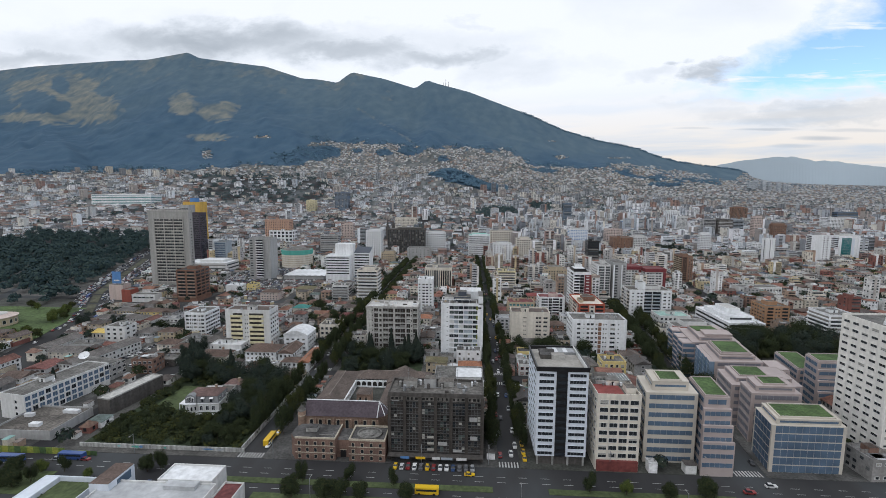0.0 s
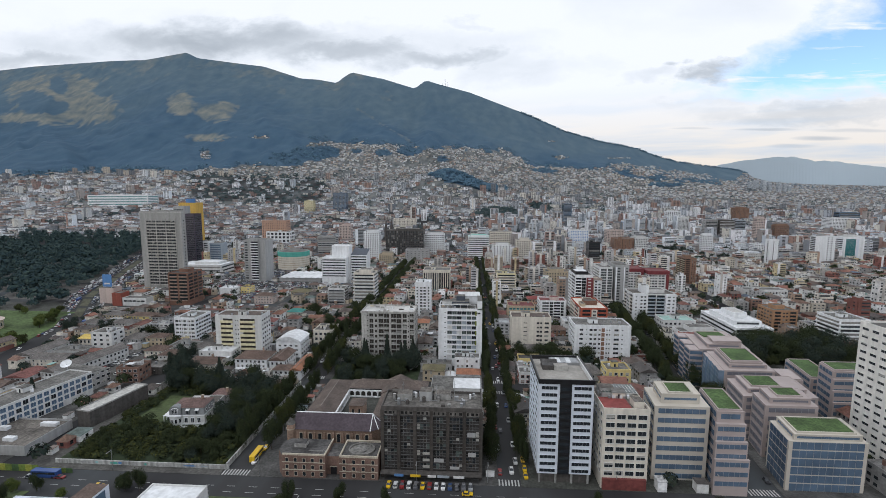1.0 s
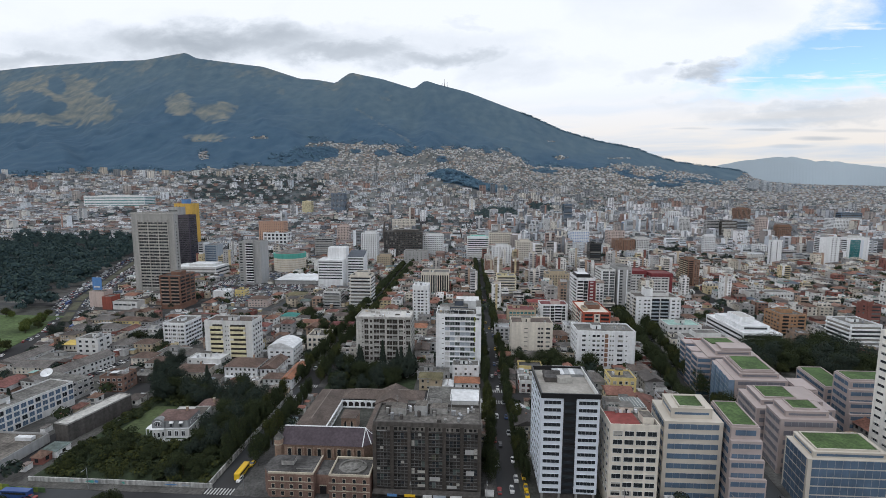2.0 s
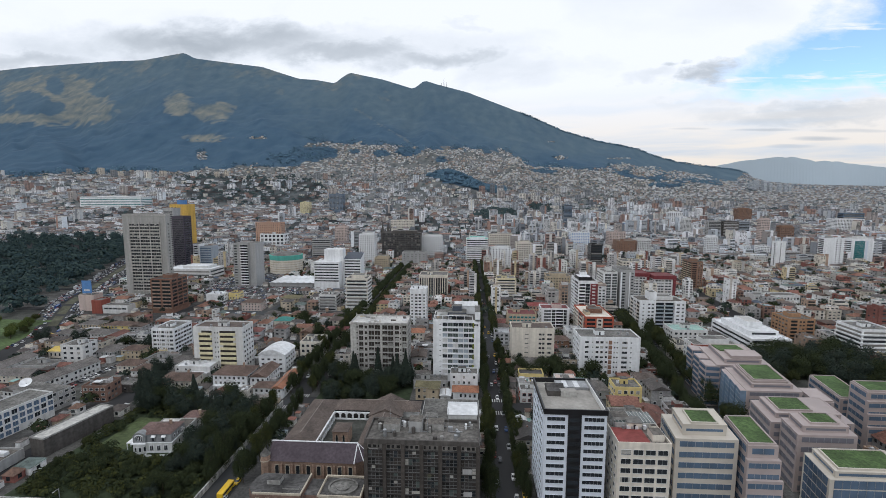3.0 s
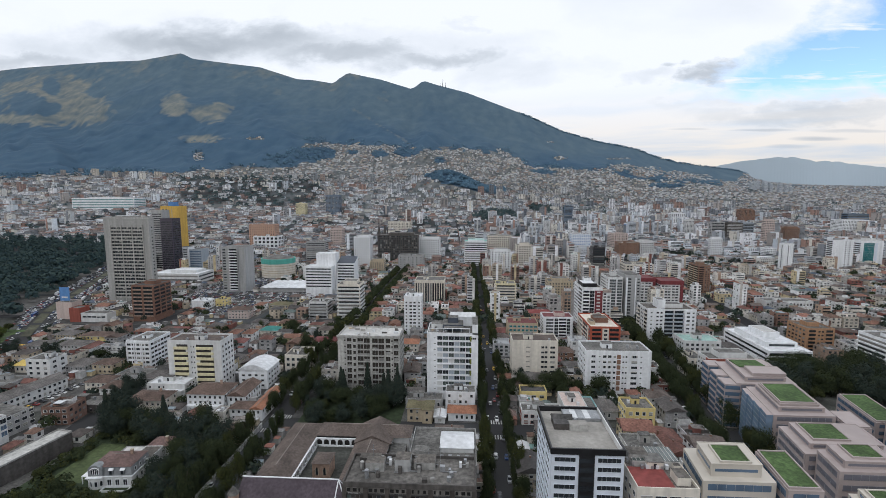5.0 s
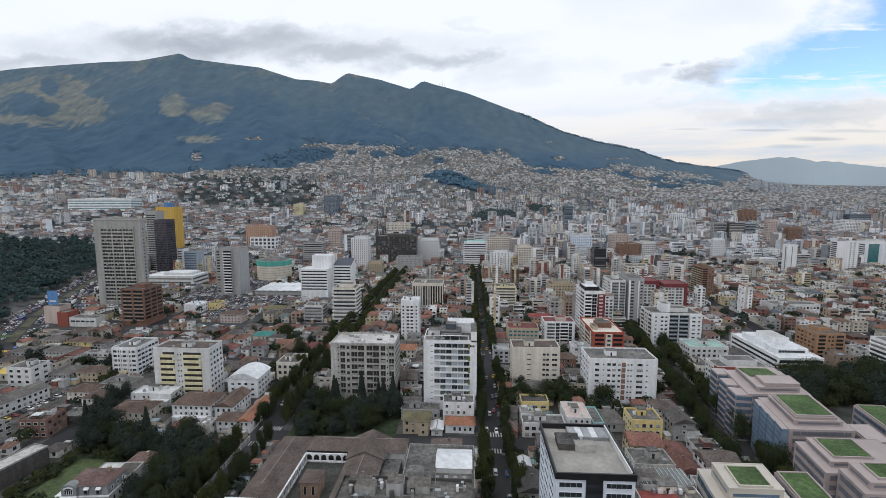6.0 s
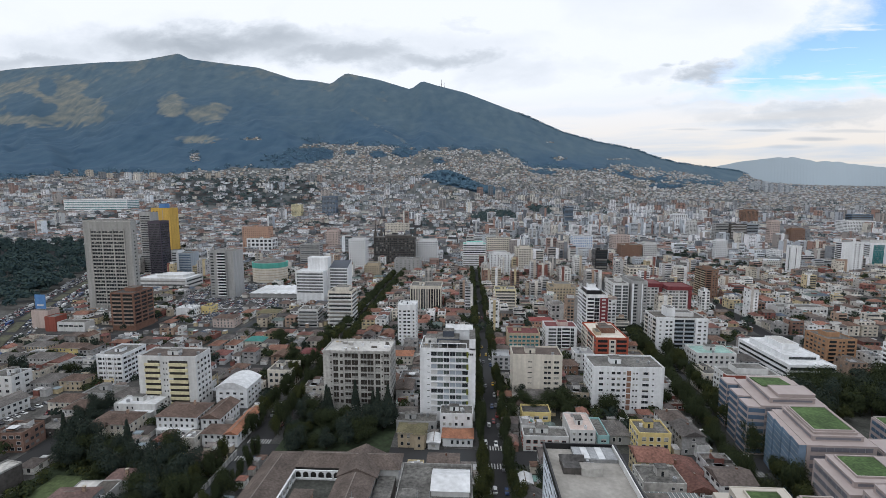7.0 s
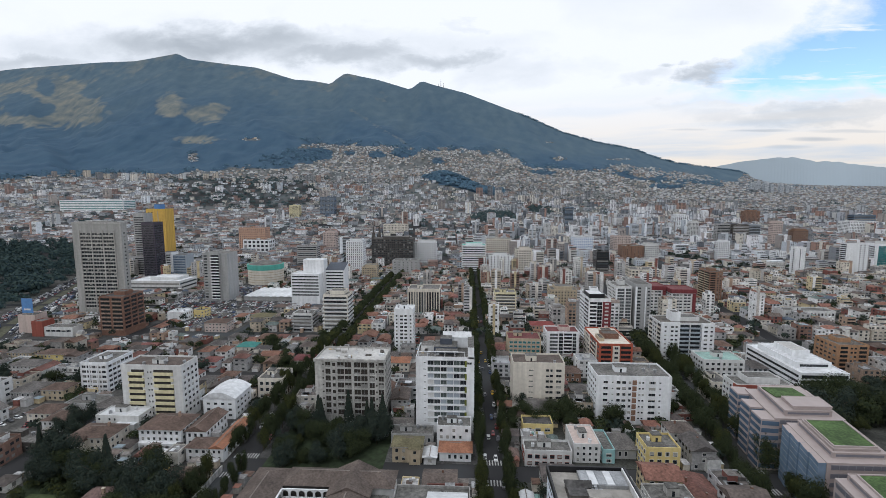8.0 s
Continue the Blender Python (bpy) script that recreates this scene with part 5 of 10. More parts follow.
def mansion():
    take(-156, -126, 222, 256, 0)
    root = thing("mansion", "grey and white villa with mansard roof and arched windows", "villa", -150.8, 225.6, 0, 5)
    L, W = 17.4, 13.0
    s = Shape("plaster_white")
    s.box(0, L, 0, W, 0, 4.6)
    part("wall", s, root, "white ground storey")
    s = Shape("plaster_bright")
    s.box(-0.3, L + 0.3, -0.3, W + 0.3, 4.6, 5.0)
    s.box(-0.2, L + 0.2, -0.2, W + 0.2, 0, 0.7)
    part("cornice", s, root)
    s = Shape("mansard_grey")
    k = ((0.1, 0.1, 5.0), (0.9, 0.9, 8.6))
    s.v += [(e, f, z) for e0, f0, z in k for e, f in ((e0, f0), (L - e0, f0), (L - e0, W - f0), (e0, W - f0))]
    s.f += [(0, 1, 5, 4), (1, 2, 6, 5), (2, 3, 7, 6), (3, 0, 4, 7), (4, 5, 6, 7)]
    s.m += [0] * 5
    part("mansard", s, root, "grey mansard storey")
    s = Shape("tile_mauve", "ridge_tile")
    s.hip(0.9, L - 0.9, 0.9, W - 0.9, 8.6, 2.3, 0, False, 0.5)
    s.box(6.6, L - 6.6, W / 2 - 0.15, W / 2 + 0.15, 10.8, 11.05, 1)
    part("roof", s, root, "brown tile roof")
    # rounded gable bay with a large arched window
    s = Shape("plaster_white", "tile_mauve")
    s.ring(3.0, 0.4, 3.0, 2.2, 0, 4.9, n=16)
    part("bay", s, root, "rounded white corner bay")
    s = Shape("mansard_grey", "plaster_bright")
    prof = [(0.2, 5.0), (5.8, 5.0), (5.8, 8.2), (5.0, 9.3), (3.0, 9.9), (1.0, 9.3), (0.2, 8.2)]
    s.face([(u, -0.5, z) for u, z in prof])
    for p, q in zip(prof, prof[1:] + prof[:1]):
        s.face([(p[0], -0.5, p[1]), (p[0], 3.0, p[1]), (q[0], 3.0, q[1]), (q[0], -0.5, q[1])], 0)
    s.box(-0.2, 6.2, -1.9, -0.45, 4.9, 5.2, 1)
    gable = part("gable", s, root, "grey shaped gable over the bay")
    for k, u in enumerate((1.9, 2.63, 3.37, 4.1)):
        g = Shape("glass_dark", "plaster_bright")
        g.box(u - 0.3, u + 0.3, -0.62, -0.5, 6.2, 7.7 if k in (0, 3) else 8.2)
        g.box(u + 0.3, u + 0.43, -0.66, -0.5, 6.1, 8.0, 1)
        part("window", g, gable)
    s = Shape("plaster_bright")
    for i in range(7):
        a0, a1 = math.pi * i / 7, math.pi * (i + 1) / 7
        s.prism([(3 - 1.9 * math.cos(a0), -0.7), (3 - 1.9 * math.cos(a1), -0.7), (3 - 1.9 * math.cos(a1), -0.5), (3 - 1.9 * math.cos(a0), -0.5)], 7.6 + 1.0 * math.sin((a0 + a1) / 2), 7.9 + 1.0 * math.sin((a0 + a1) / 2))
    part("window_arch", s, gable)
    # arched ground-floor windows
    for u in (8.2, 11.4, 14.6):
        g = Shape("glass_dark", "plaster_bright")
        g.box(u - 0.75, u + 0.75, -0.1, 0, 1.1, 2.9)
        g.ring(u, -0.05, 0.75, 0.05, 2.9, 3.5, 0, 12)
        g.box(u - 0.55, u + 0.55, -0.1, 0, 2.9, 3.5)
        g.box(u - 1.0, u - 0.78, -0.2, 0, 0.9, 3.3, 1)
        g.box(u + 0.78, u + 1.0, -0.2, 0, 0.9, 3.3, 1)
        g.box(u - 0.9, u + 0.9, -0.22, 0, 3.5, 3.8, 1)
        g.box(u - 0.05, u + 0.05, -0.14, -0.1, 1.1, 3.5, 1)
        part("window", g, root)
    for ang in (-55, -18, 18, 55):
        part("window", window_mesh(0.9, 2.2, "glass_dark", "plaster_bright"), root, m=pose(3.0 + 3.0 * math.sin(radians(ang)), 0.4 - 2.2 * math.cos(radians(ang)), 2.4, 0, 0, ang))
    for u in (9.0, 13.6):
        g = Shape("mansard_grey", "glass_dark", "plaster_bright")
        g.box(u - 0.8, u + 0.8, -0.1, 1.4, 5.4, 7.4)
        g.hip(u - 0.8, u + 0.8, -0.1, 1.4, 7.4, 0.7, 2, True, 0.15)
        g.box(u - 0.5, u + 0.5, -0.18, -0.1, 5.7, 7.1, 1)
        part("dormer", g, root)
    for v in (3.0, 6.2, 9.4):
        part("window", window_mesh(1.1, 1.9, "glass_dark", "plaster_bright"), root, m=pose(L, v, 2.4, 0, 0, 90))
        part("window", window_mesh(0.9, 1.4, "glass_dark", "plaster_bright"), root, m=pose(L - 0.35, v, 6.6, 0, 0, 90))
    # rear wings with low roofs, chimney and a slanted side terrace
    for x0, x1, y0, y1, h, wall, roof in ((2, 11, W + 0.1, W + 8, 5.6, "plaster_grey", "roof_pale_deck"), (11.2, 19, W - 3, W + 7, 6.2, "plaster_white", "roof_stained"), (12, 21, W + 7.2, W + 15, 6.4, "plaster_grey", "tile_mauve")):
        t = Shape(wall, roof)
        if roof == "tile_mauve":
            t.box(x0, x1, y0, y1, 0, h)
            t.hip(x0, x1, y0, y1, h, 2.4, 1, False, 0.5)
        else:
            t.tub(x0, x1, y0, y1, 0, h, 0.4, 0.25)
        part("rear_wing", t, root)
    for x, y, z in ((12.6, 7.4, 9.4), (19.0, W + 9, 7.0)):
        t = Shape("brick", "stone_trim")
        t.box(x, x + 1.0, y, y + 0.9, z, z + 2.6)
        t.box(x - 0.1, x + 1.1, y - 0.1, y + 1.0, z + 2.6, z + 2.8, 1)
        part("chimney", t, root)
    t = Shape("plaster_bright")
    t.box(-4.6, -0.2, 2.0, 10.0, 3.4, 3.65)
    for v in (2.3, 4.8, 7.3, 9.7):
        t.box(-4.5, -4.2, v - 0.15, v + 0.15, 0, 3.4)
    part("veranda", t, root, "white side veranda")
    t = Shape("plaster_bright")
    t.rim(6.4, 17.4, -3.6, -0.35, 0.0, 1.0, 0.2)
    part("balustrade", t, root, "white terrace balustrade")


material("mansard_grey", [(0.20, 0.21, 0.215)], 0.8, 0.8, 0.2, stains=0.25)
mansion()


# ----- long white hotel with gridded facade
def hotel():
    root = thing("hotel", "long white four-storey block with a gridded window facade", "hotel", -226.5, 211.0, 0, -9.5)
    take(-262, -214, 205, 262, 1)
    L, W, h = 47.0, 16.0, 13.0
    s = Shape("plaster_white", "roof_concrete")
    s.box(-W, 0, 0, L, 0, h, 0, 1)
    part("wall", s, root)
    s = Shape("plaster_white")
    s.rim(-W, 0, 0, L, h, h + 0.6, 0.3)
    part("parapet", s, root)
    n = 14
    for i in range(n):
        v = (i + 0.5) * L / n
        for k in range(4):
            if k == 0 and i > 8:
                continue
            part("window", window_mesh(2.5, 2.3, "glass_blue" if (i * 7 + k * 3) % 5 else "glass_dark", "plaster_bright"), root, m=pose(0, v, 1.8 + k * 3.15, 0, 0, 90))
    for k in range(3):
        part("window", window_mesh(1.5, 1.6), root, m=pose(-W * 0.35, 0, 3.2 + k * 3.2))
    roof_clutter(root, -W, 0, 6, 30, h, 3, "plaster_white")
    d = thing("satellite_dish", "large white satellite dish on a flat roof", "dish", -238, 262, h + 0.0, 20)
    s = Shape("plaster_bright")
    rings = [(r, 0.16 * r * r) for r in (0.05, 0.7, 1.4, 2.0, 2.5, 2.9)]
    for (r0, z0), (r1, z1) in zip(rings, rings[1:]):
        for i in range(20):
            t0, t1 = 2 * math.pi * i / 20, 2 * math.pi * (i + 1) / 20
            q = [(r * math.cos(t), r * math.sin(t), z) for r, z, t in ((r0, z0, t0), (r1, z1, t0), (r1, z1, t1), (r0, z0, t1))]
            s.face(q)
            s.face([(x, y, z - 0.06) for x, y, z in reversed(q)])
    part("reflector", s, d, m=pose(0, 0, 2.4, 35, 0, 0))
    s = Shape("metal_grey")
    s.ring(0, 0, 0.25, 0.25, 0, 2.6, n=10)
    part("mast", s, d)
    wing = thing("office_wing", "low pale wing behind the hotel with a ribbon of windows", "building", -235, 262, 0, -9.5)
    s = Shape("plaster_grey", "roof_concrete")
    s.box(-14, 12, 0, 12, 0, 10.5, 0, 1)
    part("wall", s, wing)
    put_windows(wing, [(90, 12, 2 + i * 3.4, 3 + 3.2 * k, 2.2, 1.5) for i in range(4) for k in range(3)], True)
    take(-252, -218, 258, 280, 0)


hotel()


def garden_wall_building():
    take(-197, -180, 218, 254, 0)
    root = thing("warehouse", "long low grey shed with a pale flat roof", "shed", -189, 237, 0, -10)
    s = Shape("concrete_dark", "concrete_pale")
    s.box(-4, 4, -17, 17, 0, 8.5, 0, 1)
    part("wall", s, root)
    s = Shape("concrete")
    s.rim(-4.1, 4.1, -17.1, 17.1, 8.3, 9.0, 0.3)
    part("parapet", s, root)


garden_wall_building()


def near_white_roof():
    """Low white building on the camera's side of the avenue."""
    take(-170, -70, 100, 170, 0)
    take(-92, -79, 186, 224, 0)
    root = thing("white_building", "low building with broad pale flat roof terraces", "building", -113, 140)
    for x0, x1, y0, y1, h, roof in ((-22, 20, -40, 14, 9.0, "roof_pale"), (-3, 18, 14.3, 24.5, 9.6, "roof_white"), (20.4, 28, -30, 19, 6.5, "roof_maroon")):
        s = Shape("plaster_white", roof)
        s.tub(x0, x1, y0, y1, 0, h, 0.6, 0.35)
        part("wall", s, root)
    s = Shape("plaster_cool", "tile_brown_old")
    s.box(-24.5, -17, 8, 21, 0, 11.6, 0, 1)
    box = part("stair_block", s, root, "white stair block with brown roof")
    s = Shape("glass_blue")
    s.box(-17.0, -16.92, 12, 19, 7.5, 10.8)
    part("window", s, box)
    s = Shape("roof_pale")
    s.box(2, 14, 10, 13.5, 9.0, 10.6)
    part("roof_hut", s, root)
    rnd = random.Random(2)
    for k in range(9):
        s = Shape("metal_grey" if k % 2 else "roof_white")
        u = rnd.uniform(-8, 16)
        v = rnd.uniform(-8, 2)
        s.box(u - 0.7, u + 0.7, v - 0.6, v + 0.6, 9.0, 9.9 + 0.4 * rnd.random())
        part("cooling_unit", s, root)
    put_windows(root, [(180, 1 + i * 4, 24.5, 6.0, 2.0, 1.6) for i in range(5)], True)
    court = thing("walled_court", "white walled court with a small lawn and shrubs", "court", -158, 157)
    s = Shape("plaster_cool")
    s.rim(-12, 12, -8, 7, 0, 3.2, 0.4)
    s.box(-11.6, -6, -7.6, 6.6, 0.1, 3.0)
    part("wall", s, court)
    s = Shape("lawn")
    s.box(-5.5, 11.4, -7.4, 6.4, 0.1, 1.2)
    part("planted_bed", s, court)
    deck = thing("parking_deck", "low stained parking deck before the hotel", "building", -212, 206)
    take(-228, -195, 192, 222, 0)
    s = Shape("plaster_grey", "roof_stained")
    s.tub(-15, 15, -12, 13, 0, 3.8, 0.9)
    part("wall", s, deck)
    for u, v, w in ((8, 8, 8), (-10, 3, 4), (2, -6, 5)):
        s = Shape("roof_white")
        s.box(u - w / 2, u + w / 2, v - 1.2, v + 1.2, 3.8, 5.4)
        part("roof_cover", s, deck)


material("roof_pale", [(0.42, 0.43, 0.44)], 0.8, 0.6, 0.15, stains=0.25)
material("tile_brown_old", [(0.13, 0.095, 0.08)], 0.95, 1.2, 0.35, stains=0.35)
near_white_roof()

# ----- avenue blocks that can be told apart
ct = zoned("apartment_tower", "cream slab with red roof terrace and rows of windows", 54, 72, 187.5, 22, 33, "plaster_cream", 8, [("w", 0.04, 0.96, 4, 0.8, 0.52)], 5.0, 32.0, sides="rl", roof="roof_stained", trim="plaster_white", base="shop_red")
cs = Shape("roof_red")
cs.box(-8.6, 2.5, -10.6, 0.5, 33.0, 33.25)
part("roof_terrace", cs, ct, "red painted front terrace")
for i, (cu, cv, cw, cd, ch) in enumerate(((5.5, -6, 4, 5, 2.6), (-4, 5, 6, 5, 3.2), (4.5, 4.5, 5, 6, 1.4), (0, 8.5, 9, 2.2, 2.0), (6.8, 0.2, 2, 2, 1.8))):
    cs = Shape("plaster_cream" if i % 2 == 0 else "concrete", "roof_stained")
    cs.box(cu - cw / 2, cu + cw / 2, cv - cd / 2, cv + cd / 2, 33.0, 33.0 + ch, 0, 1)
    part("roof_hut", cs, ct)
cs = Shape("roof_pale_deck", "glass_green")
cs.box(-6.5, 8.4, 1.2, 9.6, 34.9, 35.1, 1)
for i in range(12):
    cs.box(-6.4 + 1.28 * i, -6.25 + 1.28 * i, 1.2, 9.6, 35.1, 35.25)
cs.box(-6.5, 8.4, 1.0, 1.25, 33.0, 34.9, 0)
part("sheet_roof", cs, ct, "ribbed grey-green sheet roof over the back terrace")
cs = Shape("metal_grey", "roof_white")
for i in range(6):
    cs.box(-4.2 + 1.5 * i, -3.2 + 1.5 * i, -0.6, 0.5, 33.25, 34.3 + 0.25 * (i % 2), i % 2)
part("cooling_units", cs, ct)
zoned("apartment_tower", "white apartment slab with pale yellow balconies", -178.5, -145.2, 319, 15, 31, "plaster_white", 8, [("b", 0.12, 0.38, "plaster_pale_yellow"), ("w", 0.42, 0.52, 2, 0.4, 0.35), ("b", 0.54, 0.86, "plaster_pale_yellow")], 3.5, 29.5, roof="tile_old")
# openings are flat panes, the shade of the rooms put into their colour
zoned("concrete_frame_building", "bare grey concrete apartment frame with empty openings", -75, -37.5, 324, 20, 34.4, "concrete_pale", 8, [("w", 0.10, 0.14, 1, 0.6, 0.25), ("w", 0.15, 0.23, 1, 0.9, 0.74), ("w", 0.25, 0.30, 1, 0.85, 0.5), ("w", 0.32, 0.53, 2, 0.9, 0.74), ("w", 0.56, 0.76, 2, 0.9, 0.74), ("w", 0.78, 0.86, 1, 0.9, 0.74), ("w", 0.87, 0.90, 1, 0.7, 0.3), ("w", 0.91, 0.99, 1, 0.9, 0.74)], 4.0, 34.0, roof="roof_pale_deck", glass="void_shade_brown", trim="concrete_pale", hut=False)
fr = [o for o in bpy.data.objects if o.name.startswith("concrete_frame_building")][0]
frnd = random.Random(4)
for k in range(8):
    for u0, u1 in ((0.15, 0.23), (0.32, 0.425), (0.425, 0.53), (0.56, 0.66), (0.66, 0.76), (0.78, 0.86), (0.91, 0.99)):
        if frnd.random() < 0.3:
            zf = 4.0 + k * 3.75 + 0.5
            fi = Shape("concrete")
            fi.box(-18.75 + 37.5 * u0 + 0.3, -18.75 + 37.5 * u1 - 0.3, -10.12, -9.98, zf, zf + frnd.choice((0.9, 0.9, 1.2, 2.0)))
            part("infill_wall", fi, fr, "rough block infill")
for i in range(16):
    fs = Shape(frnd.choice(("roof_white", "concrete_pale", "roof_stained", "plaster_tan", "concrete")))
    fu, fv, fw, fd = frnd.uniform(-17, 16), frnd.uniform(-8.5, 7.5), frnd.uniform(0.6, 3.2), frnd.uniform(0.5, 1.8)
    fs.box(fu - fw / 2, fu + fw / 2, fv - fd / 2, fv + fd / 2, 34.4, 34.9 + frnd.random() * 1.2)
    part("roof_debris", fs, fr)
for i in range(9):
    fs = Shape("concrete_pale")
    fs.box(-18.6 + 4.6 * i, -18.2 + 4.6 * i, 6.0, 6.4, 34.4, 37.2)
    part("stub_column", fs, fr)
fs = Shape("concrete_pale")
fs.box(-19.2, 19.2, -10.5, -10.02, 34.0, 35.3)
part("roof_edge", fs, fr, "pale broken roof edge")
wt = zoned("apartment_tower", "tall white apartment tower with panelled balconies", -20, 9.5, 315.5, 22, 39.5, "plaster_bright", 10, [("w", 0.13, 0.18, 1, 0.8, 0.12), ("p", 0.20, 0.87, 6)], 5.0, 39.0, trim="plaster_bright", hut=False)
for x0, x1, y0, y1, z0, z1, mt, nm in ((11.5, 14.7, -11, 9, 39.5, 45.5, "plaster_bright", "end_wall"), (-6, 6, -4, 8, 39.5, 43.2, "slate_blue", "penthouse"), (-13, -6.2, 0, 8, 39.5, 42.4, "plaster_white", "penthouse"), (-3, 3, 0, 6, 43.2, 46.4, "slate_blue", "lift_room"), (-5, 6.5, -8.5, -4.2, 42.2, 42.5, "plaster_bright", "terrace_slab")):
    q = Shape(mt, "roof_concrete")
    q.box(x0, x1, y0, y1, z0, z1, 0, 1)
    part(nm, q, wt)
for u in (-13.5, -9, -5, 0, 5, 10):
    q = Shape("plaster_bright")
    q.box(u - 0.15, u + 0.15, -10.4, -10.1, 40.4, 42.6)
    part("pergola_post", q, wt)
q = Shape("plaster_bright")
q.box(-13.7, 10.2, -10.45, -10.05, 42.6, 42.9)
part("pergola_beam", q, wt)
q = Shape("plaster_bright", "roof_white")
q.box(-1.5, 13.0, 6.5, 10.6, 39.5, 45.2)
q.hip(-1.5, 13.0, 6.5, 10.6, 45.2, 2.6, 1, True, 0.5)
part("roof_gable", q, wt, "white gabled roof room")
for i in range(3):
    part("window", window_mesh(0.9, 1.1), wt, m=pose(12.1, -11.0, 37.2) @ pose(-0.9 + 0.9 * i, 0, 0))
for i in range(9):
    q = Shape(("concrete", "plaster_tan", "roof_white", "metal_grey")[i % 4])
    u, v = -13.5 + 1.6 * i, -7.5 + (i * 37 % 11)
    q.box(u - 0.7, u + 0.7, v - 0.5, v + 0.5, 39.5, 40.3 + 0.3 * (i % 3))
    part("planter", q, wt)
zoned("apartment_block", "white apartment block with a dark striped stair strip", 74.5, 113, 329, 20, 26, "plaster_bright", 7, [("w", 0.05, 0.18, 1, 0.45, 0.42), ("w", 0.19, 0.23, 1, 0.6, 0.2), ("w", 0.25, 0.40, 2, 0.7, 0.45), ("w", 0.42, 0.46, 1, 0.9, 0.4), ("s", 0.475, 0.53, "plaster_brown"), ("w", 0.55, 0.64, 2, 0.6, 0.3), ("w", 0.68, 0.80, 1, 0.75, 0.45), ("w", 0.82, 0.87, 1, 0.5, 0.25)], 2.0, 25.0, sides="l", trim="plaster_bright")
rd, rda, rdb = landmark("apartment_block", "red and cream apartment block with open roof terrace", 94.5, 116.5, 396, 40, "apartment block")
volume("wall", rd, -rda, rda, -rdb, rdb, 0, 21.5, "plaster_red_brick", "plaster_cream", 1.0)
facade(rd, "f", -rda, rda, -rdb, rdb, 1.5, 21, 6, [("b", 0.05, 0.36, "plaster_red_brick", 0.4), ("s", 0.40, 0.61, "plaster_cream", 0.3), ("b", 0.64, 0.95, "plaster_red_brick", 0.4)])
facade(rd, "f", -rda, rda, -rdb - 0.3, rdb, 1.5, 21, 6, [("w", 0.44, 0.57, 1, 0.8, 0.5, "glass_dark")], True)
facade(rd, "l", -rda, rda, -rdb, rdb, 1.5, 21, 6, [("s", 0.0, 0.42, "plaster_cream", 0.3), ("s", 0.80, 0.86, "plaster_cream", 0.3), ("b", 0.45, 0.6, "plaster_cream", 0.5), ("b", 0.63, 0.78, "plaster_cream", 0.5), ("w", 0.87, 0.99, 1, 0.6, 0.5, "glass_dark")])
facade(rd, "l", -rda - 0.3, rda, -rdb, rdb, 1.5, 21, 6, [("w", 0.03, 0.40, 4, 0.5, 0.45, "glass_dark")])
for rx0, rx1, ry0, ry1, rh, rm in ((-5, 6, -6, 3, 3.4, "brick_brown"), (-3, 5, 4, 12, 2.6, "plaster_cream"), (-9, -5.5, -12, -2, 2.2, "plaster_tan")):
    volume("roof_house", rd, rx0, rx1, ry0, ry1, 21.5, 21.5 + rh, rm, "roof_stained", 0.3)
rs2 = Shape("brick_brown")
for ri in range(6):
    rs2.box(-5 + 2.2 * ri, -4.6 + 2.2 * ri, -10, -6.1, 24.2, 24.5)
part("pergola", rs2, rd, "timber pergola on the terrace")
zoned("apartment_block", "cream apartment block with blank front and corner windows", 32, 61, 345, 16, 26.5, "plaster_cream", 7, [("w", 0.30, 0.40, 1, 0.85, 0.18), ("w", 0.63, 0.78, 2, 0.85, 0.42), ("w", 0.82, 0.95, 1, 0.8, 0.42)], 2.0, 24.5, trim="plaster_cream", roof="tile_old")
zoned("apartment_tower", "slim white apartment tower with a red top band", -50, -35.5, 434, 15, 34, "plaster_bright", 10, [("w", 0.06, 0.20, 1, 0.6, 0.45), ("w", 0.28, 0.72, 2, 0.7, 0.5), ("w", 0.80, 0.94, 1, 0.6, 0.45)], 2.0, 31.0, roof="roof_white")
tower("office_building", "grey office block with alternating pale bands", -122, -100, 487, 18, 33, "plaster_cream", 9, style="slab", fh=0.5, accent="plaster_white")
wo2, woa, wob = landmark("office_building", "white stepped office block with black ribbon windows and tall core", -185, -154, 575, 22, "office building")
volume("wall", wo2, -woa, woa, -wob, wob, 0, 36, "plaster_bright", "roof_white")
facade(wo2, "f", -woa, woa, -wob, wob, 12, 35.5, 7, [("r", 0.03, 0.97, 0.42, "glass_dark")])
volume("core", wo2, -6, woa + 1.5, wob - 10, wob + 4, 0, 50, "plaster_bright", "roof_white")
wo3, woa, wob = landmark("office_tower", "white office tower with dark sloping roof and black ribbons", -152.4, -131.5, 592, 20, "office tower")
volume("wall", wo3, -woa, woa, -wob, wob, 0, 38, "plaster_bright", "roof_dark", 0.3)
facade(wo3, "f", -woa, woa, -wob, wob, 3, 37.5, 10, [("r", 0.04, 0.96, 0.45, "glass_dark")])
ws = Shape("slate_blue", "plaster_bright")
ws.v += [(-woa, -wob, 38.4), (woa, -wob, 38.4), (woa, wob, 44.5), (-woa, wob, 44.5), (-woa, wob, 38.4), (woa, wob, 38.4)]
ws.f += [(0, 1, 2, 3), (3, 2, 5, 4), (1, 5, 2), (0, 3, 4)]
ws.m += [0, 1, 1, 1]
part("sloping_roof", ws, wo3, "dark sloping glazed roof")
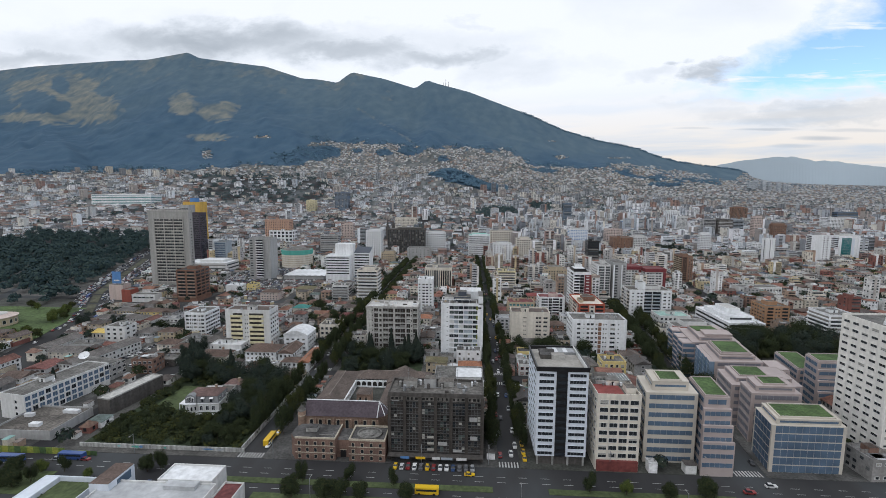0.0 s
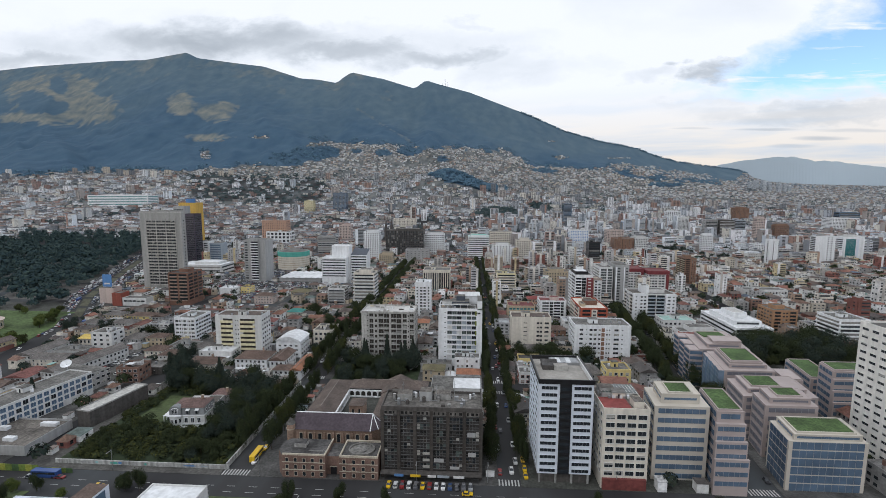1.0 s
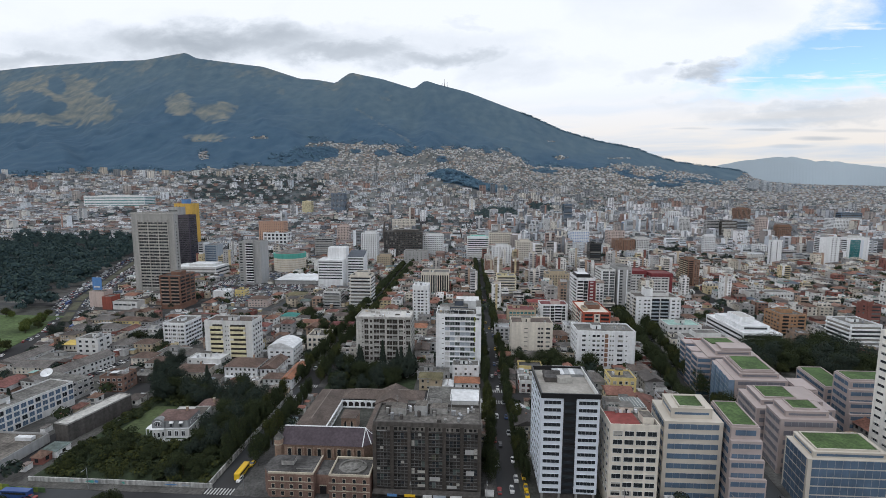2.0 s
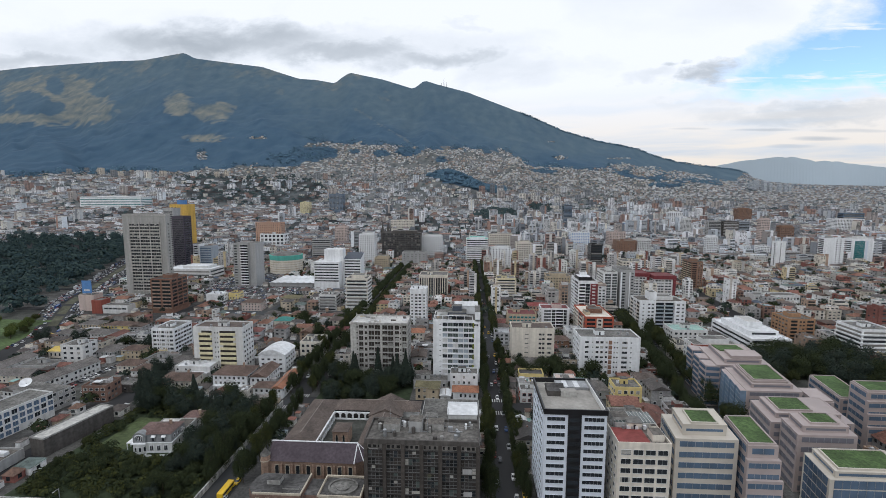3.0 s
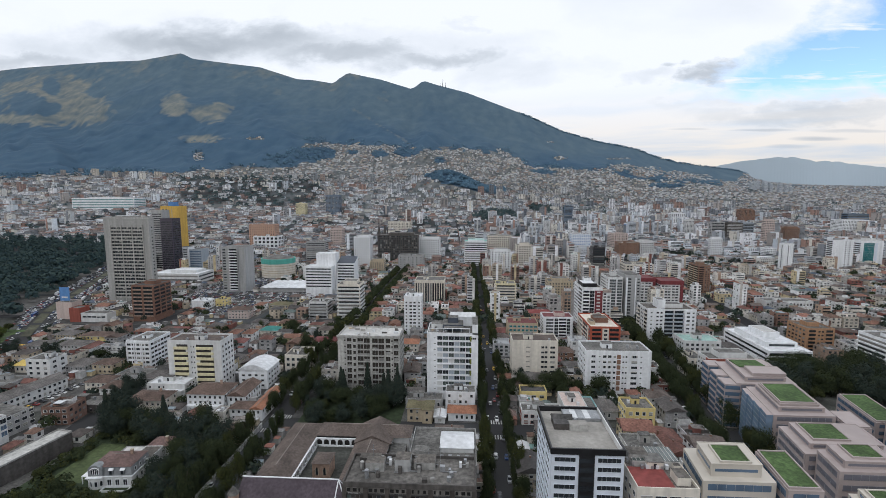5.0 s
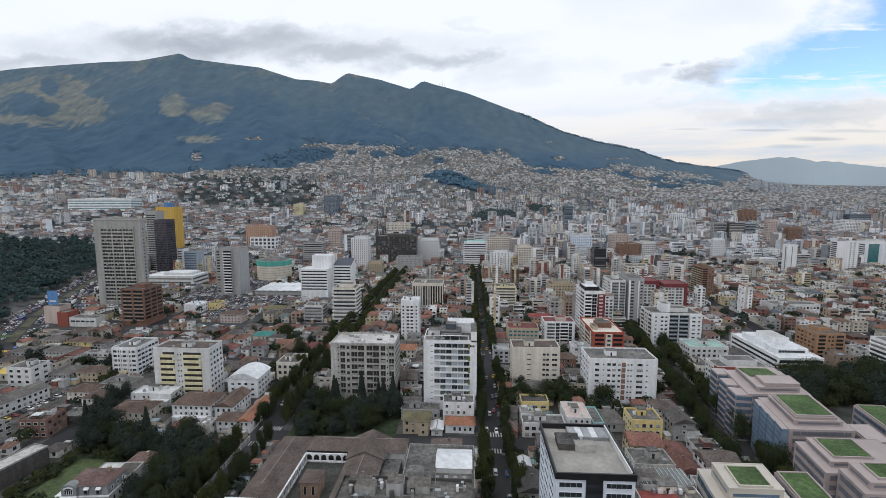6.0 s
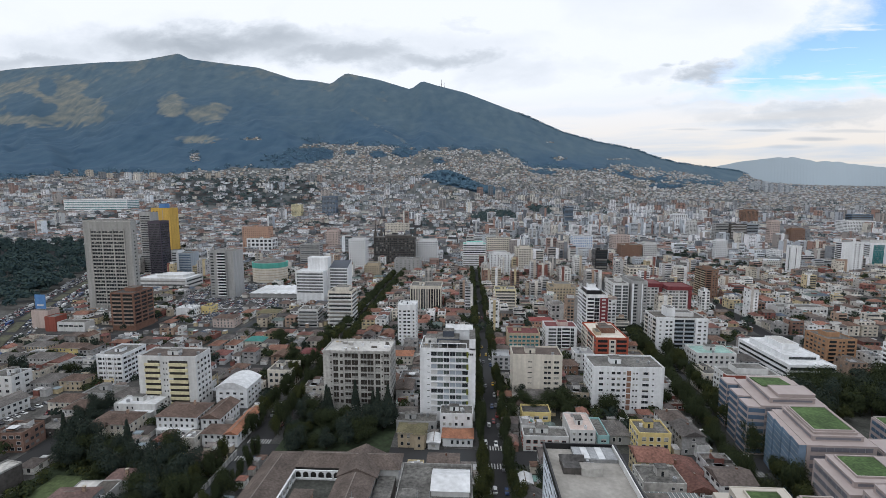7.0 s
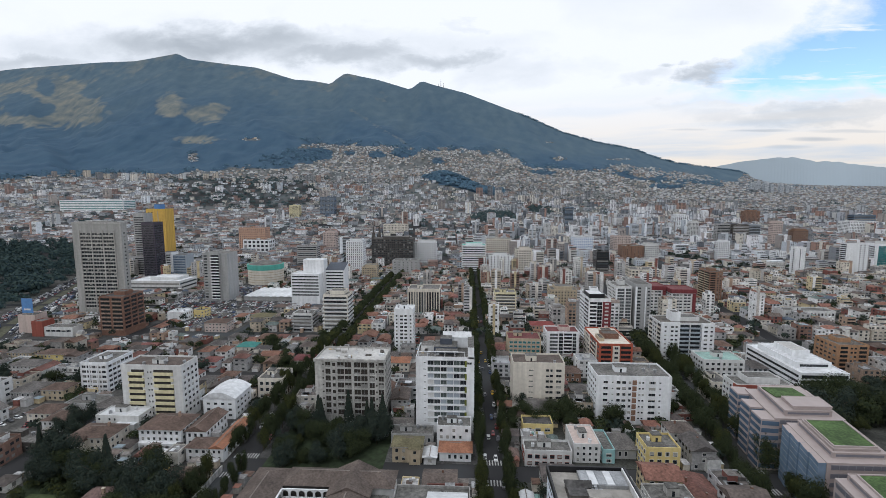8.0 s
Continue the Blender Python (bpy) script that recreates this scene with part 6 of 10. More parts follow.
tower("office_building", "cream hall with tall fluted columns and dark glazing", -54, -22, 546, 24, 27, "plaster_cream", 1, 2.6, style="fins", fh=0.8, fw=0.8)
tower("office_tower", "white banded office tower with teal roof", -3, 35, 828, 24, 41, "plaster_bright", 11, style="band", fh=0.45, roof="plaster_teal")
def grey_tower():
    h = 95.0
    root, a, b = landmark("office_tower", "tall grey concrete office tower with three columns of windows", -375.5, -326.5, 516, 8, "office tower")
    s = Shape("concrete_tower", "roof_concrete")
    s.tub(-a, a, -b, b, 0, h, 1.2, 0.5)
    part("wall", s, root)
    for u0, u1 in ((0.16, 0.385), (0.40, 0.62), (0.635, 0.85)):
        p0, p1 = -a + 2 * a * u0, -a + 2 * a * u1
        for k in range(21):
            z = 12.5 + k * 3.55
            w = Shape("glass_dark", "concrete_tower", "curtain")
            w.box(p0, p1, -b - 0.06, -b, z, z + 1.9)
            for i in range(1, 4):
                u = p0 + i * (p1 - p0) / 4
                w.box(u - 0.12, u + 0.12, -b - 0.2, -b - 0.06, z, z + 1.9, 1)
                if (k * 3 + i * 5) % 7 == 0:
                    w.box(u + 0.15, u + 1.6, -b - 0.1, -b - 0.06, z + 0.7, z + 1.9, 2)
            part("window_band", w, root)
            w = Shape("concrete_pale")
            w.box(p0 - 0.1, p1 + 0.1, -b - 0.75, -b, z - 1.35, z - 0.25)
            part("sill_band", w, root)
    for u in (0.15, 0.392, 0.628, 0.86):
        s = Shape("concrete_pale")
        s.box(-a + 2 * a * u - 0.35, -a + 2 * a * u + 0.35, -b - 0.95, -b, 6, h - 7)
        part("rib", s, root)
    put_windows(root, window_rects("r", -a, a, -b, b, 8, h - 8, 22, 7.0, 0.25, 0.4), False)
    s = Shape("concrete_pale")
    s.box(-a - 0.3, a + 0.3, -b - 0.3, b + 0.3, h - 0.4, h + 0.5)
    part("roof_edge", s, root, "pale weathered roof edge")
    s = Shape("concrete", "roof_white")
    s.box(-12, 12, -2.6, 3, h + 0.5, h + 2.6, 0, 1)
    part("roof_plant", s, root)
    s = Shape("plaster_white", "roof_concrete")
    s.box(-a - 6, a + 10, -b - 16, -b - 1.5, 0, 8, 0, 1)
    part("podium", s, root, "low white entrance podium")


material("concrete_tower", [(0.33, 0.325, 0.31)], 0.9, 0.5, 0.12, stains=0.2, streak=True)
material("panel_purple", [(0.050, 0.040, 0.060)], 0.4, 0.4, 0.2, 0.0, spec=0.5)
material("plaster_ochre", [(0.56, 0.36, 0.085)], 0.85, 0.5, 0.12, stains=0.2, streak=True)
grey_tower()


def tower_group():
    """Dark, grey and ochre towers in a row behind the grey one."""
    root, a, b = landmark("office_tower", "dark purple-black glass tower with thin floor lines", -455, -436.5, 719, 20, "office tower")
    volume("wall", root, -a, a, -b, b, 0, 83, "panel_purple", "roof_dark")
    facade(root, "f", -a, a, -b, b, 4, 80, 22, [("r", 0.06, 0.94, 0.55, "glass_dark")])
    facade(root, "r", -a, a, -b, b, 4, 80, 22, [("r", 0.06, 0.94, 0.55, "glass_dark")])
    root, a, b = landmark("office_tower", "slim grey tower slab beside the dark one", -497, -479, 760, 18, "office tower")
    volume("wall", root, -a, a, -b, b, 0, 94, "plaster_grey", "roof_dark")
    facade(root, "f", -a, a, -b, b, 4, 90, 25, [("r", 0.1, 0.9, 0.5, "glass_dark")])
    root, a, b = landmark("office_tower", "ochre yellow tower with blue rooftop drum", -602, -565, 935, 26, "office tower", land(-583, 948, False))
    volume("wall", root, -a, a, -b, b, -3, 88, "plaster_ochre", "roof_dark")
    facade(root, "f", -a, a, -b, b, 4, 84, 22, [("w", 0.06, 0.40, 2, 0.45, 0.35, "glass_dark"), ("s", 0.60, 0.64, "plaster_tan", 0.4)])
    s = Shape("plaster_blue", "roof_dark")
    s.ring(0, 0, 9.5, 7.5, 88, 97, 0, 18, 1)
    part("rooftop_drum", s, root, "blue drum on the roof")


tower_group()


def core_slab():
    root, a, b = landmark("office_building", "blue-grey office slab with white stair core", -461, -409, 744, 20, "office building")
    volume("wall", root, -a, a, -b, b, 0, 34, "plaster_cool_grey")
    facade(root, "f", -a, a, -b, b, 3, 33, 8, [("r", 0.02, 0.36, 0.5, "glass_blue"), ("r", 0.64, 0.98, 0.5, "glass_blue")])
    s = Shape("plaster_bright", "roof_concrete")
    s.box(-7.5, 6.5, -b - 2.5, b - 6, 0, 38.5, 0, 1)
    core = part("stair_core", s, root, "white stair core")
    g = Shape("glass_dark")
    for k in range(9):
        g.box(-1.5, 4.5, -b - 2.58, -b - 2.5, 4 + k * 3.7, 5.6 + k * 3.7)
    part("window_rows", g, core, kind="stuff")
    root, a, b = landmark("apartment_tower", "dark-fronted apartment slab behind the office slab", -505, -463, 752, 18, "apartment tower")
    volume("wall", root, -a, a, -b, b, 0, 30, "plaster_grey")
    facade(root, "f", -a, a, -b, b, 3, 29, 8, [("r", 0.03, 0.97, 0.5, "glass_dark")])


core_slab()
tower("office_building", "low white podium with broad flat roof", -415, -350, 636, 36, 15, "plaster_white", 3, style="band", fh=0.4, roof="roof_white")
ga, gaw, gab = landmark("apartment_tower", "grey apartment tower with a stack of white balconies", -297.5, -268.5, 600, 24, "apartment tower")
volume("wall", ga, -gaw, gaw, -gab, gab, 0, 55, "plaster_grey")
volume("front_bay", ga, -gaw * 0.55, gaw * 0.42, -gab - 2.2, -gab, 0, 57, "plaster_grey", lip=0.4)
facade(ga, "f", -gaw * 0.55, gaw * 0.42, -gab - 2.2, gab, 3, 54, 15, [("b", 0.30, 0.98, "plaster_bright", 1.6)])
facade(ga, "f", -gaw, gaw, -gab, gab, 3, 54, 15, [("w", 0.02, 0.2, 1, 0.7, 0.5, "glass_dark")])
material("brick_pale", [(0.30, 0.215, 0.17), (0.26, 0.18, 0.145), (0.34, 0.25, 0.20)], 0.9, 1.0, 0.2, stains=0.3, streak=True)
bt, bta, btb = landmark("brick_tower", "brown brick block with pale balcony bays", -312, -291, 466, 26)
volume("wall", bt, -bta, bta, -btb, btb, 0, 34, "brick_brown", "roof_dark")
volume("roof_house", bt, -4, 6, -4, 6, 34, 37, "brick_brown", "roof_stained", 0.4)
facade(bt, "f", -bta, bta, -btb, btb, 5, 33.5, 8, [("b", 0.05, 0.46, "brick_pale", 0.5), ("b", 0.54, 0.95, "brick_pale", 0.5), ("s", 0.0, 0.045, "brick_brown", 0.6), ("s", 0.465, 0.535, "brick_brown", 0.6)])
facade(bt, "r", -bta, bta, -btb, btb, 5, 33.5, 8, [("b", 0.05, 0.32, "brick_brown", 0.5), ("b", 0.37, 0.63, "brick_brown", 0.5), ("b", 0.68, 0.95, "brick_brown", 0.5), ("s", 0.325, 0.365, "brick_brown", 0.6), ("s", 0.635, 0.675, "brick_brown", 0.6)])
tower("apartment_block", "white apartment block with black-framed balconies", -231, -214, 352, 22, 19, "plaster_bright", 6, 3.2, near=True, fw=0.75, fh=0.5, sides="fr")
tower("office_building", "white and grey office block", -150, -132, 486, 15, 16, "plaster_white", 5, style="slab", fh=0.5, accent="plaster_grey")
tower("office_tower", "white tower with vertical ribs", -181, -155, 788, 24, 51, "plaster_bright", 14, 3, fw=0.35, fh=0.6)
tower("office_building", "wide dark office block with a window grid", -157, -86, 864, 30, 46, "concrete_dark", 12, 3.4, fw=0.7, fh=0.6)
tower("office_building", "white office block with ribbon windows", -90, -48, 885, 22, 37, "plaster_bright", 10, 4, fw=0.6, fh=0.45)
tower("office_building", "grey blank-walled block among low city houses", -108, -68, 780, 26, 22, "plaster_grey", 6, 6, fw=0.3, fh=0.3)
tower("apartment_block", "ochre apartment block among low city houses", -142, -121, 724, 18, 21, "plaster_tan", 7, 3.2)
tower("apartment_block", "grey apartment slab with ribbon windows", -290, -255, 872, 20, 32, "plaster_grey", 9, style="band", fh=0.45)
tower("apartment_block", "beige tower block among low city houses", -288, -263, 1014, 20, 32, "plaster_pinkish", 9, 3.2)
tower("apartment_block", "brick-orange wide apartment block", -452, -398, 990, 24, 44, "plaster_salmon", 12, 4, fw=0.35)
tower("apartment_tower", "pale yellow tower among low city houses", -485, -459, 1342, 22, 32, "plaster_pale_yellow", 10, 3.2)
tower("apartment_tower", "blue-grey glass tower among low city houses", -409, -370, 1374, 28, 51, "glass_blue", 14, 4, fw=0.7)
tower("office_building", "beige ministry block with long window rows", -195, -137, 1182, 24, 20, "plaster_cream", 5, 3.4)
tower("office_building", "white office building with dark square windows", -436, -384, 974, 26, 23, "plaster_bright", 3, 9, fw=0.6, fh=0.6)
tower("hospital", "very wide pale hospital with glassy bands", -1186, -992, 1384, 50, 30, "plaster_bright", 6, style="band", fh=0.4, glass="glass_teal")
# right of the tree-lined street
tg, tga, tgb = landmark("apartment_tower", "tall twin apartment tower with grey glass fronts and white fins", 138, 168, 502, 26, "apartment tower")
volume("wall", tg, -tga, -1.0, -tgb, tgb, 0, 40, "plaster_white")
volume("wall", tg, 1.2, tga, -tgb - 2, tgb, 0, 42.5, "plaster_grey")
facade(tg, "f", -tga, -1.0, -tgb, tgb, 2, 39, 13, [("s", 0.0, 0.07, "plaster_bright", 0.9), ("r", 0.10, 0.52, 0.72, "glass_grey"), ("s", 0.55, 0.60, "plaster_bright", 0.9), ("r", 0.62, 0.95, 0.72, "glass_grey")])
facade(tg, "f", 1.2, tga, -tgb - 2, tgb, 2, 41, 13, [("s", 0.0, 0.10, "plaster_bright", 0.8), ("r", 0.14, 0.34, 0.5, "glass_dark"), ("s", 0.62, 0.68, "plaster_bright", 0.6), ("w", 0.72, 0.96, 1, 0.6, 0.4, "glass_dark")])
facade(tg, "l", -tga, -1.0, -tgb, tgb, 2, 39, 13, [("w", 0.05, 0.95, 6, 0.5, 0.45, "glass_dark")])
volume("lift_room", tg, -9, -4, -2, 6, 40, 43.5, "plaster_white", lip=0.3)

we, wea, web = landmark("apartment_tower", "white apartment tower with dark glass front and red brick bay", 101.5, 118.5, 452, 30, "apartment tower")
volume("wall", we, -wea, wea, -web, web, 0, 40, "plaster_bright", "roof_stained")
facade(we, "f", -wea, wea, -web, web, 2, 38, 12, [("b", 0.04, 0.36, "plaster_bright", 0.6), ("r", 0.38, 0.60, 0.86, "glass_dark"), ("s", 0.63, 1.0, "brick_maroon", 0.5)])
facade(we, "f", -wea, wea, -web - 0.5, web, 2, 38, 12, [("w", 0.68, 0.92, 1, 0.7, 0.42, "plaster_white")])
facade(we, "l", -wea, wea, -web, web, 2, 39, 12, [("w", 0.04, 0.5, 4, 0.5, 0.42, "glass_dark"), ("b", 0.55, 0.95, "plaster_bright", 0.8)])
volume("penthouse", we, -wea + 1, wea - 4, -web + 4, web - 8, 40, 43, "black_panel", "roof_white", 0.4)
volume("lift_room", we, -3, 3, 2, 9, 43, 45.5, "plaster_bright", lip=0.3)
ma, maa, mab = landmark("apartment_block", "white block with maroon roof edges", 204, 227, 542, 22, "apartment block")
volume("wall", ma, -maa, maa, -mab, mab, 0, 26.6, "plaster_white", "roof_maroon")
volume("attic", ma, -maa - 0.4, maa + 0.4, -mab - 0.5, mab + 0.4, 26.6, 30, "brick_maroon", "roof_maroon", 0.5, "maroon top storey")
facade(ma, "f", -maa, maa, -mab, mab, 2, 26.4, 8, [("w", 0.04, 0.46, 3, 0.78, 0.45, "glass_dark"), ("w", 0.50, 0.80, 2, 0.78, 0.45, "glass_dark"), ("s", 0.86, 1.0, "brick_maroon", 0.4)])
facade(ma, "l", -maa, maa, -mab, mab, 2, 26.4, 8, [("w", 0.05, 0.95, 5, 0.6, 0.45, "glass_dark")])
mb, mba, mbb = landmark("apartment_block", "striped block with maroon roof", 181, 202.5, 552, 22, "apartment block")
volume("wall", mb, -mba, mba, -mbb, mbb, 0, 27.6, "plaster_white", "roof_maroon")
volume("attic", mb, -mba - 0.4, mba + 0.4, -mbb - 0.5, mbb + 0.4, 27.6, 31, "brick_maroon", "roof_maroon", 0.5, "maroon top storey")
facade(mb, "f", -mba, mba, -mbb, mbb, 2, 27.4, 8, [("w", 0.04, 0.46, 3, 0.78, 0.45, "glass_dark"), ("w", 0.50, 0.80, 2, 0.78, 0.45, "glass_dark"), ("s", 0.86, 1.0, "brick_maroon", 0.4)])
facade(mb, "l", -mba, mba, -mbb, mbb, 2, 27.4, 8, [("w", 0.05, 0.95, 5, 0.6, 0.45, "glass_dark")])
tower("office_building", "cream block with stepped roof", 235, 276, 742, 28, 17, "plaster_cream", 4, 5)
tower("apartment_block", "tan apartment block among low city houses", 91, 117, 558, 20, 25, "plaster_tan", 8, 3.3, fw=0.4)
tower("apartment_block", "cream apartment block with dark stepped balconies", 33, 54, 542, 18, 25, "plaster_pale_yellow", 8, style="slab", fh=0.55, accent="plaster_cream")
tower("office_building", "white slab with blank end wall", 38, 69, 768, 18, 33, "plaster_bright", 9, 5, fw=0.3)
tower("office_building", "beige office slab among low city houses", 42, 88, 968, 24, 30, "plaster_cream", 8, 3.6)
tower("office_building", "cream block with dark glass side", 81, 106, 810, 22, 37, "plaster_cream", 10, 4, fw=0.6)
tower("office_tower", "dark glass tower with white edge", 196, 214, 776, 20, 38, "black_panel", 10, style="band", fh=0.6)
tower("apartment_tower", "white and blue apartment tower", 217, 256, 1018, 24, 30, "plaster_bright", 9, 3.8, glass="plaster_blue")
tower("apartment_block", "pinkish brick tower among low city houses", 298, 332, 1026, 24, 31, "plaster_pinkish", 9, 3.6)
tower("office_building", "brown block with closed facade", 283, 320, 926, 26, 27, "plaster_brown", 7, 3.2, fw=0.4)
tower("office_building", "pale block with square windows", 322, 346, 926, 24, 29, "plaster_white", 8, 3.4)
tower("office_tower", "light blue glass tower", 270, 293, 1364, 24, 48, "glass_blue", 14, style="band", fh=0.5)
tower("office_building", "blue and white banded block", 396, 429, 1224, 24, 27, "plaster_bright", 6, style="band", fh=0.5, glass="plaster_blue")
tower("apartment_block", "teal-glazed low block with brown roof", 36, 60, 422, 18, 16, "plaster_tan", 5, 3.4, glass="glass_teal", fw=0.7, roof="roof_maroon", near=True, sides="f")
wv, wva, wvb = landmark("apartment_block", "white block with vertical strips of windows and pink roof", 65, 89, 428, 16, "apartment block")
volume("wall", wv, -wva, wva, -wvb, wvb, 0, 20, "plaster_bright", "roof_maroon")
facade(wv, "f", -wva, wva, -wvb, wvb, 1, 19.6, 7, [("s", 0.02, 0.08, "plaster_bright", 0.5), ("r", 0.10, 0.34, 0.6, "glass_grey"), ("r", 0.38, 0.50, 0.8, "glass_dark"), ("b", 0.52, 0.78, "plaster_bright", 0.7), ("r", 0.80, 0.90, 0.8, "glass_dark"), ("s", 0.92, 0.98, "plaster_bright", 0.5)])
facade(wv, "l", -wva, wva, -wvb, wvb, 1, 19.6, 7, [("w", 0.1, 0.9, 3, 0.5, 0.45, "glass_dark")])
volume("roof_house", wv, -2, 6, -3, 4, 20, 22.6, "plaster_pinkish", "roof_maroon", 0.3)
wp, wpa, wpb = landmark("apartment_tower", "white apartment pair joined by grey balcony bays", 148, 186, 428, 24, "apartment tower")
volume("wall", wp, -wpa, wpa, -wpb + 1.5, wpb, 0, 27.5, "plaster_white", "roof_stained")
volume("wing", wp, -wpa, -wpa * 0.30, -wpb, -wpb + 1.45, 0, 28.2, "plaster_bright", lip=0.5)
volume("wing", wp, wpa * 0.52, wpa, -wpb, -wpb + 1.45, 0, 27.5, "plaster_bright", lip=0.5)
facade(wp, "f", -wpa, -wpa * 0.30, -wpb, wpb, 1.5, 27, 8, [("w", 0.10, 0.34, 1, 0.4, 0.3, "glass_dark"), ("w", 0.46, 0.92, 2, 0.6, 0.4, "glass_dark")], True)
facade(wp, "f", -wpa * 0.30, wpa * 0.52, -wpb + 1.5, wpb, 1.5, 27, 8, [("b", 0.02, 0.48, "plaster_cool_grey", 1.3), ("b", 0.52, 0.98, "plaster_cool_grey", 1.3)])
facade(wp, "f", wpa * 0.52, wpa, -wpb, wpb, 1.5, 27, 8, [("w", 0.12, 0.5, 1, 0.7, 0.42, "glass_dark"), ("w", 0.6, 0.9, 1, 0.6, 0.35, "glass_dark")], True)
facade(wp, "l", -wpa, wpa, -wpb, wpb, 1.5, 27, 8, [("b", 0.06, 0.30, "plaster_cream", 0.9), ("w", 0.36, 0.64, 2, 0.5, 0.42, "glass_dark"), ("b", 0.7, 0.94, "plaster_cream", 0.9)])
volume("lift_tower", wp, -wpa * 0.45, -wpa * 0.12, -4, 6, 27.5, 34, "plaster_bright", lip=0.4)
volume("roof_house", wp, -2, 12, -3, 8, 27.5, 30.2, "plaster_white", lip=0.4)
tower("apartment_block", "white block with mint-green roof", 160, 186, 390, 18, 14, "plaster_white", 4, 3.6, roof="roof_mint", near=True, sides="fl")
lo, loa, lob = landmark("office_building", "large stepped white office block with white roof decks", 204, 232, 366, 54, "office building")
volume("wall", lo, -loa, loa, -lob, lob, 0, 15.5, "plaster_bright", "roof_white")
facade(lo, "f", -loa, loa, -lob, lob, 1.5, 15, 4, [("b", 0.02, 0.55, "plaster_bright", 0.9), ("b", 0.58, 0.98, "plaster_bright", 0.9)])
facade(lo, "l", -loa, loa, -lob, lob, 1.5, 15, 4, [("r", 0.03, 0.97, 0.42, "glass_dark")])
volume("upper_storey", lo, -loa + 4, loa - 3, -lob + 10, lob - 6, 15.5, 18.6, "plaster_bright", "roof_white", 0.5)
volume("roof_house", lo, -4, 7, -4, 14, 18.6, 22, "plaster_bright", "roof_pale_deck", 0.4)
facade(lo, "f", -loa + 4, loa - 3, -lob + 10, lob - 6, 15.5, 18.6, 1, [("r", 0.1, 0.9, 0.5, "glass_dark")])
ob, oba, obb = landmark("apartment_block", "ochre-brown brick apartment block with recessed balconies", 259, 279, 410, 22, "apartment block")
volume("wall", ob, -oba, oba, -obb, obb, 0, 19, "brick_ochre", "roof_stained")
facade(ob, "f", -oba, oba, -obb, obb, 1, 18.6, 6, [("b", 0.06, 0.32, "brick_ochre", 0.5), ("w", 0.38, 0.62, 2, 0.6, 0.4, "glass_dark"), ("b", 0.68, 0.94, "brick_ochre", 0.5)])
facade(ob, "l", -oba, oba, -obb, obb, 1, 18.6, 6, [("w", 0.06, 0.94, 5, 0.55, 0.42, "glass_dark")])
volume("roof_house", ob, -5, 4, -3, 5, 19, 21.8, "brick_ochre", "roof_stained", 0.4)
tower("apartment_block", "white rounded apartment block with balconies", 284, 306, 372, 24, 22, "plaster_bright", 7, style="slab", fh=0.55)
tower("school", "long white block with rows of windows", 311, 358, 542, 16, 10, "plaster_white", 2, 3.2, near=True, sides="f")
bb1, bba, bbb = landmark("apartment_tower", "dark brown tower with tan balcony edges", 283, 297, 627, 26, "apartment tower")
volume("wall", bb1, -bba, bba, -bbb, bbb, 0, 33.5, "plaster_brown", "roof_dark")
facade(bb1, "l", -bba, bba, -bbb, bbb, 1, 33, 12, [("b", 0.04, 0.50, "plaster_tan", 0.9), ("b", 0.56, 0.96, "plaster_tan", 0.9)])
facade(bb1, "f", -bba, bba, -bbb, bbb, 1, 33, 12, [("b", 0.05, 0.45, "plaster_brown", 0.9), ("w", 0.55, 0.95, 2, 0.5, 0.5, "glass_dark")])
volume("roof_house", bb1, -3, 4, -4, 5, 33.5, 36.5, "plaster_brown", lip=0.3)
ws1, wsa, wsb = landmark("apartment_tower", "blank white slab tower with balcony bands on its end", 587, 620, 826, 13, "apartment tower")
volume("wall", ws1, -wsa, wsa, -wsb, wsb, 0, 47, "plaster_bright", "roof_dark")
facade(ws1, "f", -wsa, wsa, -wsb, wsb, 3, 46, 14, [("w", 0.58, 0.66, 1, 0.8, 0.4, "glass_dark"), ("w", 0.76, 0.84, 1, 0.8, 0.4, "glass_dark"), ("w", 0.96, 1.0, 1, 0.8, 0.4, "glass_dark")])
facade(ws1, "l", -wsa, wsa, -wsb, wsb, 3, 46, 14, [("b", 0.05, 0.95, "plaster_bright", 1.2)])
volume("roof_house", ws1, -9, -1, -4, 4, 47, 50, "plaster_grey", lip=0.4)
tt1, tta, ttb = landmark("office_tower", "white banded tower with a tall teal glass front", 656.5, 692, 858, 18, "office tower")
volume("wall", tt1, -tta, tta, -ttb, ttb, 0, 43, "plaster_bright", "roof_pale_deck")
facade(tt1, "f", -tta, tta, -ttb, ttb, 2, 40, 13, [("s", 0.0, 0.10, "plaster_bright", 0.6), ("r", 0.13, 0.60, 0.97, "glass_teal"), ("s", 0.63, 0.74, "plaster_cool", 0.6), ("s", 0.86, 1.0, "plaster_bright", 0.6)])
facade(tt1, "l", -tta, tta, -ttb, ttb, 2, 40, 11, [("r", 0.05, 0.92, 0.5, "glass_dark")])
volume("roof_house", tt1, -8, 8, -5, 5, 43, 47, "plaster_white", lip=0.4)
sl1, sla, slb = landmark("apartment_tower", "slim white slab with dark vertical window lines", 509, 525, 822, 11, "apartment tower")
volume("wall", sl1, -sla, sla, -slb, slb, 0, 41, "plaster_bright", "roof_concrete")
facade(sl1, "f", -sla, sla, -slb, slb, 2, 39, 12, [("r", 0.44, 0.50, 0.9, "glass_dark"), ("w", 0.94, 1.0, 1, 0.8, 0.6, "glass_dark")])
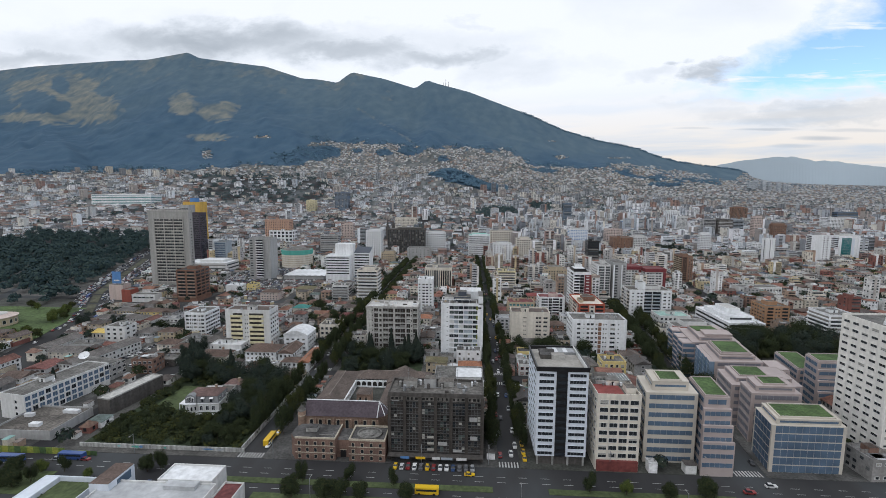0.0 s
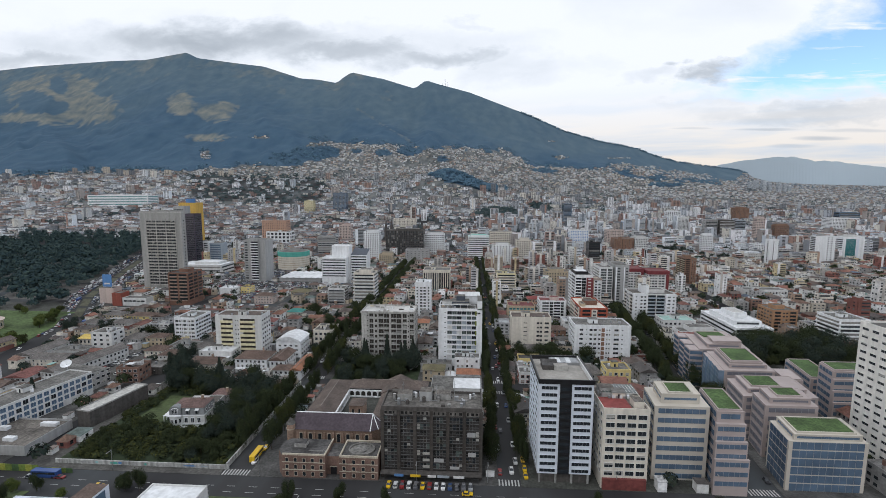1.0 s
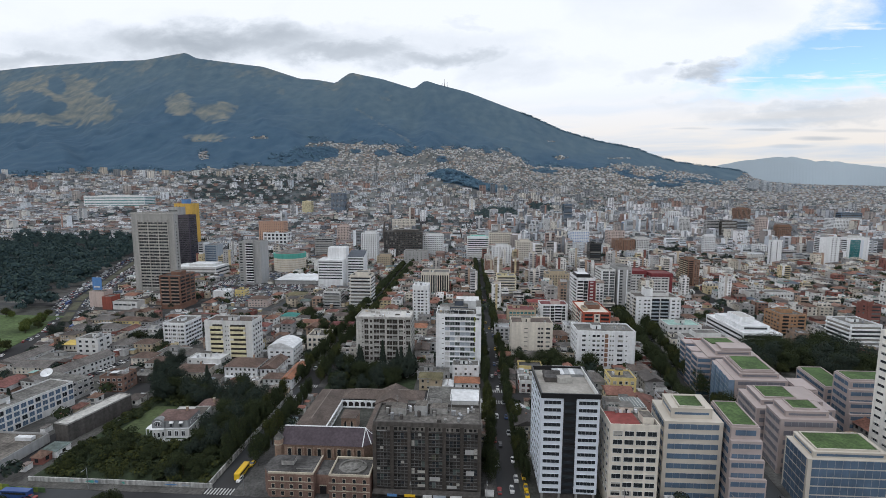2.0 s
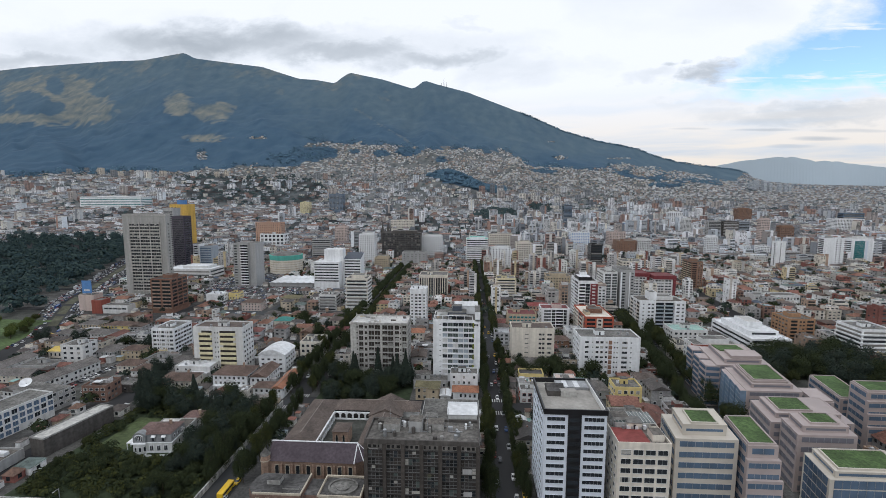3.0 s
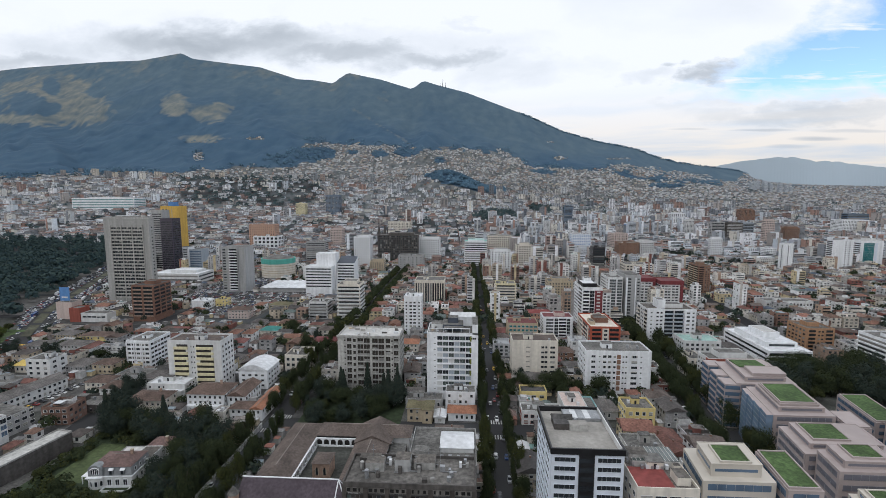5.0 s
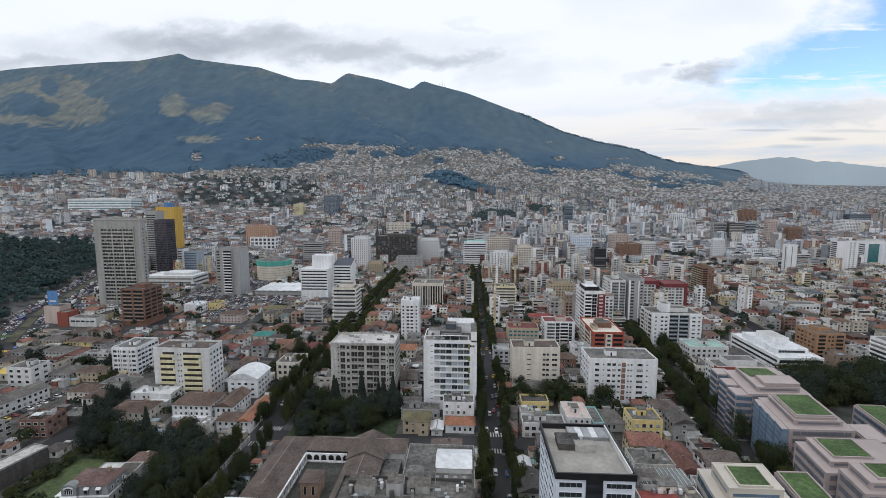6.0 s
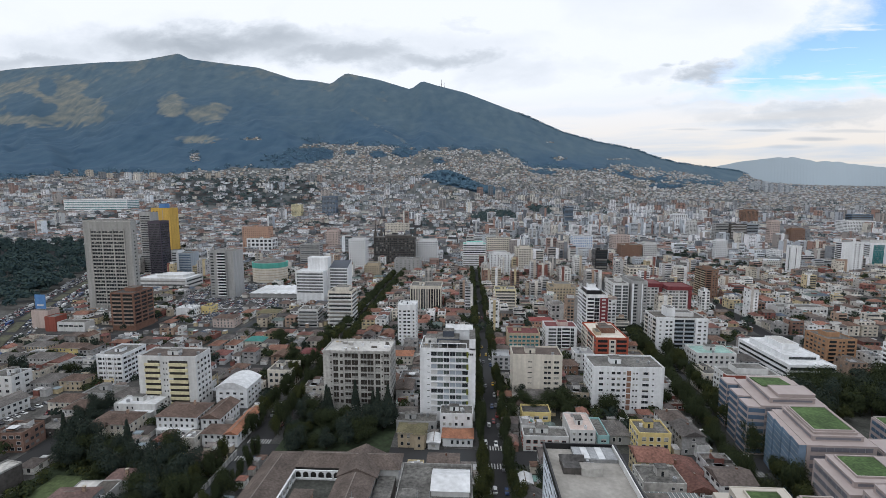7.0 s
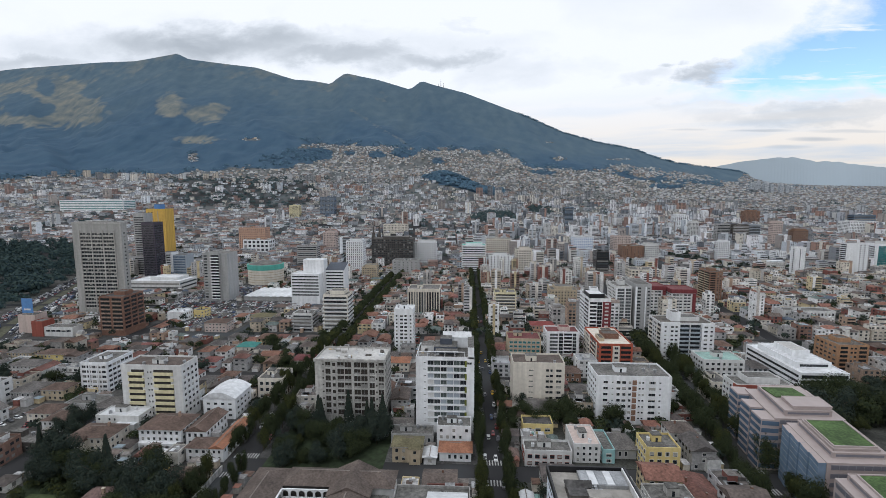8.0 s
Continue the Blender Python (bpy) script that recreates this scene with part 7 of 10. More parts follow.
facade(sl1, "l", -sla, sla, -slb, slb, 2, 39, 12, [("r", 0.55, 0.75, 0.7, "glass_dark")])
tower("office_building", "wide dark blue glass block", 1166, 1228, 1542, 24, 31, "glass_blue", 6, style="band", fh=0.6)
tower("apartment_block", "wide white stepped block", 987, 1056, 1328, 40, 35, "plaster_bright", 9, 3.8)
for rx0, rx1, ry, rw, rg, rb, rl in ((574, 603, 1172, "plaster_grey", "glass_dark", 0.55, "grey banded apartment row with dark windows"), (604.5, 640, 1164, "concrete_dark", "plaster_white", 0.28, "dark apartment row with thin white floor edges"), (641.5, 668, 1170, "plaster_cool_grey", "glass_dark", 0.6, "blue-grey apartment row with dark window bands")):
    br, bra, brb = landmark("apartment_block", rl, rx0, rx1, ry, 16, "apartment block", land(rx0, ry, False))
    volume("wall", br, -bra, bra, -brb, brb, 0, 42, rw, "roof_dark")
    facade(br, "f", -bra, bra, -brb, brb, 2, 41, 11, [("r", 0.03, 0.97, rb, rg)])
    facade(br, "l", -bra, bra, -brb, brb, 2, 41, 11, [("w", 0.1, 0.9, 2, 0.5, 0.5, "glass_dark")])

tower("apartment_tower", "pale tower with brown strips", 659, 678, 1112, 16, 54, "plaster_pinkish", 14, 3.6)
tower("apartment_tower", "cream tower with balconies", 456, 476, 940, 10, 35, "plaster_bright", 10, 3)
tower("apartment_tower", "white tower with balconies", 538, 555, 910, 18, 22, "plaster_bright", 7, 3)
tower("apartment_tower", "brown tower pair among low city houses", 700, 730, 1110, 16, 38, "plaster_brown", 9, 4)
tower("apartment_tower", "white and dark tower", 577, 615, 1398, 26, 34, "plaster_bright", 10, 5)
tower("apartment_tower", "slim grey tower among low city houses", 540, 558, 1224, 20, 38, "plaster_white", 12, 3.4)
tower("apartment_tower", "slim white tower among low city houses", 702, 717, 1496, 20, 35, "plaster_bright", 11, 3.4)
tower("apartment_tower", "brown tower blocks among low city houses", 817, 855, 1482, 30, 41, "plaster_brown", 13, 3.6)
tower("apartment_tower", "white rounded corner tower with small slit windows", 178, 204, 199, 27, 60, "plaster_warm", 17, 5.5, near=True, fw=0.62, fh=0.3, sides="fl")
re = tower("apartment_block", "white apartment block with red end wall", 147, 176, 331, 13, 22, "plaster_white", 7, 3.0, near=True, sides="l", fw=0.55)
rs = Shape("plaster_red")
rs.box(-14.6, 14.6, -6.9, -6.52, 0, 22.5)
part("end_wall", rs, re, "red painted end wall")
rs = Shape("plaster_red")
rs.box(-14.9, -14.52, -6.5, -3.8, 0, 22.5)
part("corner_strip", rs, re, "red painted corner strip")
tower("apartment_block", "yellow apartment house with flat roof", 84.5, 99, 286, 13, 11, "plaster_yellow", 3, 3.2, near=True, sides="fl", fw=0.5)
tower("shop_house", "low white house with red fronts", 32, 53, 288, 9.5, 7, "plaster_white", 2, 3.2, near=True, sides="fl", fw=0.55, trim="plaster_red")

for k, (tx, ty, th) in enumerate(((2050, 3560, 40), (2095, 3590, 58), (2140, 3640, 60), (2172, 3600, 62), (2200, 3660, 66), (2236, 3640, 50), (2272, 3700, 48), (2305, 3640, 56), (2340, 3700, 44), (2374, 3680, 50), (2420, 3700, 34))):
    tower("apartment_tower", "apartment tower on the northern ridge, haze mixed into its grey", tx, tx + 22, ty, 22, th, "plaster_haze", 14, 4.0, fw=0.35, roof="plaster_haze")


# ----- round building with green and cream bands
def round_building():
    take(-300, -253, 690, 740, 2)
    root = thing("round_building", "oval building with green top band over cream bands", "office building", -276, 716)
    s = Shape("plaster_cream", "roof_concrete")
    s.ring(0, 0, 24, 22, 0, 20, 0, 40, 1)
    part("wall", s, root)
    for k in range(5):
        s = Shape("plaster_tan")
        s.ring(0, 0, 24.15, 22.15, 3 + k * 3.4, 3.7 + k * 3.4, 0, 40)
        part("window_band", s, root)
    s = Shape("plaster_teal")
    s.ring(0, 0, 24.4, 22.4, 20, 27, 0, 40)
    part("green_band", s, root, "green upper storey")
    s = Shape("roof_concrete")
    for i in range(40):
        t0, t1 = 2 * math.pi * i / 40, 2 * math.pi * (i + 1) / 40
        s.face([(23 * math.cos(t0), 21 * math.sin(t0), 27.02), (23 * math.cos(t1), 21 * math.sin(t1), 27.02), (0, 0, 32)])
    part("roof", s, root, "shallow grey cone roof")


round_building()


def market_roof():
    take(-255, -190, 600, 660, 0)
    root = thing("market_hall", "low hall with a broad white ribbed roof", "market hall", -225, 628)
    s = Shape("plaster_grey")
    s.box(-28, 28, -24, 24, 0, 5)
    part("wall", s, root)
    for i in range(7):
        s = Shape("roof_white")
        s.hip(-29 + i * 8.3, -29 + (i + 1) * 8.3, -25, 25, 5, 1.1, 0, True, 0.0)
        part("roof", s, root)


market_roof()


def cathedral_spires():
    root = thing("church", "dark church with two pointed spires", "church", -176, 1005, land(-176, 1005, False))
    take(-190, -162, 995, 1040, 0)
    s = Shape("concrete", "concrete_dark")
    s.box(-8, 8, 0, 34, 0, 18)
    s.hip(-8, 8, 0, 34, 18, 8, 1, True)
    part("nave", s, root)
    for u in (-6, 6):
        s = Shape("concrete_dark")
        s.box(u - 3, u + 3, -4, 2, 0, 30)
        for i in range(8):
            t0, t1 = math.pi * i / 4, math.pi * (i + 1) / 4
            s.face([(u + 3 * math.cos(t0), -1 + 3 * math.sin(t0), 30), (u + 3 * math.cos(t1), -1 + 3 * math.sin(t1), 30), (u, -1, 52)])
        part("spire", s, root)


cathedral_spires()


def vault_hall():
    take(-141, -117, 322, 345, 0)
    root = thing("vaulted_hall", "white block with a curved white metal roof", "building", -128.5, 333)
    s = Shape("plaster_bright")
    s.box(-9, 9, -9, 9, 0, 12)
    part("wall", s, root)
    s = Shape("roof_white")
    n = 10
    prof = [(-9.6 + 19.2 * i / n, 12 + 3.4 * math.sin(math.pi * i / n)) for i in range(n + 1)]
    for (u0, z0), (u1, z1) in zip(prof, prof[1:]):
        s.face([(u0, -9.6, z0), (u1, -9.6, z1), (u1, 9.6, z1), (u0, 9.6, z0)])
    s.face([(u, -9.6, z) for u, z in prof])
    s.face([(u, 9.6, z) for u, z in reversed(prof)])
    part("roof", s, root)
    put_windows(root, [(0, -6 + 4 * i, -9, 2.4 + 3.2 * k, 1.8, 1.2) for i in range(4) for k in range(3)] + [(90, 9, -6 + 4 * i, 2.4 + 3.2 * k, 1.8, 1.2) for i in range(4) for k in range(3)], True)


vault_hall()
tower("apartment_block", "pale three-storey block with brick side wall", -119, -104, 350, 17, 12, "plaster_cream", 3, 3.4, near=True, sides="fr")
tower("shop_house", "low house with bright yellow front and black roof", 34, 49, 312, 9.5, 7, "plaster_yellow", 2, 4.0, near=True, sides="f", hut=False, roof="roof_dark")
tower("shop_house", "narrow house with turquoise walls and grey roof", 67.6, 73, 292, 18, 6, "plaster_aqua", 2, 4.0, near=True, sides="fl", hut=False)


def billboard():
    take(-392, -374, 468, 480, 0)
    root = thing("billboard", "tall blue rooftop billboard on a steel frame", "billboard", -383, 474)
    s = Shape("plaster_pinkish", "roof_concrete")
    s.tub(-8, 8, -5, 7, 0, 16, 0.8)
    part("base_building", s, root)
    s = Shape("plaster_blue")
    s.box(-5, 5, -3.2, -2.8, 18, 31)
    board = part("panel", s, root, "plain blue advertising panel")
    s = Shape("plaster_white")
    s.box(-3, 3, -3.3, -3.2, 20.5, 22.0)
    part("text_bar", s, board, "white bar of unreadable lettering")
    for u in (-4, 4):
        s = Shape("metal_grey")
        s.box(u - 0.15, u + 0.15, -2.8, -2.5, 16, 31)
        part("strut", s, root)
    shop = thing("shop", "low shop with red panels and white canopy", "shop", -352, 466)
    take(-372, -332, 455, 476, 0)
    s = Shape("plaster_red", "roof_concrete")
    s.tub(-18, -8, -6, 6, 0, 13, 0.6)
    part("red_block", s, shop)
    s = Shape("plaster_white", "roof_concrete")
    s.tub(-7.8, 18, -5, 6, 0, 8, 0.6)
    part("wall", s, shop)
    put_windows(shop, [(0, -4 + 4.6 * i, -5, 5.2, 3.8, 1.6) for i in range(5)], True)


billboard()


# ----- terraced complex with planted roofs
material("clad_cream", [(0.50, 0.46, 0.40)], 0.7, 0.3, 0.06, 0.05, stains=0.12)
material("clad_rose", [(0.37, 0.315, 0.30)], 0.7, 0.3, 0.06, 0.05, stains=0.12)
material("clad_grey", [(0.15, 0.15, 0.175)], 0.45, 0.3, 0.06, 0.05, stains=0.08, spec=0.5)


def terraced(label, body, tiers, wall, glass, floors, plant=None, lean=0.17, bandh=0.5, steps=0, left_glass=None):
    """Body, tiers and planting are boxes (x0, x1, y0, y1, ...) on the front line; their sides lean with the slanted street."""
    x0, x1, y0, y1, h = body
    take(x0, x1 + lean * (y1 - y0), y0, y1, 3)
    root = thing("terraced_office", label, "office building", x0, y0)

    def put(name, shape, parent, note=""):
        shape.v = [(x + lean * (y - y0) - x0, y - y0, z) for x, y, z in shape.v]
        return part(name, shape, parent, note)

    s = Shape(wall)
    s.box(x0, x1, y0, y1, 0, h)
    put("wall", s, root)
    st = h / floors
    for k in range(floors):
        z0, z1 = (k + 0.5 - bandh / 2) * st, (k + 0.5 + bandh / 2) * st
        n = max(2, int((x1 - x0 - 3) / 2.6))
        b = Shape(glass, "metal_grey")
        b.box(x0 + 1.5, x1 - 1.5, y0 - 0.12, y0 + 0.1, z0, z1)
        for i in range(1, n):
            u = x0 + 1.5 + i * (x1 - x0 - 3) / n
            b.box(u - 0.06, u + 0.06, y0 - 0.18, y0 - 0.12, z0, z1, 1)
        put("window_band", b, root)
        for sx, mt in ((x0, left_glass or glass), (x1, glass)):
            b = Shape(mt, "metal_grey")
            b.box(sx - 0.12, sx + 0.12, y0 + 1.2, y1 - 1.2, z0, z1)
            n = max(2, int((y1 - y0 - 2.4) / 2.6))
            for i in range(1, n):
                v = y0 + 1.2 + i * (y1 - y0 - 2.4) / n
                b.box(sx - 0.18, sx + 0.18, v - 0.06, v + 0.06, z0, z1, 1)
            put("window_band", b, root)
    for k in range(steps):
        f, zt = (k + 1) * 1.6, h * (0.86 - 0.2 * k)
        q = Shape(wall)
        q.box(x0 - f * 0.3, x1 + f * 0.3, y0 - f, y0 + 0.4 - (1.6 * k + 0.8 if k else 0), 0, zt)
        step = put("step", q, root)
        for jj in range(max(1, int(zt / 4))):
            zz = zt - 1.9 - jj * 4
            if zz > 1.2:
                g = Shape(glass, "metal_grey")
                g.box(x0 - f * 0.3 + 0.5, x1 + f * 0.3 - 0.5, y0 - f - 0.1, y0 - f, zz - 0.9, zz + 0.9)
                for i in range(1, 5):
                    u = x0 + i * (x1 - x0) / 5
                    g.box(u - 0.06, u + 0.06, y0 - f - 0.16, y0 - f - 0.1, zz - 0.9, zz + 0.9, 1)
                put("window_band", g, step)
    top = h
    for a0, a1, b0, b1, z0, z1 in tiers:
        a0, a1 = a0 - lean * (b0 - y0), a1 - lean * (b0 - y0)
        s = Shape(wall)
        s.box(a0, a1, b0, b1, z0, z1)
        s.rim(a0 - 0.12, a1 + 0.12, b0 - 0.12, b1 + 0.12, z1 - 0.35, z1 + 0.12, 0.4)
        tier = put("setback", s, root)
        if z1 - z0 > 1.8:
            g = Shape(glass)
            zc = (z0 + z1) / 2
            g.box(a0 + 1.2, a1 - 1.2, b0 - 0.06, b0, zc - 0.45, zc + 0.45)
            g.box(a0 - 0.06, a0, b0 + 1.2, b1 - 1.2, zc - 0.45, zc + 0.45)
            put("window_band", g, tier)
        top = z1
    if plant:
        a0, a1, b0, b1 = plant
        a0, a1 = a0 - lean * (b0 - y0), a1 - lean * (b0 - y0)
        s = Shape(wall)
        s.rim(a0 - 0.45, a1 + 0.45, b0 - 0.45, b1 + 0.45, top, top + 0.75, 0.43)
        put("parapet", s, root)
        s = Shape("green_roof")
        s.box(a0, a1, b0, b1, top, top + 0.45)
        put("planted_roof", s, root, "mown green planted roof")
    return root


terraced("cream terraced office block with planted roof", (76.5, 98.3, 194.7, 213.5, 32), ((79.9, 95.2, 197.2, 210, 32, 36.2),), "clad_cream", "glass_blue", 8, (83.3, 92.0, 198.0, 207.5), 0.13)
terraced("rose-clad stepped block with a long planted roof", (99.0, 109.3, 190.6, 212.2, 32.4), (), "clad_rose", "glass_blue", 8, (99.9, 108.4, 191.6, 211.2), 0.15, steps=3)
terraced("broad terraced block with blue glass corner and planted roof", (137.4, 163.5, 257, 287.5, 24), ((141.5, 161, 260.2, 285.5, 24, 26.2), (142.6, 159.4, 261.4, 284, 26.2, 27.2)), "clad_rose", "clad_grey", 7, (143.6, 158.4, 262.4, 282.6), 0.19)
terraced("terraced block with stepped side and planted roof", (140.5, 170, 290.5, 322, 24.3), ((146.0, 166, 293, 320, 24.3, 26.8), (150, 166.6, 294, 304.5, 26.95, 28.4)), "clad_rose", "clad_grey", 7, None, 0.17)
terraced("rose-clad terraced block with planted roof", (131.8, 166, 229.5, 251, 22), ((136, 163, 233.2, 250, 22, 24.2),), "clad_rose", "clad_grey", 6, (139.2, 152.5, 236.0, 248.5), 0.18)
terraced("square rose-clad block with planted roof", (132.5, 155, 214.4, 228.6, 24.5), ((135.5, 153, 216.4, 227.8, 24.5, 27.2),), "clad_rose", "clad_grey", 6, (139.8, 150, 218.4, 226.8), 0.18)
terraced("glass-walled block with planted roof", (127.1, 157, 190.5, 207.5, 21), ((129.5, 155.4, 191.6, 206.4, 21, 23.4),), "clad_cream", "glass_blue", 6, (131.6, 153.5, 193.0, 205.0), 0.18, bandh=0.85)
terraced("low rose-roofed office block", (165.6, 175, 252.5, 267.8, 21), ((166.0, 174.6, 252.9, 267.4, 21, 21.6),), "clad_rose", "clad_grey", 6, None, 0.19)
terraced("long low block with planted roof", (189.7, 204, 267.5, 298, 16.4), (), "clad_rose", "glass_blue", 5, (190.8, 202.9, 268.6, 296.9), 0.2)
terraced("stepped block with blue glass bands and planted roof", (187.8, 212, 250.4, 263.8, 27.4), (), "clad_rose", "glass_blue", 7, (189, 210.8, 251.6, 262.6), 0.18, steps=3)
# planting on the back half of the stepped-side block
q4 = Shape("green_roof")
q4.box(150.5, 165.0, 306.2, 317.0, 26.95, 27.35)
tagged(part("planted_bed", q4), "mown green roof bed beside a rose-clad setback", "roof garden", kind="structure")
gl = thing("glass_wing", "faceted blue glass curtain-wall wing", "office building", 138, 270)
for i in range(4):
    y0, xa = -12.6 + i * 7.2, -1.9 + i * 1.36
    gs = Shape("glass_sky", "clad_rose")
    gs.prism([(xa - 1.5, y0), (xa + 2.2, y0), (xa + 3.4, y0 + 7.1), (xa + 0.4, y0 + 7.1)], 0, 23.7, 0, 1)
    wall = part("curtain_wall", gs, gl)
    for k in range(9):
        gm = Shape("metal_grey")
        gm.prism([(xa - 1.58, y0 - 0.06), (xa - 1.5, y0 - 0.06), (xa + 0.4, y0 + 7.0), (xa + 0.32, y0 + 7.0)], 1.8 + k * 2.5, 1.95 + k * 2.5)
        part("mullion", gm, wall)
for bx, by in ((138.4, 291.6), (140.6, 303.5), (143.4, 318.0)):
    bay = thing("stair_bay", "projecting glazed bay of the terraced block", "building", bx, by, 0, -6)
    q = Shape("clad_rose", "clad_grey")
    q.box(-3.4, 4.0, -1.0, 8.0, 0, 23.6)
    part("wall", q, bay)
    for k in range(7):
        b2 = Shape("glass_blue")
        b2.box(-3.1, 3.8, -1.1, -1.0, 1.1 + k * 3.3, 3.0 + k * 3.3)
        b2.box(-3.5, -3.4, -0.8, 7.8, 1.1 + k * 3.3, 3.0 + k * 3.3)
        part("window_band", b2, bay)
take(126, 144, 244, 330, 0)


# ---------------------------------------------------------------- houses round the garden and the convent
def villa(label, x0, x1, y0, d, h, wall, roof, kind="hip", turn=0.0, floors=2, rise=2.4, sides="fr", trim="plaster_white", arches=0, porch=None, wing=None, chimney=False, bay=2.9, fw=0.42):
    """A single house: kind is hip, gable, or flat. wing: (x0, x1, depth before the front, height)."""
    cx, cy = (x0 + x1) / 2, y0 + d / 2
    take(x0, x1, y0 - (wing[2] if wing else 0), y0 + d, 0.6)
    root = thing("house", label, "house", cx, cy, 0.1, turn, "city houses")
    a, b = (x1 - x0) / 2, d / 2
    s = Shape(wall, roof)
    if kind == "flat":
        s.tub(-a, a, -b, b, 0, h, 0.6)
    else:
        s.box(-a, a, -b, b, 0, h)
    part("wall", s, root)
    if kind != "flat":
        s = Shape(roof)
        s.hip(-a, a, -b, b, h, rise, 0, kind == "gable", 0.7)
        top = part("roof", s, root)
        s = Shape("ridge_tile")
        if a >= b:
            c = 0.3 if kind == "gable" else b + 0.7
            s.box(-a - 0.7 + c, a + 0.7 - c, -0.17, 0.17, h + rise - 0.12, h + rise + 0.1)
        else:
            c = 0.3 if kind == "gable" else a + 0.7
            s.box(-0.17, 0.17, -b - 0.7 + c, b + 0.7 - c, h + rise - 0.12, h + rise + 0.1)
        part("ridge", s, top)
        s = Shape("plaster_white")
        s.box(-a - 0.62, a + 0.62, -b - 0.62, b + 0.62, h - 0.2, h - 0.02)
        part("soffit", s, top)
    else:
        roof_clutter(root, -a, a, -b, b, h, int(abs(cx * 3 + cy)), wall)
    n = max(1, round(2 * a / bay))
    skip = (wing[0] - cx, wing[1] - cx) if wing else (9e9, 9e9)
    rects = [r for r in window_rects(sides, -a, a, -b, b, 0.2, h - 0.2, floors, bay, fw, 0.46, False, 0.6, 0.08, int(cx * 3 + cy)) if not (r[0] == 0 and skip[0] < r[1] < skip[1])]
    put_windows(root, rects, True, trim=trim)
    if wing:
        wx0, wx1, wd, wh = wing[0] - cx, wing[1] - cx, wing[2], wing[3]
        s = Shape(wall)
        s.box(wx0, wx1, -b - wd, -b - 0.02, 0, wh)
        part("wing", s, root)
        s = Shape(roof)
        if kind == "flat":
            s.box(wx0 - 0.2, wx1 + 0.2, -b - wd - 0.2, -b - 0.02, wh, wh + 0.3)
        else:
            s.hip(wx0, wx1, -b - wd, -b + 1.5, wh, min(rise, (wx1 - wx0) * 0.3), 0, True, 0.5)
        part("wing_roof", s, root)
        f2 = max(1, round(wh / 3.1))
        put_windows(root, [(0, (wx0 + wx1) / 2 + u, -b - wd, (k + 0.55) * wh / f2, 1.2, 1.4) for k in range(f2) for u in ((-1.6, 1.6) if wx1 - wx0 > 6 else (0,))], True, trim=trim)
    if arches:
        s = Shape("plaster_bright")
        arch_row(s, -a * 0.9, a * 0.9, -b - 2.2, 0.0, 3.3, arches, 0.4)
        s.box(-a * 0.92, a * 0.92, -b - 2.3, -b, 3.3, 3.6)
        part("arcade", s, root, "white arcaded porch")
    if porch:
        s = Shape(porch)
        s.box(-a * 0.8, a * 0.5, -b - 3.0, -b, 2.7, 2.9)
        part("canopy", s, root)
    if chimney:
        s = Shape("brick")
        s.box(a * 0.4, a * 0.4 + 0.9, 0.6, 1.6, h + rise * 0.4, h + rise + 1.4)
        part("chimney", s, top)
    return root


material("tile_brown", [(0.125, 0.088, 0.072)], 0.95, 1.2, 0.4, stains=0.4)
material("tile_grey", [(0.135, 0.125, 0.118)], 0.95, 1.2, 0.4, stains=0.4)
material("tile_olive", [(0.15, 0.135, 0.08)], 0.95, 1.2, 0.3, stains=0.3)
material("tile_terracotta", [(0.30, 0.14, 0.085)], 0.9, 1.2, 0.3, stains=0.3)
material("roof_turquoise", [(0.05, 0.19, 0.17)], 0.8, 0.6, 0.2, stains=0.2)
material("sheet_yellow", [(0.52, 0.38, 0.09)], 0.6, 0.6, 0.2, stains=0.25)
villa("cream villa with brown hipped roof behind the garden", -183, -163, 289, 13, 7.4, "plaster_cream", "tile_brown", wing=(-182, -174, 3, 6.2), chimney=True)
villa("white flat-roofed house beside the apartment slab", -184, -161, 306.5, 10.5, 9, "plaster_white", "roof_white", "flat", floors=3, wing=(-172, -162, 2.5, 6))
villa("white villa with dark brown roofs and arcaded porch", -152, -131, 294, 16, 9.5, "plaster_bright", "tile_brown", floors=3, arches=6, rise=3.2, chimney=True)
villa("white side house with brown gable roof", -130, -120, 296, 20, 8.0, "plaster_bright", "tile_brown", "gable", rise=2.6)
villa("white two-storey row house with brown roof", -122.5, -112, 284, 9, 6.6, "plaster_bright", "tile_brown", rise=1.9)
villa("white house with terracotta roof on the street corner", -111, -105, 284, 26, 6.6, "plaster_bright", "tile_terracotta", "gable", rise=1.8)
villa("low old house with weathered brown hipped roof", -121, -110.5, 262.5, 10, 4.4, "plaster_tan", "tile_brown", rise=2.6, floors=1)
villa("low old house with weathered brown roof on the corner", -109.5, -104.5, 261, 13, 4.2, "plaster_tan", "tile_brown", rise=2.0, floors=1)
villa("low shed with flat pale roof on dark posts", -221, -198, 287.5, 12, 4.2, "concrete_dark", "roof_concrete", "flat", floors=1, trim="concrete_dark")
villa("white house with red-brown hipped roof", -228, -214, 313, 11, 6.4, "plaster_cream", "tile_brown", rise=2.6)
villa("white house with red-brown hipped roof beside the slab", -213, -201, 306, 12, 6.0, "plaster_white", "tile_brown", rise=2.3)
villa("dark hip-roofed house behind the flat roofs", -199, -187, 321, 13, 6.4, "plaster_grey", "tile_grey", rise=2.6)
villa("long flat-roofed workshop with stained roof", -220, -200.5, 327, 12, 5.0, "plaster_grey", "roof_concrete", "flat", floors=1)
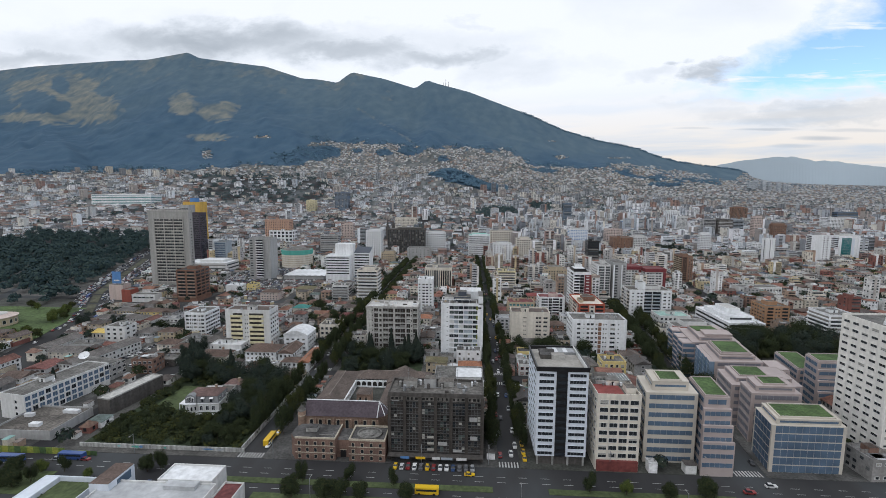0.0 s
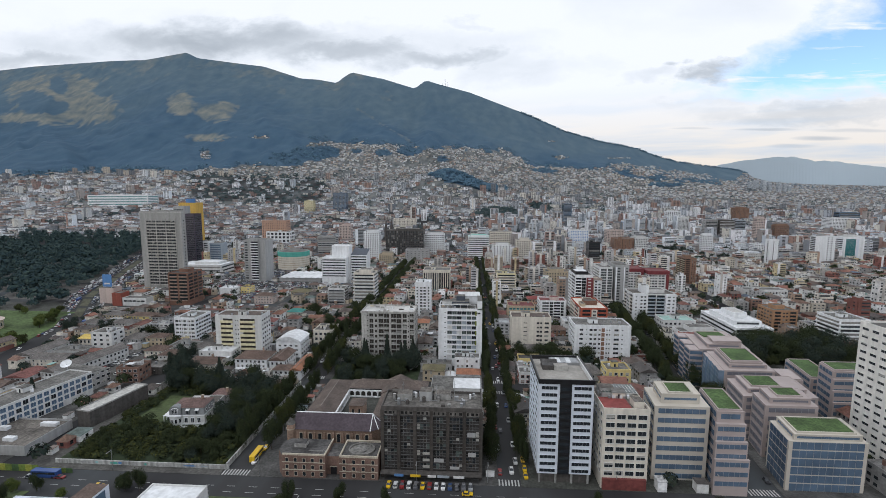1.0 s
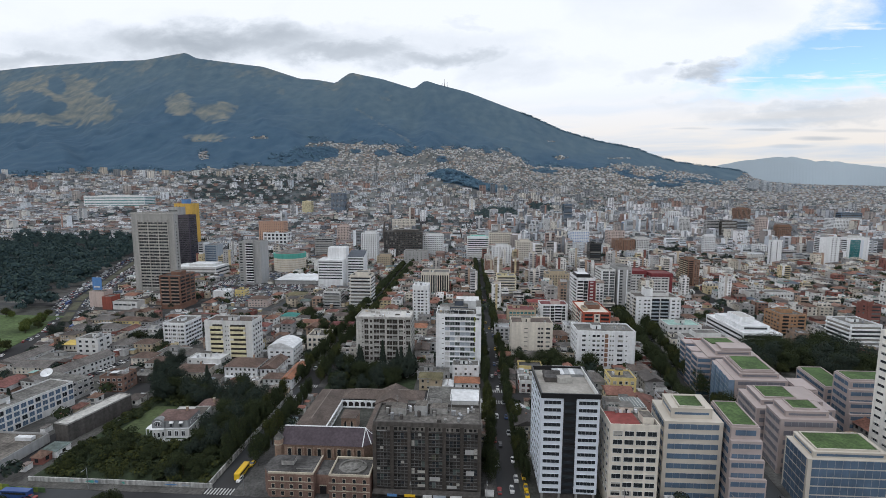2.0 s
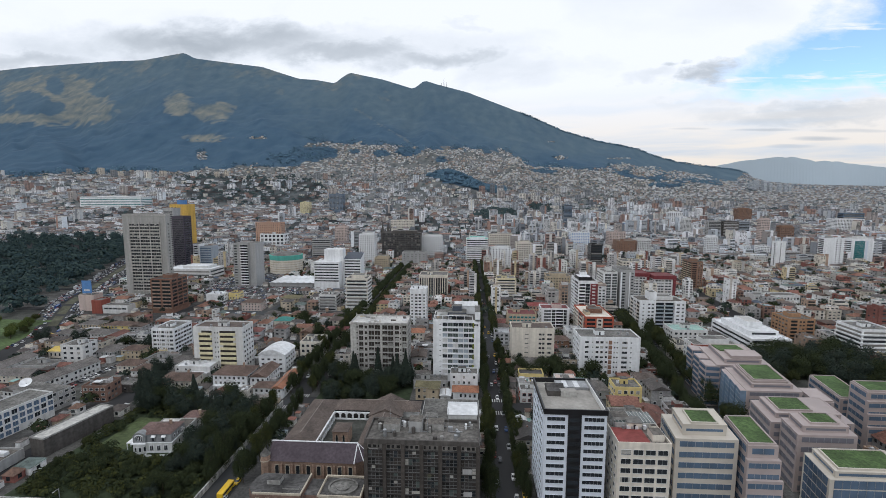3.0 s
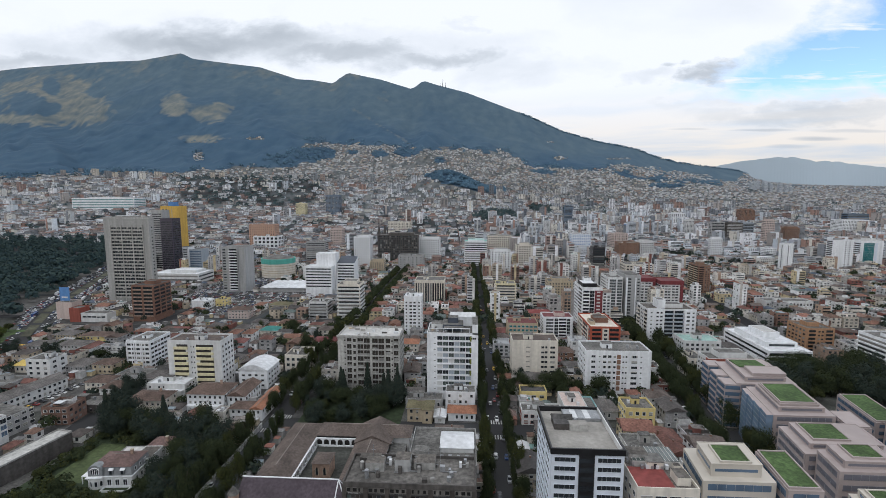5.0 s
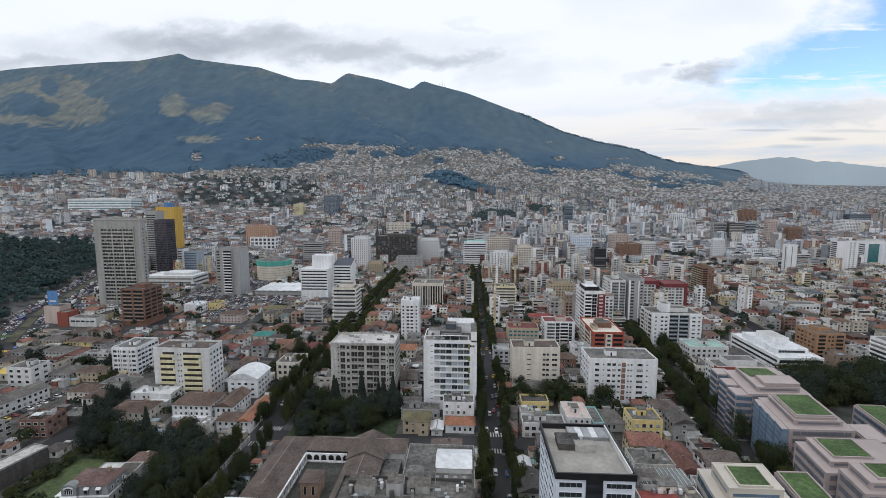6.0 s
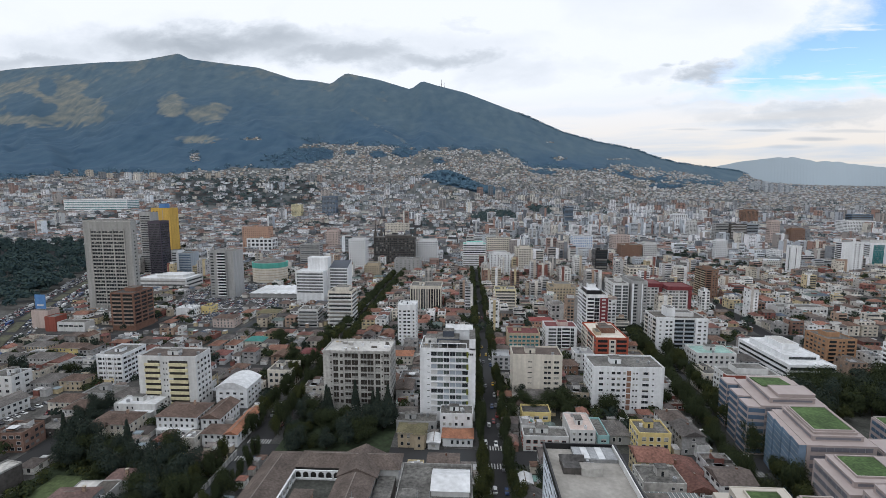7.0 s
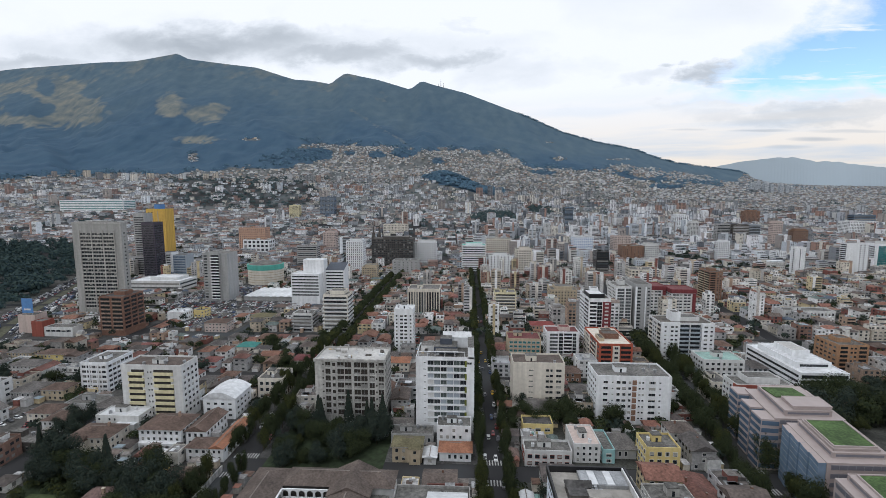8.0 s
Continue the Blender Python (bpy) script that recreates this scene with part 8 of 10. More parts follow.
villa("ochre house with brown hipped roof", -247, -233, 341, 11, 6.6, "plaster_tan", "tile_brown", rise=2.4, trim="stone_trim")
villa("grey-roofed house beside the car park", -264, -250, 338, 15, 6.2, "plaster_grey", "tile_grey", rise=2.8)
villa("long white wing with grey gable roof beside the hotel", -261, -248, 270, 50, 6.8, "plaster_white", "tile_grey", "gable", -9.5, rise=2.6, fw=0.5)
villa("blank white stair block at the end of the long wing", -279, -263, 327, 13, 14, "plaster_white", "roof_concrete", "flat", floors=4, bay=5)
villa("house with a bright yellow sheet roof", -301, -284, 340, 14, 5.0, "plaster_cream", "sheet_yellow", "gable", rise=1.6, floors=1)
villa("white house with long grey gable roof", -312, -299, 300, 30, 5.6, "plaster_white", "tile_grey", "gable", rise=2.4)
villa("low grey-roofed school wing", -296, -272, 296, 12, 5.0, "plaster_cream", "tile_grey", "gable", rise=2.2)
villa("flat-roofed low wing with stained roof", -296, -274, 312, 12, 4.6, "plaster_grey", "roof_concrete", "flat", floors=1)
villa("white house with grey-brown hipped roof near the park", -331, -314, 376, 13, 6.2, "plaster_white", "tile_grey", rise=2.4)
villa("white house with dark hipped roof near the park", -309, -288, 380, 12, 5.8, "plaster_white", "tile_grey", rise=2.2)
villa("ochre yellow house with brown roof", -308, -284, 400, 12, 6.6, "plaster_yellow", "tile_brown", rise=2.2)
villa("ochre house with low roof near the avenue", -334, -316, 404, 12, 6.0, "plaster_tan", "tile_grey", rise=2.0)
villa("house with a turquoise hipped roof among trees", -169, -155, 422, 11, 7.0, "plaster_cream", "roof_turquoise", rise=2.6)
villa("pale pink house with brown hipped roof", -228, -208, 480, 13, 8.6, "plaster_pinkish", "tile_brown", rise=2.4, floors=3)
villa("tan house with olive tiled roof and stone gable", -28, -14.5, 288, 9, 7.8, "plaster_tan", "tile_olive", rise=2.0, wing=(-20, -15, 1.6, 7.6), trim="stone_trim")
villa("white cottage with orange tiled roof", -6.5, 8, 290, 9, 4.6, "plaster_bright", "tile_terracotta", rise=2.2, floors=1)
villa("white three-storey house with arched roof terrace", -8.5, 8, 302, 10, 10.4, "plaster_bright", "roof_concrete", "flat", floors=3, arches=0)
villa("low long house with grey flat roof behind the convent", -31, -10.5, 303, 9, 5.2, "plaster_grey", "roof_concrete", "flat", floors=1)
villa("low grey shed beside the white tower", -34, -22, 315, 8, 4.0, "concrete_pale", "tile_grey", "gable", rise=1.2, floors=1)
villa("white shed with metal roof", -13.5, -8.0, 287, 8, 3.6, "plaster_white", "roof_white", "gable", rise=0.9, floors=1)
villa("house with terracotta roof behind the concrete frame", -52, -34, 396, 12, 6.6, "plaster_cream", "tile_terracotta", rise=2.2)
villa("cream house with maroon roof", -116, -98, 396, 13, 6.8, "plaster_cream", "roof_maroon", rise=2.2)
villa("dark-roofed house across the avenue trees", 38, 55, 329, 13, 7.2, "plaster_tan", "tile_grey", rise=2.6)
villa("red-roofed house beside the tan block", 62, 82, 488, 14, 8.0, "plaster_salmon", "roof_red", rise=2.0)
villa("white house with salmon flat roof and brick porch", 54.5, 66.5, 292, 18, 8.6, "plaster_white", "plaster_pinkish", "flat", floors=3, sides="f")
villa("dark hip-roofed low house behind the turquoise one", 74.5, 84, 296, 14, 5.0, "plaster_grey", "tile_grey", rise=2.2, floors=1)
villa("rough grey concrete house with flat roof", 72, 88, 247, 12, 12, "concrete_pale", "roof_concrete", "flat", floors=4, sides="fl", wing=(74, 82, 3, 8))
villa("dark red brick house with dark roof", 68, 80, 355, 11, 6.4, "plaster_brown", "tile_grey", rise=2.0)
villa("dark red brick house with brown roof", 66, 80, 384, 12, 6.4, "plaster_brown", "tile_brown", rise=2.2)
villa("cream stepped house with stained terrace", 148, 158, 356, 16, 13, "plaster_cream", "roof_concrete", "flat", floors=4, sides="fl")
villa("white tent-like shed with pale roof", 26.8, 33, 250, 6, 3.0, "plaster_white", "roof_white", "gable", rise=1.2, floors=1)
villa("white shed roof beside the bare lot", 26.8, 32, 259, 6, 3.0, "plaster_white", "roof_white", "gable", rise=1.2, floors=1)
villa("white-topped hall with yellow side building", -285, -268, 514, 14, 8.5, "plaster_bright", "roof_white", "flat", floors=2, sides="r")
villa("yellow house beside the white hall", -267, -256, 528, 12, 7.0, "plaster_yellow", "roof_concrete", "flat", floors=2)
villa("ochre house with olive roof by the market hall", -196, -176, 500, 14, 9.0, "plaster_tan", "tile_olive", rise=2.4, floors=3)
take(-264, -224, 488, 546, 0)
mast = thing("radio_mast", "thin lattice radio mast on the mountain ridge", "mast", -247, 4492, land(-247, 4492) - 6)
for mu, mh, mw in ((0, 72, 2.2), (26, 44, 1.8), (-22, 38, 1.6)):
    ms = Shape("concrete_dark")
    ms.box(mu - mw, mu + mw, -mw, mw, 0, mh * 0.5)
    ms.box(mu - mw * 0.6, mu + mw * 0.6, -mw * 0.6, mw * 0.6, mh * 0.5, mh)
    part("mast_pole", ms, mast)
yb = thing("yellow_canopy", "flat yellow canopy at the garden's back gate", "canopy", -127, 273, 0.1)
ys = Shape("sheet_yellow")
ys.box(-6.5, 6.5, -1.3, 1.3, 3.0, 3.3)
part("sheet", ys, yb)
for yu in (-6, 0, 6):
    ys = Shape("metal_grey")
    ys.box(yu - 0.1, yu + 0.1, -0.1, 0.1, 0, 3.0)
    part("post", ys, yb)
take(-247, -222, 275, 336, 0)      # car park between the long wing and the low houses


# ---------------------------------------------------------------- city blocks
GARDEN = (-180.0, -103.5, 191.0, 276.0)     # walled garden of the mansion
GROVE = (-86.0, -31.5, 277.0, 321.0)        # trees behind the convent


def in_park(x, y):
    return 436 < y < 1010 and -1000 < x < park_avenue(y) - 17


def on_lawn(x, y):
    return 330 < y < 438 and x < park_avenue(y) - 13


def pavements():
    ys = [(FRONT_Y[1], 276)] + [(a + h, b - k) for (a, h), (b, k) in zip(CROSS, CROSS[1:])]
    out = []
    for y0, y1 in ys:
        l0, l1 = street_lines(y0), street_lines(y1)
        for (a0, ha), (b0, hb), (a1, _), (b1, _) in zip(l0, l0[1:], l1, l1[1:]):
            pts = [(a0 + ha, y0), (b0 - hb, y0), (b1 - hb, y1), (a1 + ha, y1)]
            if pts[1][0] - pts[0][0] < 8:
                continue
            s = Shape("pavement")
            s.prism(pts, 0.0, 0.15)
            tagged(part("pavement", s), "raised concrete block of pavements and yards", "pavement", kind="structure")
            out.append((a0 + ha, b0 - hb, a1 + ha, b1 - hb, y0, y1))
    for a, b, y0, y1 in ((-190, -103, 276.5, 288), (-284, -203, 276.5, 288)):
        s = Shape("pavement")
        s.box(a, b, y0 - 0.4, y1 - 0.05, 0.0, 0.15)
        tagged(part("pavement", s), "raised yard between house rows", "pavement", kind="structure")
        out.append((a, b, a, b, 273, 292))
    return out


BLOCKS = pavements()


def house_proto(i):
    """A small city house: walls, roof, rooftop room and windows."""
    rnd = random.Random(100 + i)
    w, d = rnd.uniform(9.5, 14), rnd.uniform(10, 15)
    floors = rnd.choice((1, 2, 2, 2, 3, 3, 4)) if i % 2 else rnd.choice((1, 2, 2, 2, 3))
    pitched = i % 3 != 0
    h = floors * 2.9 + 0.3
    a, b = w / 2, d / 2
    root = tagged(new("house"), "plastered city house with pitched tile roof" if pitched else "flat-roofed plastered city house with rooftop room", "house", "city houses")
    s = Shape("house_wall", "house_roof")
    if pitched:
        s.box(-a, a, -b, b, 0, h)
    else:
        s.tub(-a, a, -b, b, 0, h, rnd.uniform(0.4, 1.0))
    part("wall", s, root)
    q = Shape("house_wall", "house_roof")
    if pitched:
        q.box(a * 0.1, a + rnd.uniform(0.5, 1.5), -b - rnd.uniform(1, 3), b * rnd.uniform(0.3, 0.6), 0, h - 2.9 if floors > 1 else h - 0.5, 0, 1)
        part("annex", q, root)
    else:
        u, v = rnd.uniform(-a * 0.4, a * 0.4), rnd.uniform(0, b * 0.5)
        q.box(u - 1.9, u + 1.9, v - 2.2, v + 2.2, h, h + 2.4, 0, 1)
        part("rooftop_room", q, root)
    rects = window_rects("frl", -a, a, -b, b, 0.2, h, floors, 3.2, rnd.uniform(0.4, 0.6), rnd.uniform(0.38, 0.5), False, 0.5, 0.2, i)
    put_windows(root, [r for r in rects if r[0] == 0], True)
    put_windows(root, [r for r in rects if r[0] != 0], False)
    if pitched:
        r = Shape("house_tile")
        r.hip(-a, a, -b, b, h, rnd.uniform(1.6, 2.8), 0, rnd.random() < 0.35, 0.6)
        part("roof", r, root)
        c = Shape("brick_brown", "ridge_tile")
        u = rnd.uniform(-a * 0.5, a * 0.5)
        c.box(u - 0.35, u + 0.35, 0.5, 1.2, h + 0.6, h + 3.0, 0, 1)
        part("chimney", c, root)
    else:
        p = Shape("metal_grey", "house_roof", "house_tile", "roof_white")
        for k in range(rnd.randint(2, 4)):
            u, v, e, f = rnd.uniform(-a * 0.6, a * 0.5), rnd.uniform(-b * 0.7, -b * 0.1), rnd.uniform(1.0, 2.4), rnd.uniform(0.8, 2.0)
            z = h + rnd.choice((0.12, 0.12, 2.2))
            p.box(max(-a + 0.4, u - e), min(a - 0.4, u + e), max(-b + 0.4, v - f), v + f, z, z + 0.12, rnd.randrange(4))
        p.box(-a + 0.4, a - 0.4, -0.2, 0.0, h, h + 1.5, 1)
        part("roof_patchwork", p, root)
        for k in range(rnd.randint(1, 2)):
            r = Shape(rnd.choice(("roof_white", "metal_grey", "house_roof")))
            u, v = rnd.uniform(-a + 1.2, a - 1.2), -b * rnd.uniform(0.3, 0.8)
            r.ring(u, v, 0.6, 0.6, h, h + rnd.uniform(0.9, 1.5), n=8)
            part("water_tank", r, root)
    return root


PROTOS = [house_proto(i) for i in range(14)]
NEAR_END = 366.0      # houses up to here stand as things of their own


def joined_house(s, rnd, x, y, g, w, d, floors, detail=True):
    """A house added to a joined sheet. Slots: wall, flat roof, tile, glass, pale sheet metal."""
    h = floors * 2.9 + 0.3
    x0, x1, y0, y1 = x - w / 2, x + w / 2, y - d / 2, y + d / 2
    top_y = y0
    if rnd.random() < ((0.68 if x < -100 else 0.62) if floors < 4 else 0.04):
        rise = rnd.uniform(1.4, 2.6)
        s.box(x0, x1, y0, y1, g - 3, g + h, 0)
        s.hip(x0, x1, y0, y1, g + h, rise, 2, rnd.random() < 0.4, 0.5)
        if detail and rnd.random() < 0.4:
            # a lower wing before or beside the house
            e = rnd.uniform(0.25, 0.45) * w
            u0 = x0 if rnd.random() < 0.5 else x1 - e
            s.box(u0, u0 + e, y0 - 2.6, y0 - 0.05, g - 1, g + 2.9, 0)
            s.hip(u0, u0 + e, y0 - 2.6, y0 + 0.8, g + 2.9, 0.9, 2, True, 0.3)
    else:
        lip = rnd.uniform(0.3, 1.0)
        deck = 4 if rnd.random() < 0.16 else 1
        if 2 <= floors < 6 and rnd.random() < 0.5:
            # the top storey stands back behind a terrace
            top_y = y0 + d * rnd.uniform(0.25, 0.5)
            s.tub(x0, x1, y0, y1, g - 3, g + h - 2.9, lip, 0.25, 0, rnd.choice((1, 1, 2)))
            s.tub(x0 + 0.26, x1 - 0.26 - w * rnd.choice((0, 0, 0.2)), top_y, y1 - 0.26, g + h - 2.9, g + h, 0.3, 0.25, 0, deck)
        else:
            s.tub(x0, x1, y0, y1, g - 3, g + h, lip, 0.25, 0, deck)
        yc = (top_y + y1) / 2
        dd = y1 - top_y
        if rnd.random() < 0.6:
            u, v = x + rnd.uniform(-0.2, 0.2) * w, yc + rnd.uniform(-0.1, 0.2) * dd
            e = rnd.uniform(1.4, 2.4)
            s.box(u - e, u + e, v - 1.5, v + 1.5, g + h, g + h + 2.5, 0, 1)
        for _ in range(rnd.randint(0, 2)):
            # lean-to sheets and patched roofing
            u, v = x + rnd.uniform(-0.22, 0.22) * w, yc + rnd.uniform(-0.25, 0.15) * dd
            e, f, z = w * rnd.uniform(0.1, 0.22), dd * rnd.uniform(0.1, 0.2), g + h + rnd.choice((0.25, 0.25, 2.1))
            s.box(u - e, u + e, v - f, v + f, z, z + 0.13, rnd.choice((4, 4, 1, 2)))
        for _ in range(rnd.randint(1, 3) if detail else 0):
            u, v = x + rnd.uniform(-0.35, 0.35) * w, yc + rnd.uniform(-0.35, 0.35) * dd
            s.box(u - 0.6, u + 0.6, v - 0.6, v + 0.6, g + h, g + h + 1.3, 4)
    if floors >= 6:
        # stair tower and roof house of a block of flats
        u = x + rnd.choice((-0.3, 0.0, 0.3)) * w
        s.box(u - w * 0.13, u + w * 0.13, y0 - 0.5, y0 + 3, g, g + h + rnd.uniform(1.2, 3.4), 0, 1)
        s.box(x - w * 0.3, x + w * 0.25, y - d * 0.1, y + d * 0.35, g + h, g + h + 2.7, 0, 1)
    bay = 3.0
    n = max(1, int((w - 1) / bay))
    band = floors >= 4 and rnd.random() < 0.5
    fw, fh = rnd.uniform(0.45, 0.75), rnd.uniform(1.2, 1.8)
    for k in range(floors):
        z = g + 0.95 + k * 2.9
        if band:
            s.pane(x0 + 0.6, x1 - 0.6, (top_y if k == floors - 1 else y0) - 0.08, z, z + fh, 3)
        else:
            for q in range(n):
                if rnd.random() < 0.85:
                    u = x0 + 0.5 + (q + 0.5) * (w - 1) / n
                    s.pane(u - bay * fw / 2, u + bay * fw / 2, (top_y if k == floors - 1 else y0) - 0.08, z, z + fh, 3)
        if detail:
            sx = x1 if x < 10 else x0
            m = max(1, int((d - 1) / 3.6))
            for q in range(m):
                if rnd.random() < 0.6:
                    v = y0 + 0.5 + (q + 0.5) * (d - 1) / m
                    s.box(sx - 0.1, sx + 0.1, v - 0.8, v + 0.8, z, z + fh, 3)


YARDS = []     # trees in the yards between houses
ROW_HOUSES = []


def row_house(rnd, x, y, w, d, floors):
    """A house of the nearer rows as a thing of its own: walls with flat roof, tiled or sheet roof, windows."""
    src = Shape("house_wall", "house_roof", "house_tile", "glass_mixed", "metal_grey")
    joined_house(src, rnd, 0.0 if x < 10 else 11.0, 0.0, 0.0, w, d, floors)
    shift = 0.0 if x < 10 else 11.0
    pieces = {}
    for f, m in zip(src.f, src.m):
        key = "house" if m < 2 else "roof" if m in (2, 4) else "glazing"
        if key not in pieces:
            pieces[key] = Shape(*src.mats)
        pieces[key].face([(src.v[i][0] - shift, src.v[i][1], max(src.v[i][2], -0.1)) for i in f], m)
    pitched = src.m.count(2) >= 4
    root = part("house", pieces["house"], None, m=pose(x, y, 0.15))
    tagged(root, "plastered row house with weathered tile roof" if pitched else "flat-roofed plastered house with patched roof terrace", "house", "city houses")
    for key in ("roof", "glazing"):
        if key in pieces:
            part(key, pieces[key], root, kind="stuff" if key == "glazing" else "")
    ROW_HOUSES.append(root)


def lots():
    """Lots of the street blocks: near ones as things, the rest joined."""
    rnd = random.Random(11)
    used, near, joined = set(), 0, 0
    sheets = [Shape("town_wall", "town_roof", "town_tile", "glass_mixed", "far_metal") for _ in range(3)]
    for xa0, xb0, xa1, xb1, y0, y1 in BLOCKS:
        y = y0 + 7.5
        while y < y1 - 5:
            f = (y - y0) / (y1 - y0)
            x, xe = xa0 + (xa1 - xa0) * f + 6.5, xb0 + (xb1 - xb0) * f - 6.0
            while x < xe:
                px, py = x + rnd.uniform(-0.6, 0.6), y + rnd.uniform(-1, 1)
                step = rnd.uniform(12.3, 14.5) if py < NEAR_END else rnd.uniform(9.5, 13.5)
                vis = abs(px + 0.06 * py) < 1.04 * (py + 10)
                ok = vis and not on_lawn(px, py) and free(px - 5.0, px + 5.0, py - 6.0, py + 6.0) and not in_park(px, py)
                if GARDEN[0] - 6 < px < GARDEN[1] + 4 and py < GARDEN[3] + 6 or GROVE[0] - 6 < px < GROVE[1] + 4 and GROVE[2] - 6 < py < GROVE[3]:
                    ok = False
                if ok and rnd.random() < 0.95:
                    if py < NEAR_END:
                        k = rnd.randrange(len(PROTOS))
                        m = pose(px, py, 0.15, 0, 0, rnd.uniform(-4, 4))
                        if k in used:
                            copy_thing(PROTOS[k], m)
                        else:
                            used.add(k)
                            PROTOS[k].matrix_basis = m
                        near += 1
                    else:
                        fl = rnd.choice((1, 1, 2, 2, 2, 3, 3) if px < 20 else (1, 1, 1, 2, 2, 2, 2, 3, 3, 4))
                        if rnd.random() < ((0.0 if py < 640 else 0.04) if px < 0 else 0.13 if px < 0.42 * py else 0.035) and py > 420:
                            fl = rnd.randint(6, 10)
                        if py < 470 and len(ROW_HOUSES) < 240 and -0.95 * py < px < 0.85 * py:
                            row_house(rnd, px, py, rnd.uniform(7.5, 13.0), rnd.uniform(8, 14), fl)
                        else:
                            joined_house(sheets[min(2, int((py - NEAR_END) / 160))], rnd, px, py, 0.15, rnd.uniform(7.5, 13.0), rnd.uniform(8, 14), fl)
                        if rnd.random() < (0.95 if px < -100 else 0.6):
                            YARDS.append((px + rnd.uniform(-6, 6), py - rnd.uniform(6.0, 8)))
                        joined += 1
                    take(px - 5.2, px + 5.2, py - 6, py + 6, 0)
                x += step
            y += 15.0 if y < NEAR_END else 13.6
    # infill: sheds and small houses in the gaps
    for xa0, xb0, xa1, xb1, y0, y1 in BLOCKS:
        y = y0 + 4.5
        while y < y1 - 3:
            f = (y - y0) / (y1 - y0)
            x, xe = xa0 + (xa1 - xa0) * f + 4.5, xb0 + (xb1 - xb0) * f - 4.5
            while x < xe:
                px, py = x + rnd.uniform(-0.8, 0.8), y + rnd.uniform(-0.8, 0.8)
                w, d = rnd.uniform(4.5, 8), rnd.uniform(4.5, 8)
                ok = abs(px + 0.06 * py) < 1.04 * (py + 10) and not in_park(px, py) and not on_lawn(px, py) and free(px - w / 2, px + w / 2, py - d / 2, py + d / 2)
                if GARDEN[0] - 3 < px < GARDEN[1] + 3 and py < GARDEN[3] + 3 or GROVE[0] - 3 < px < GROVE[1] + 3 and GROVE[2] - 3 < py < GROVE[3] + 2:
                    ok = False
                if ok and rnd.random() < 0.8:
                    if rnd.random() < 0.22:
                        YARDS.append((px, py))
                    else:
                        joined_house(sheets[0 if py < 520 else 1 if py < 680 else 2], rnd, px, py, 0.15, w, d, rnd.choice((1, 1, 1, 2, 2)))
                    take(px - w / 2, px + w / 2, py - d / 2, py + d / 2, 0)
                x += rnd.uniform(6, 9)
            y += 6.5
    for xa0, xb0, xa1, xb1, y0, y1 in BLOCKS:
        y = y0 + 2.5
        while y < min(y1 - 2, 600):
            f = (y - y0) / (y1 - y0)
            x, xe = xa0 + (xa1 - xa0) * f + 3, xb0 + (xb1 - xb0) * f - 3
            while x < xe:
                w, d = rnd.uniform(2.4, 4.6), rnd.uniform(2.4, 4.6)
                px, py = x, y + rnd.uniform(-0.5, 0.5)
                ok = abs(px + 0.06 * py) < 1.04 * (py + 10) and not in_park(px, py) and not on_lawn(px, py) and free(px - w / 2, px + w / 2, py - d / 2, py + d / 2)
                if GARDEN[0] - 3 < px < GARDEN[1] + 3 and py < GARDEN[3] + 3 or GROVE[0] - 3 < px < GROVE[1] + 3 and GROVE[2] - 3 < py < GROVE[3] + 2:
                    ok = False
                if ok and rnd.random() < 0.7:
                    if rnd.random() < 0.3:
                        YARDS.append((px, py))
                    else:
                        h = rnd.uniform(2.2, 4.5)
                        sheets[0].box(px - w / 2, px + w / 2, py - d / 2, py + d / 2, 0.1, h, 0)
                        sheets[0].box(px - w / 2 - 0.2, px + w / 2 + 0.2, py - d / 2 - 0.2, py + d / 2 + 0.2, h, h + 0.18, rnd.choice((1, 1, 2, 4)))
                    take(px - w / 2, px + w / 2, py - d / 2, py + d / 2, 0)
                x += rnd.uniform(3.5, 6)
            y += 4.4
    for k, p in enumerate(PROTOS):
        if k not in used:
            for o in (*p.children_recursive, p):
                bpy.data.objects.remove(o)
    for s in sheets:
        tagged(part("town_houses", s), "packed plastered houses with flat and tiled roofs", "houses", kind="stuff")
    return near, joined


take(176, 274, 300, 360, 0)
for ya in range(430, 860, 10):
    take(park_avenue(ya) - 20, park_avenue(ya) + 25, ya, ya + 10, 0)
take(-366, -226, 439, 455, 0)
take(-335, -190, 545, 600, 0)
take(-330, -262, 600, 690, 0)
HOUSES = lots()


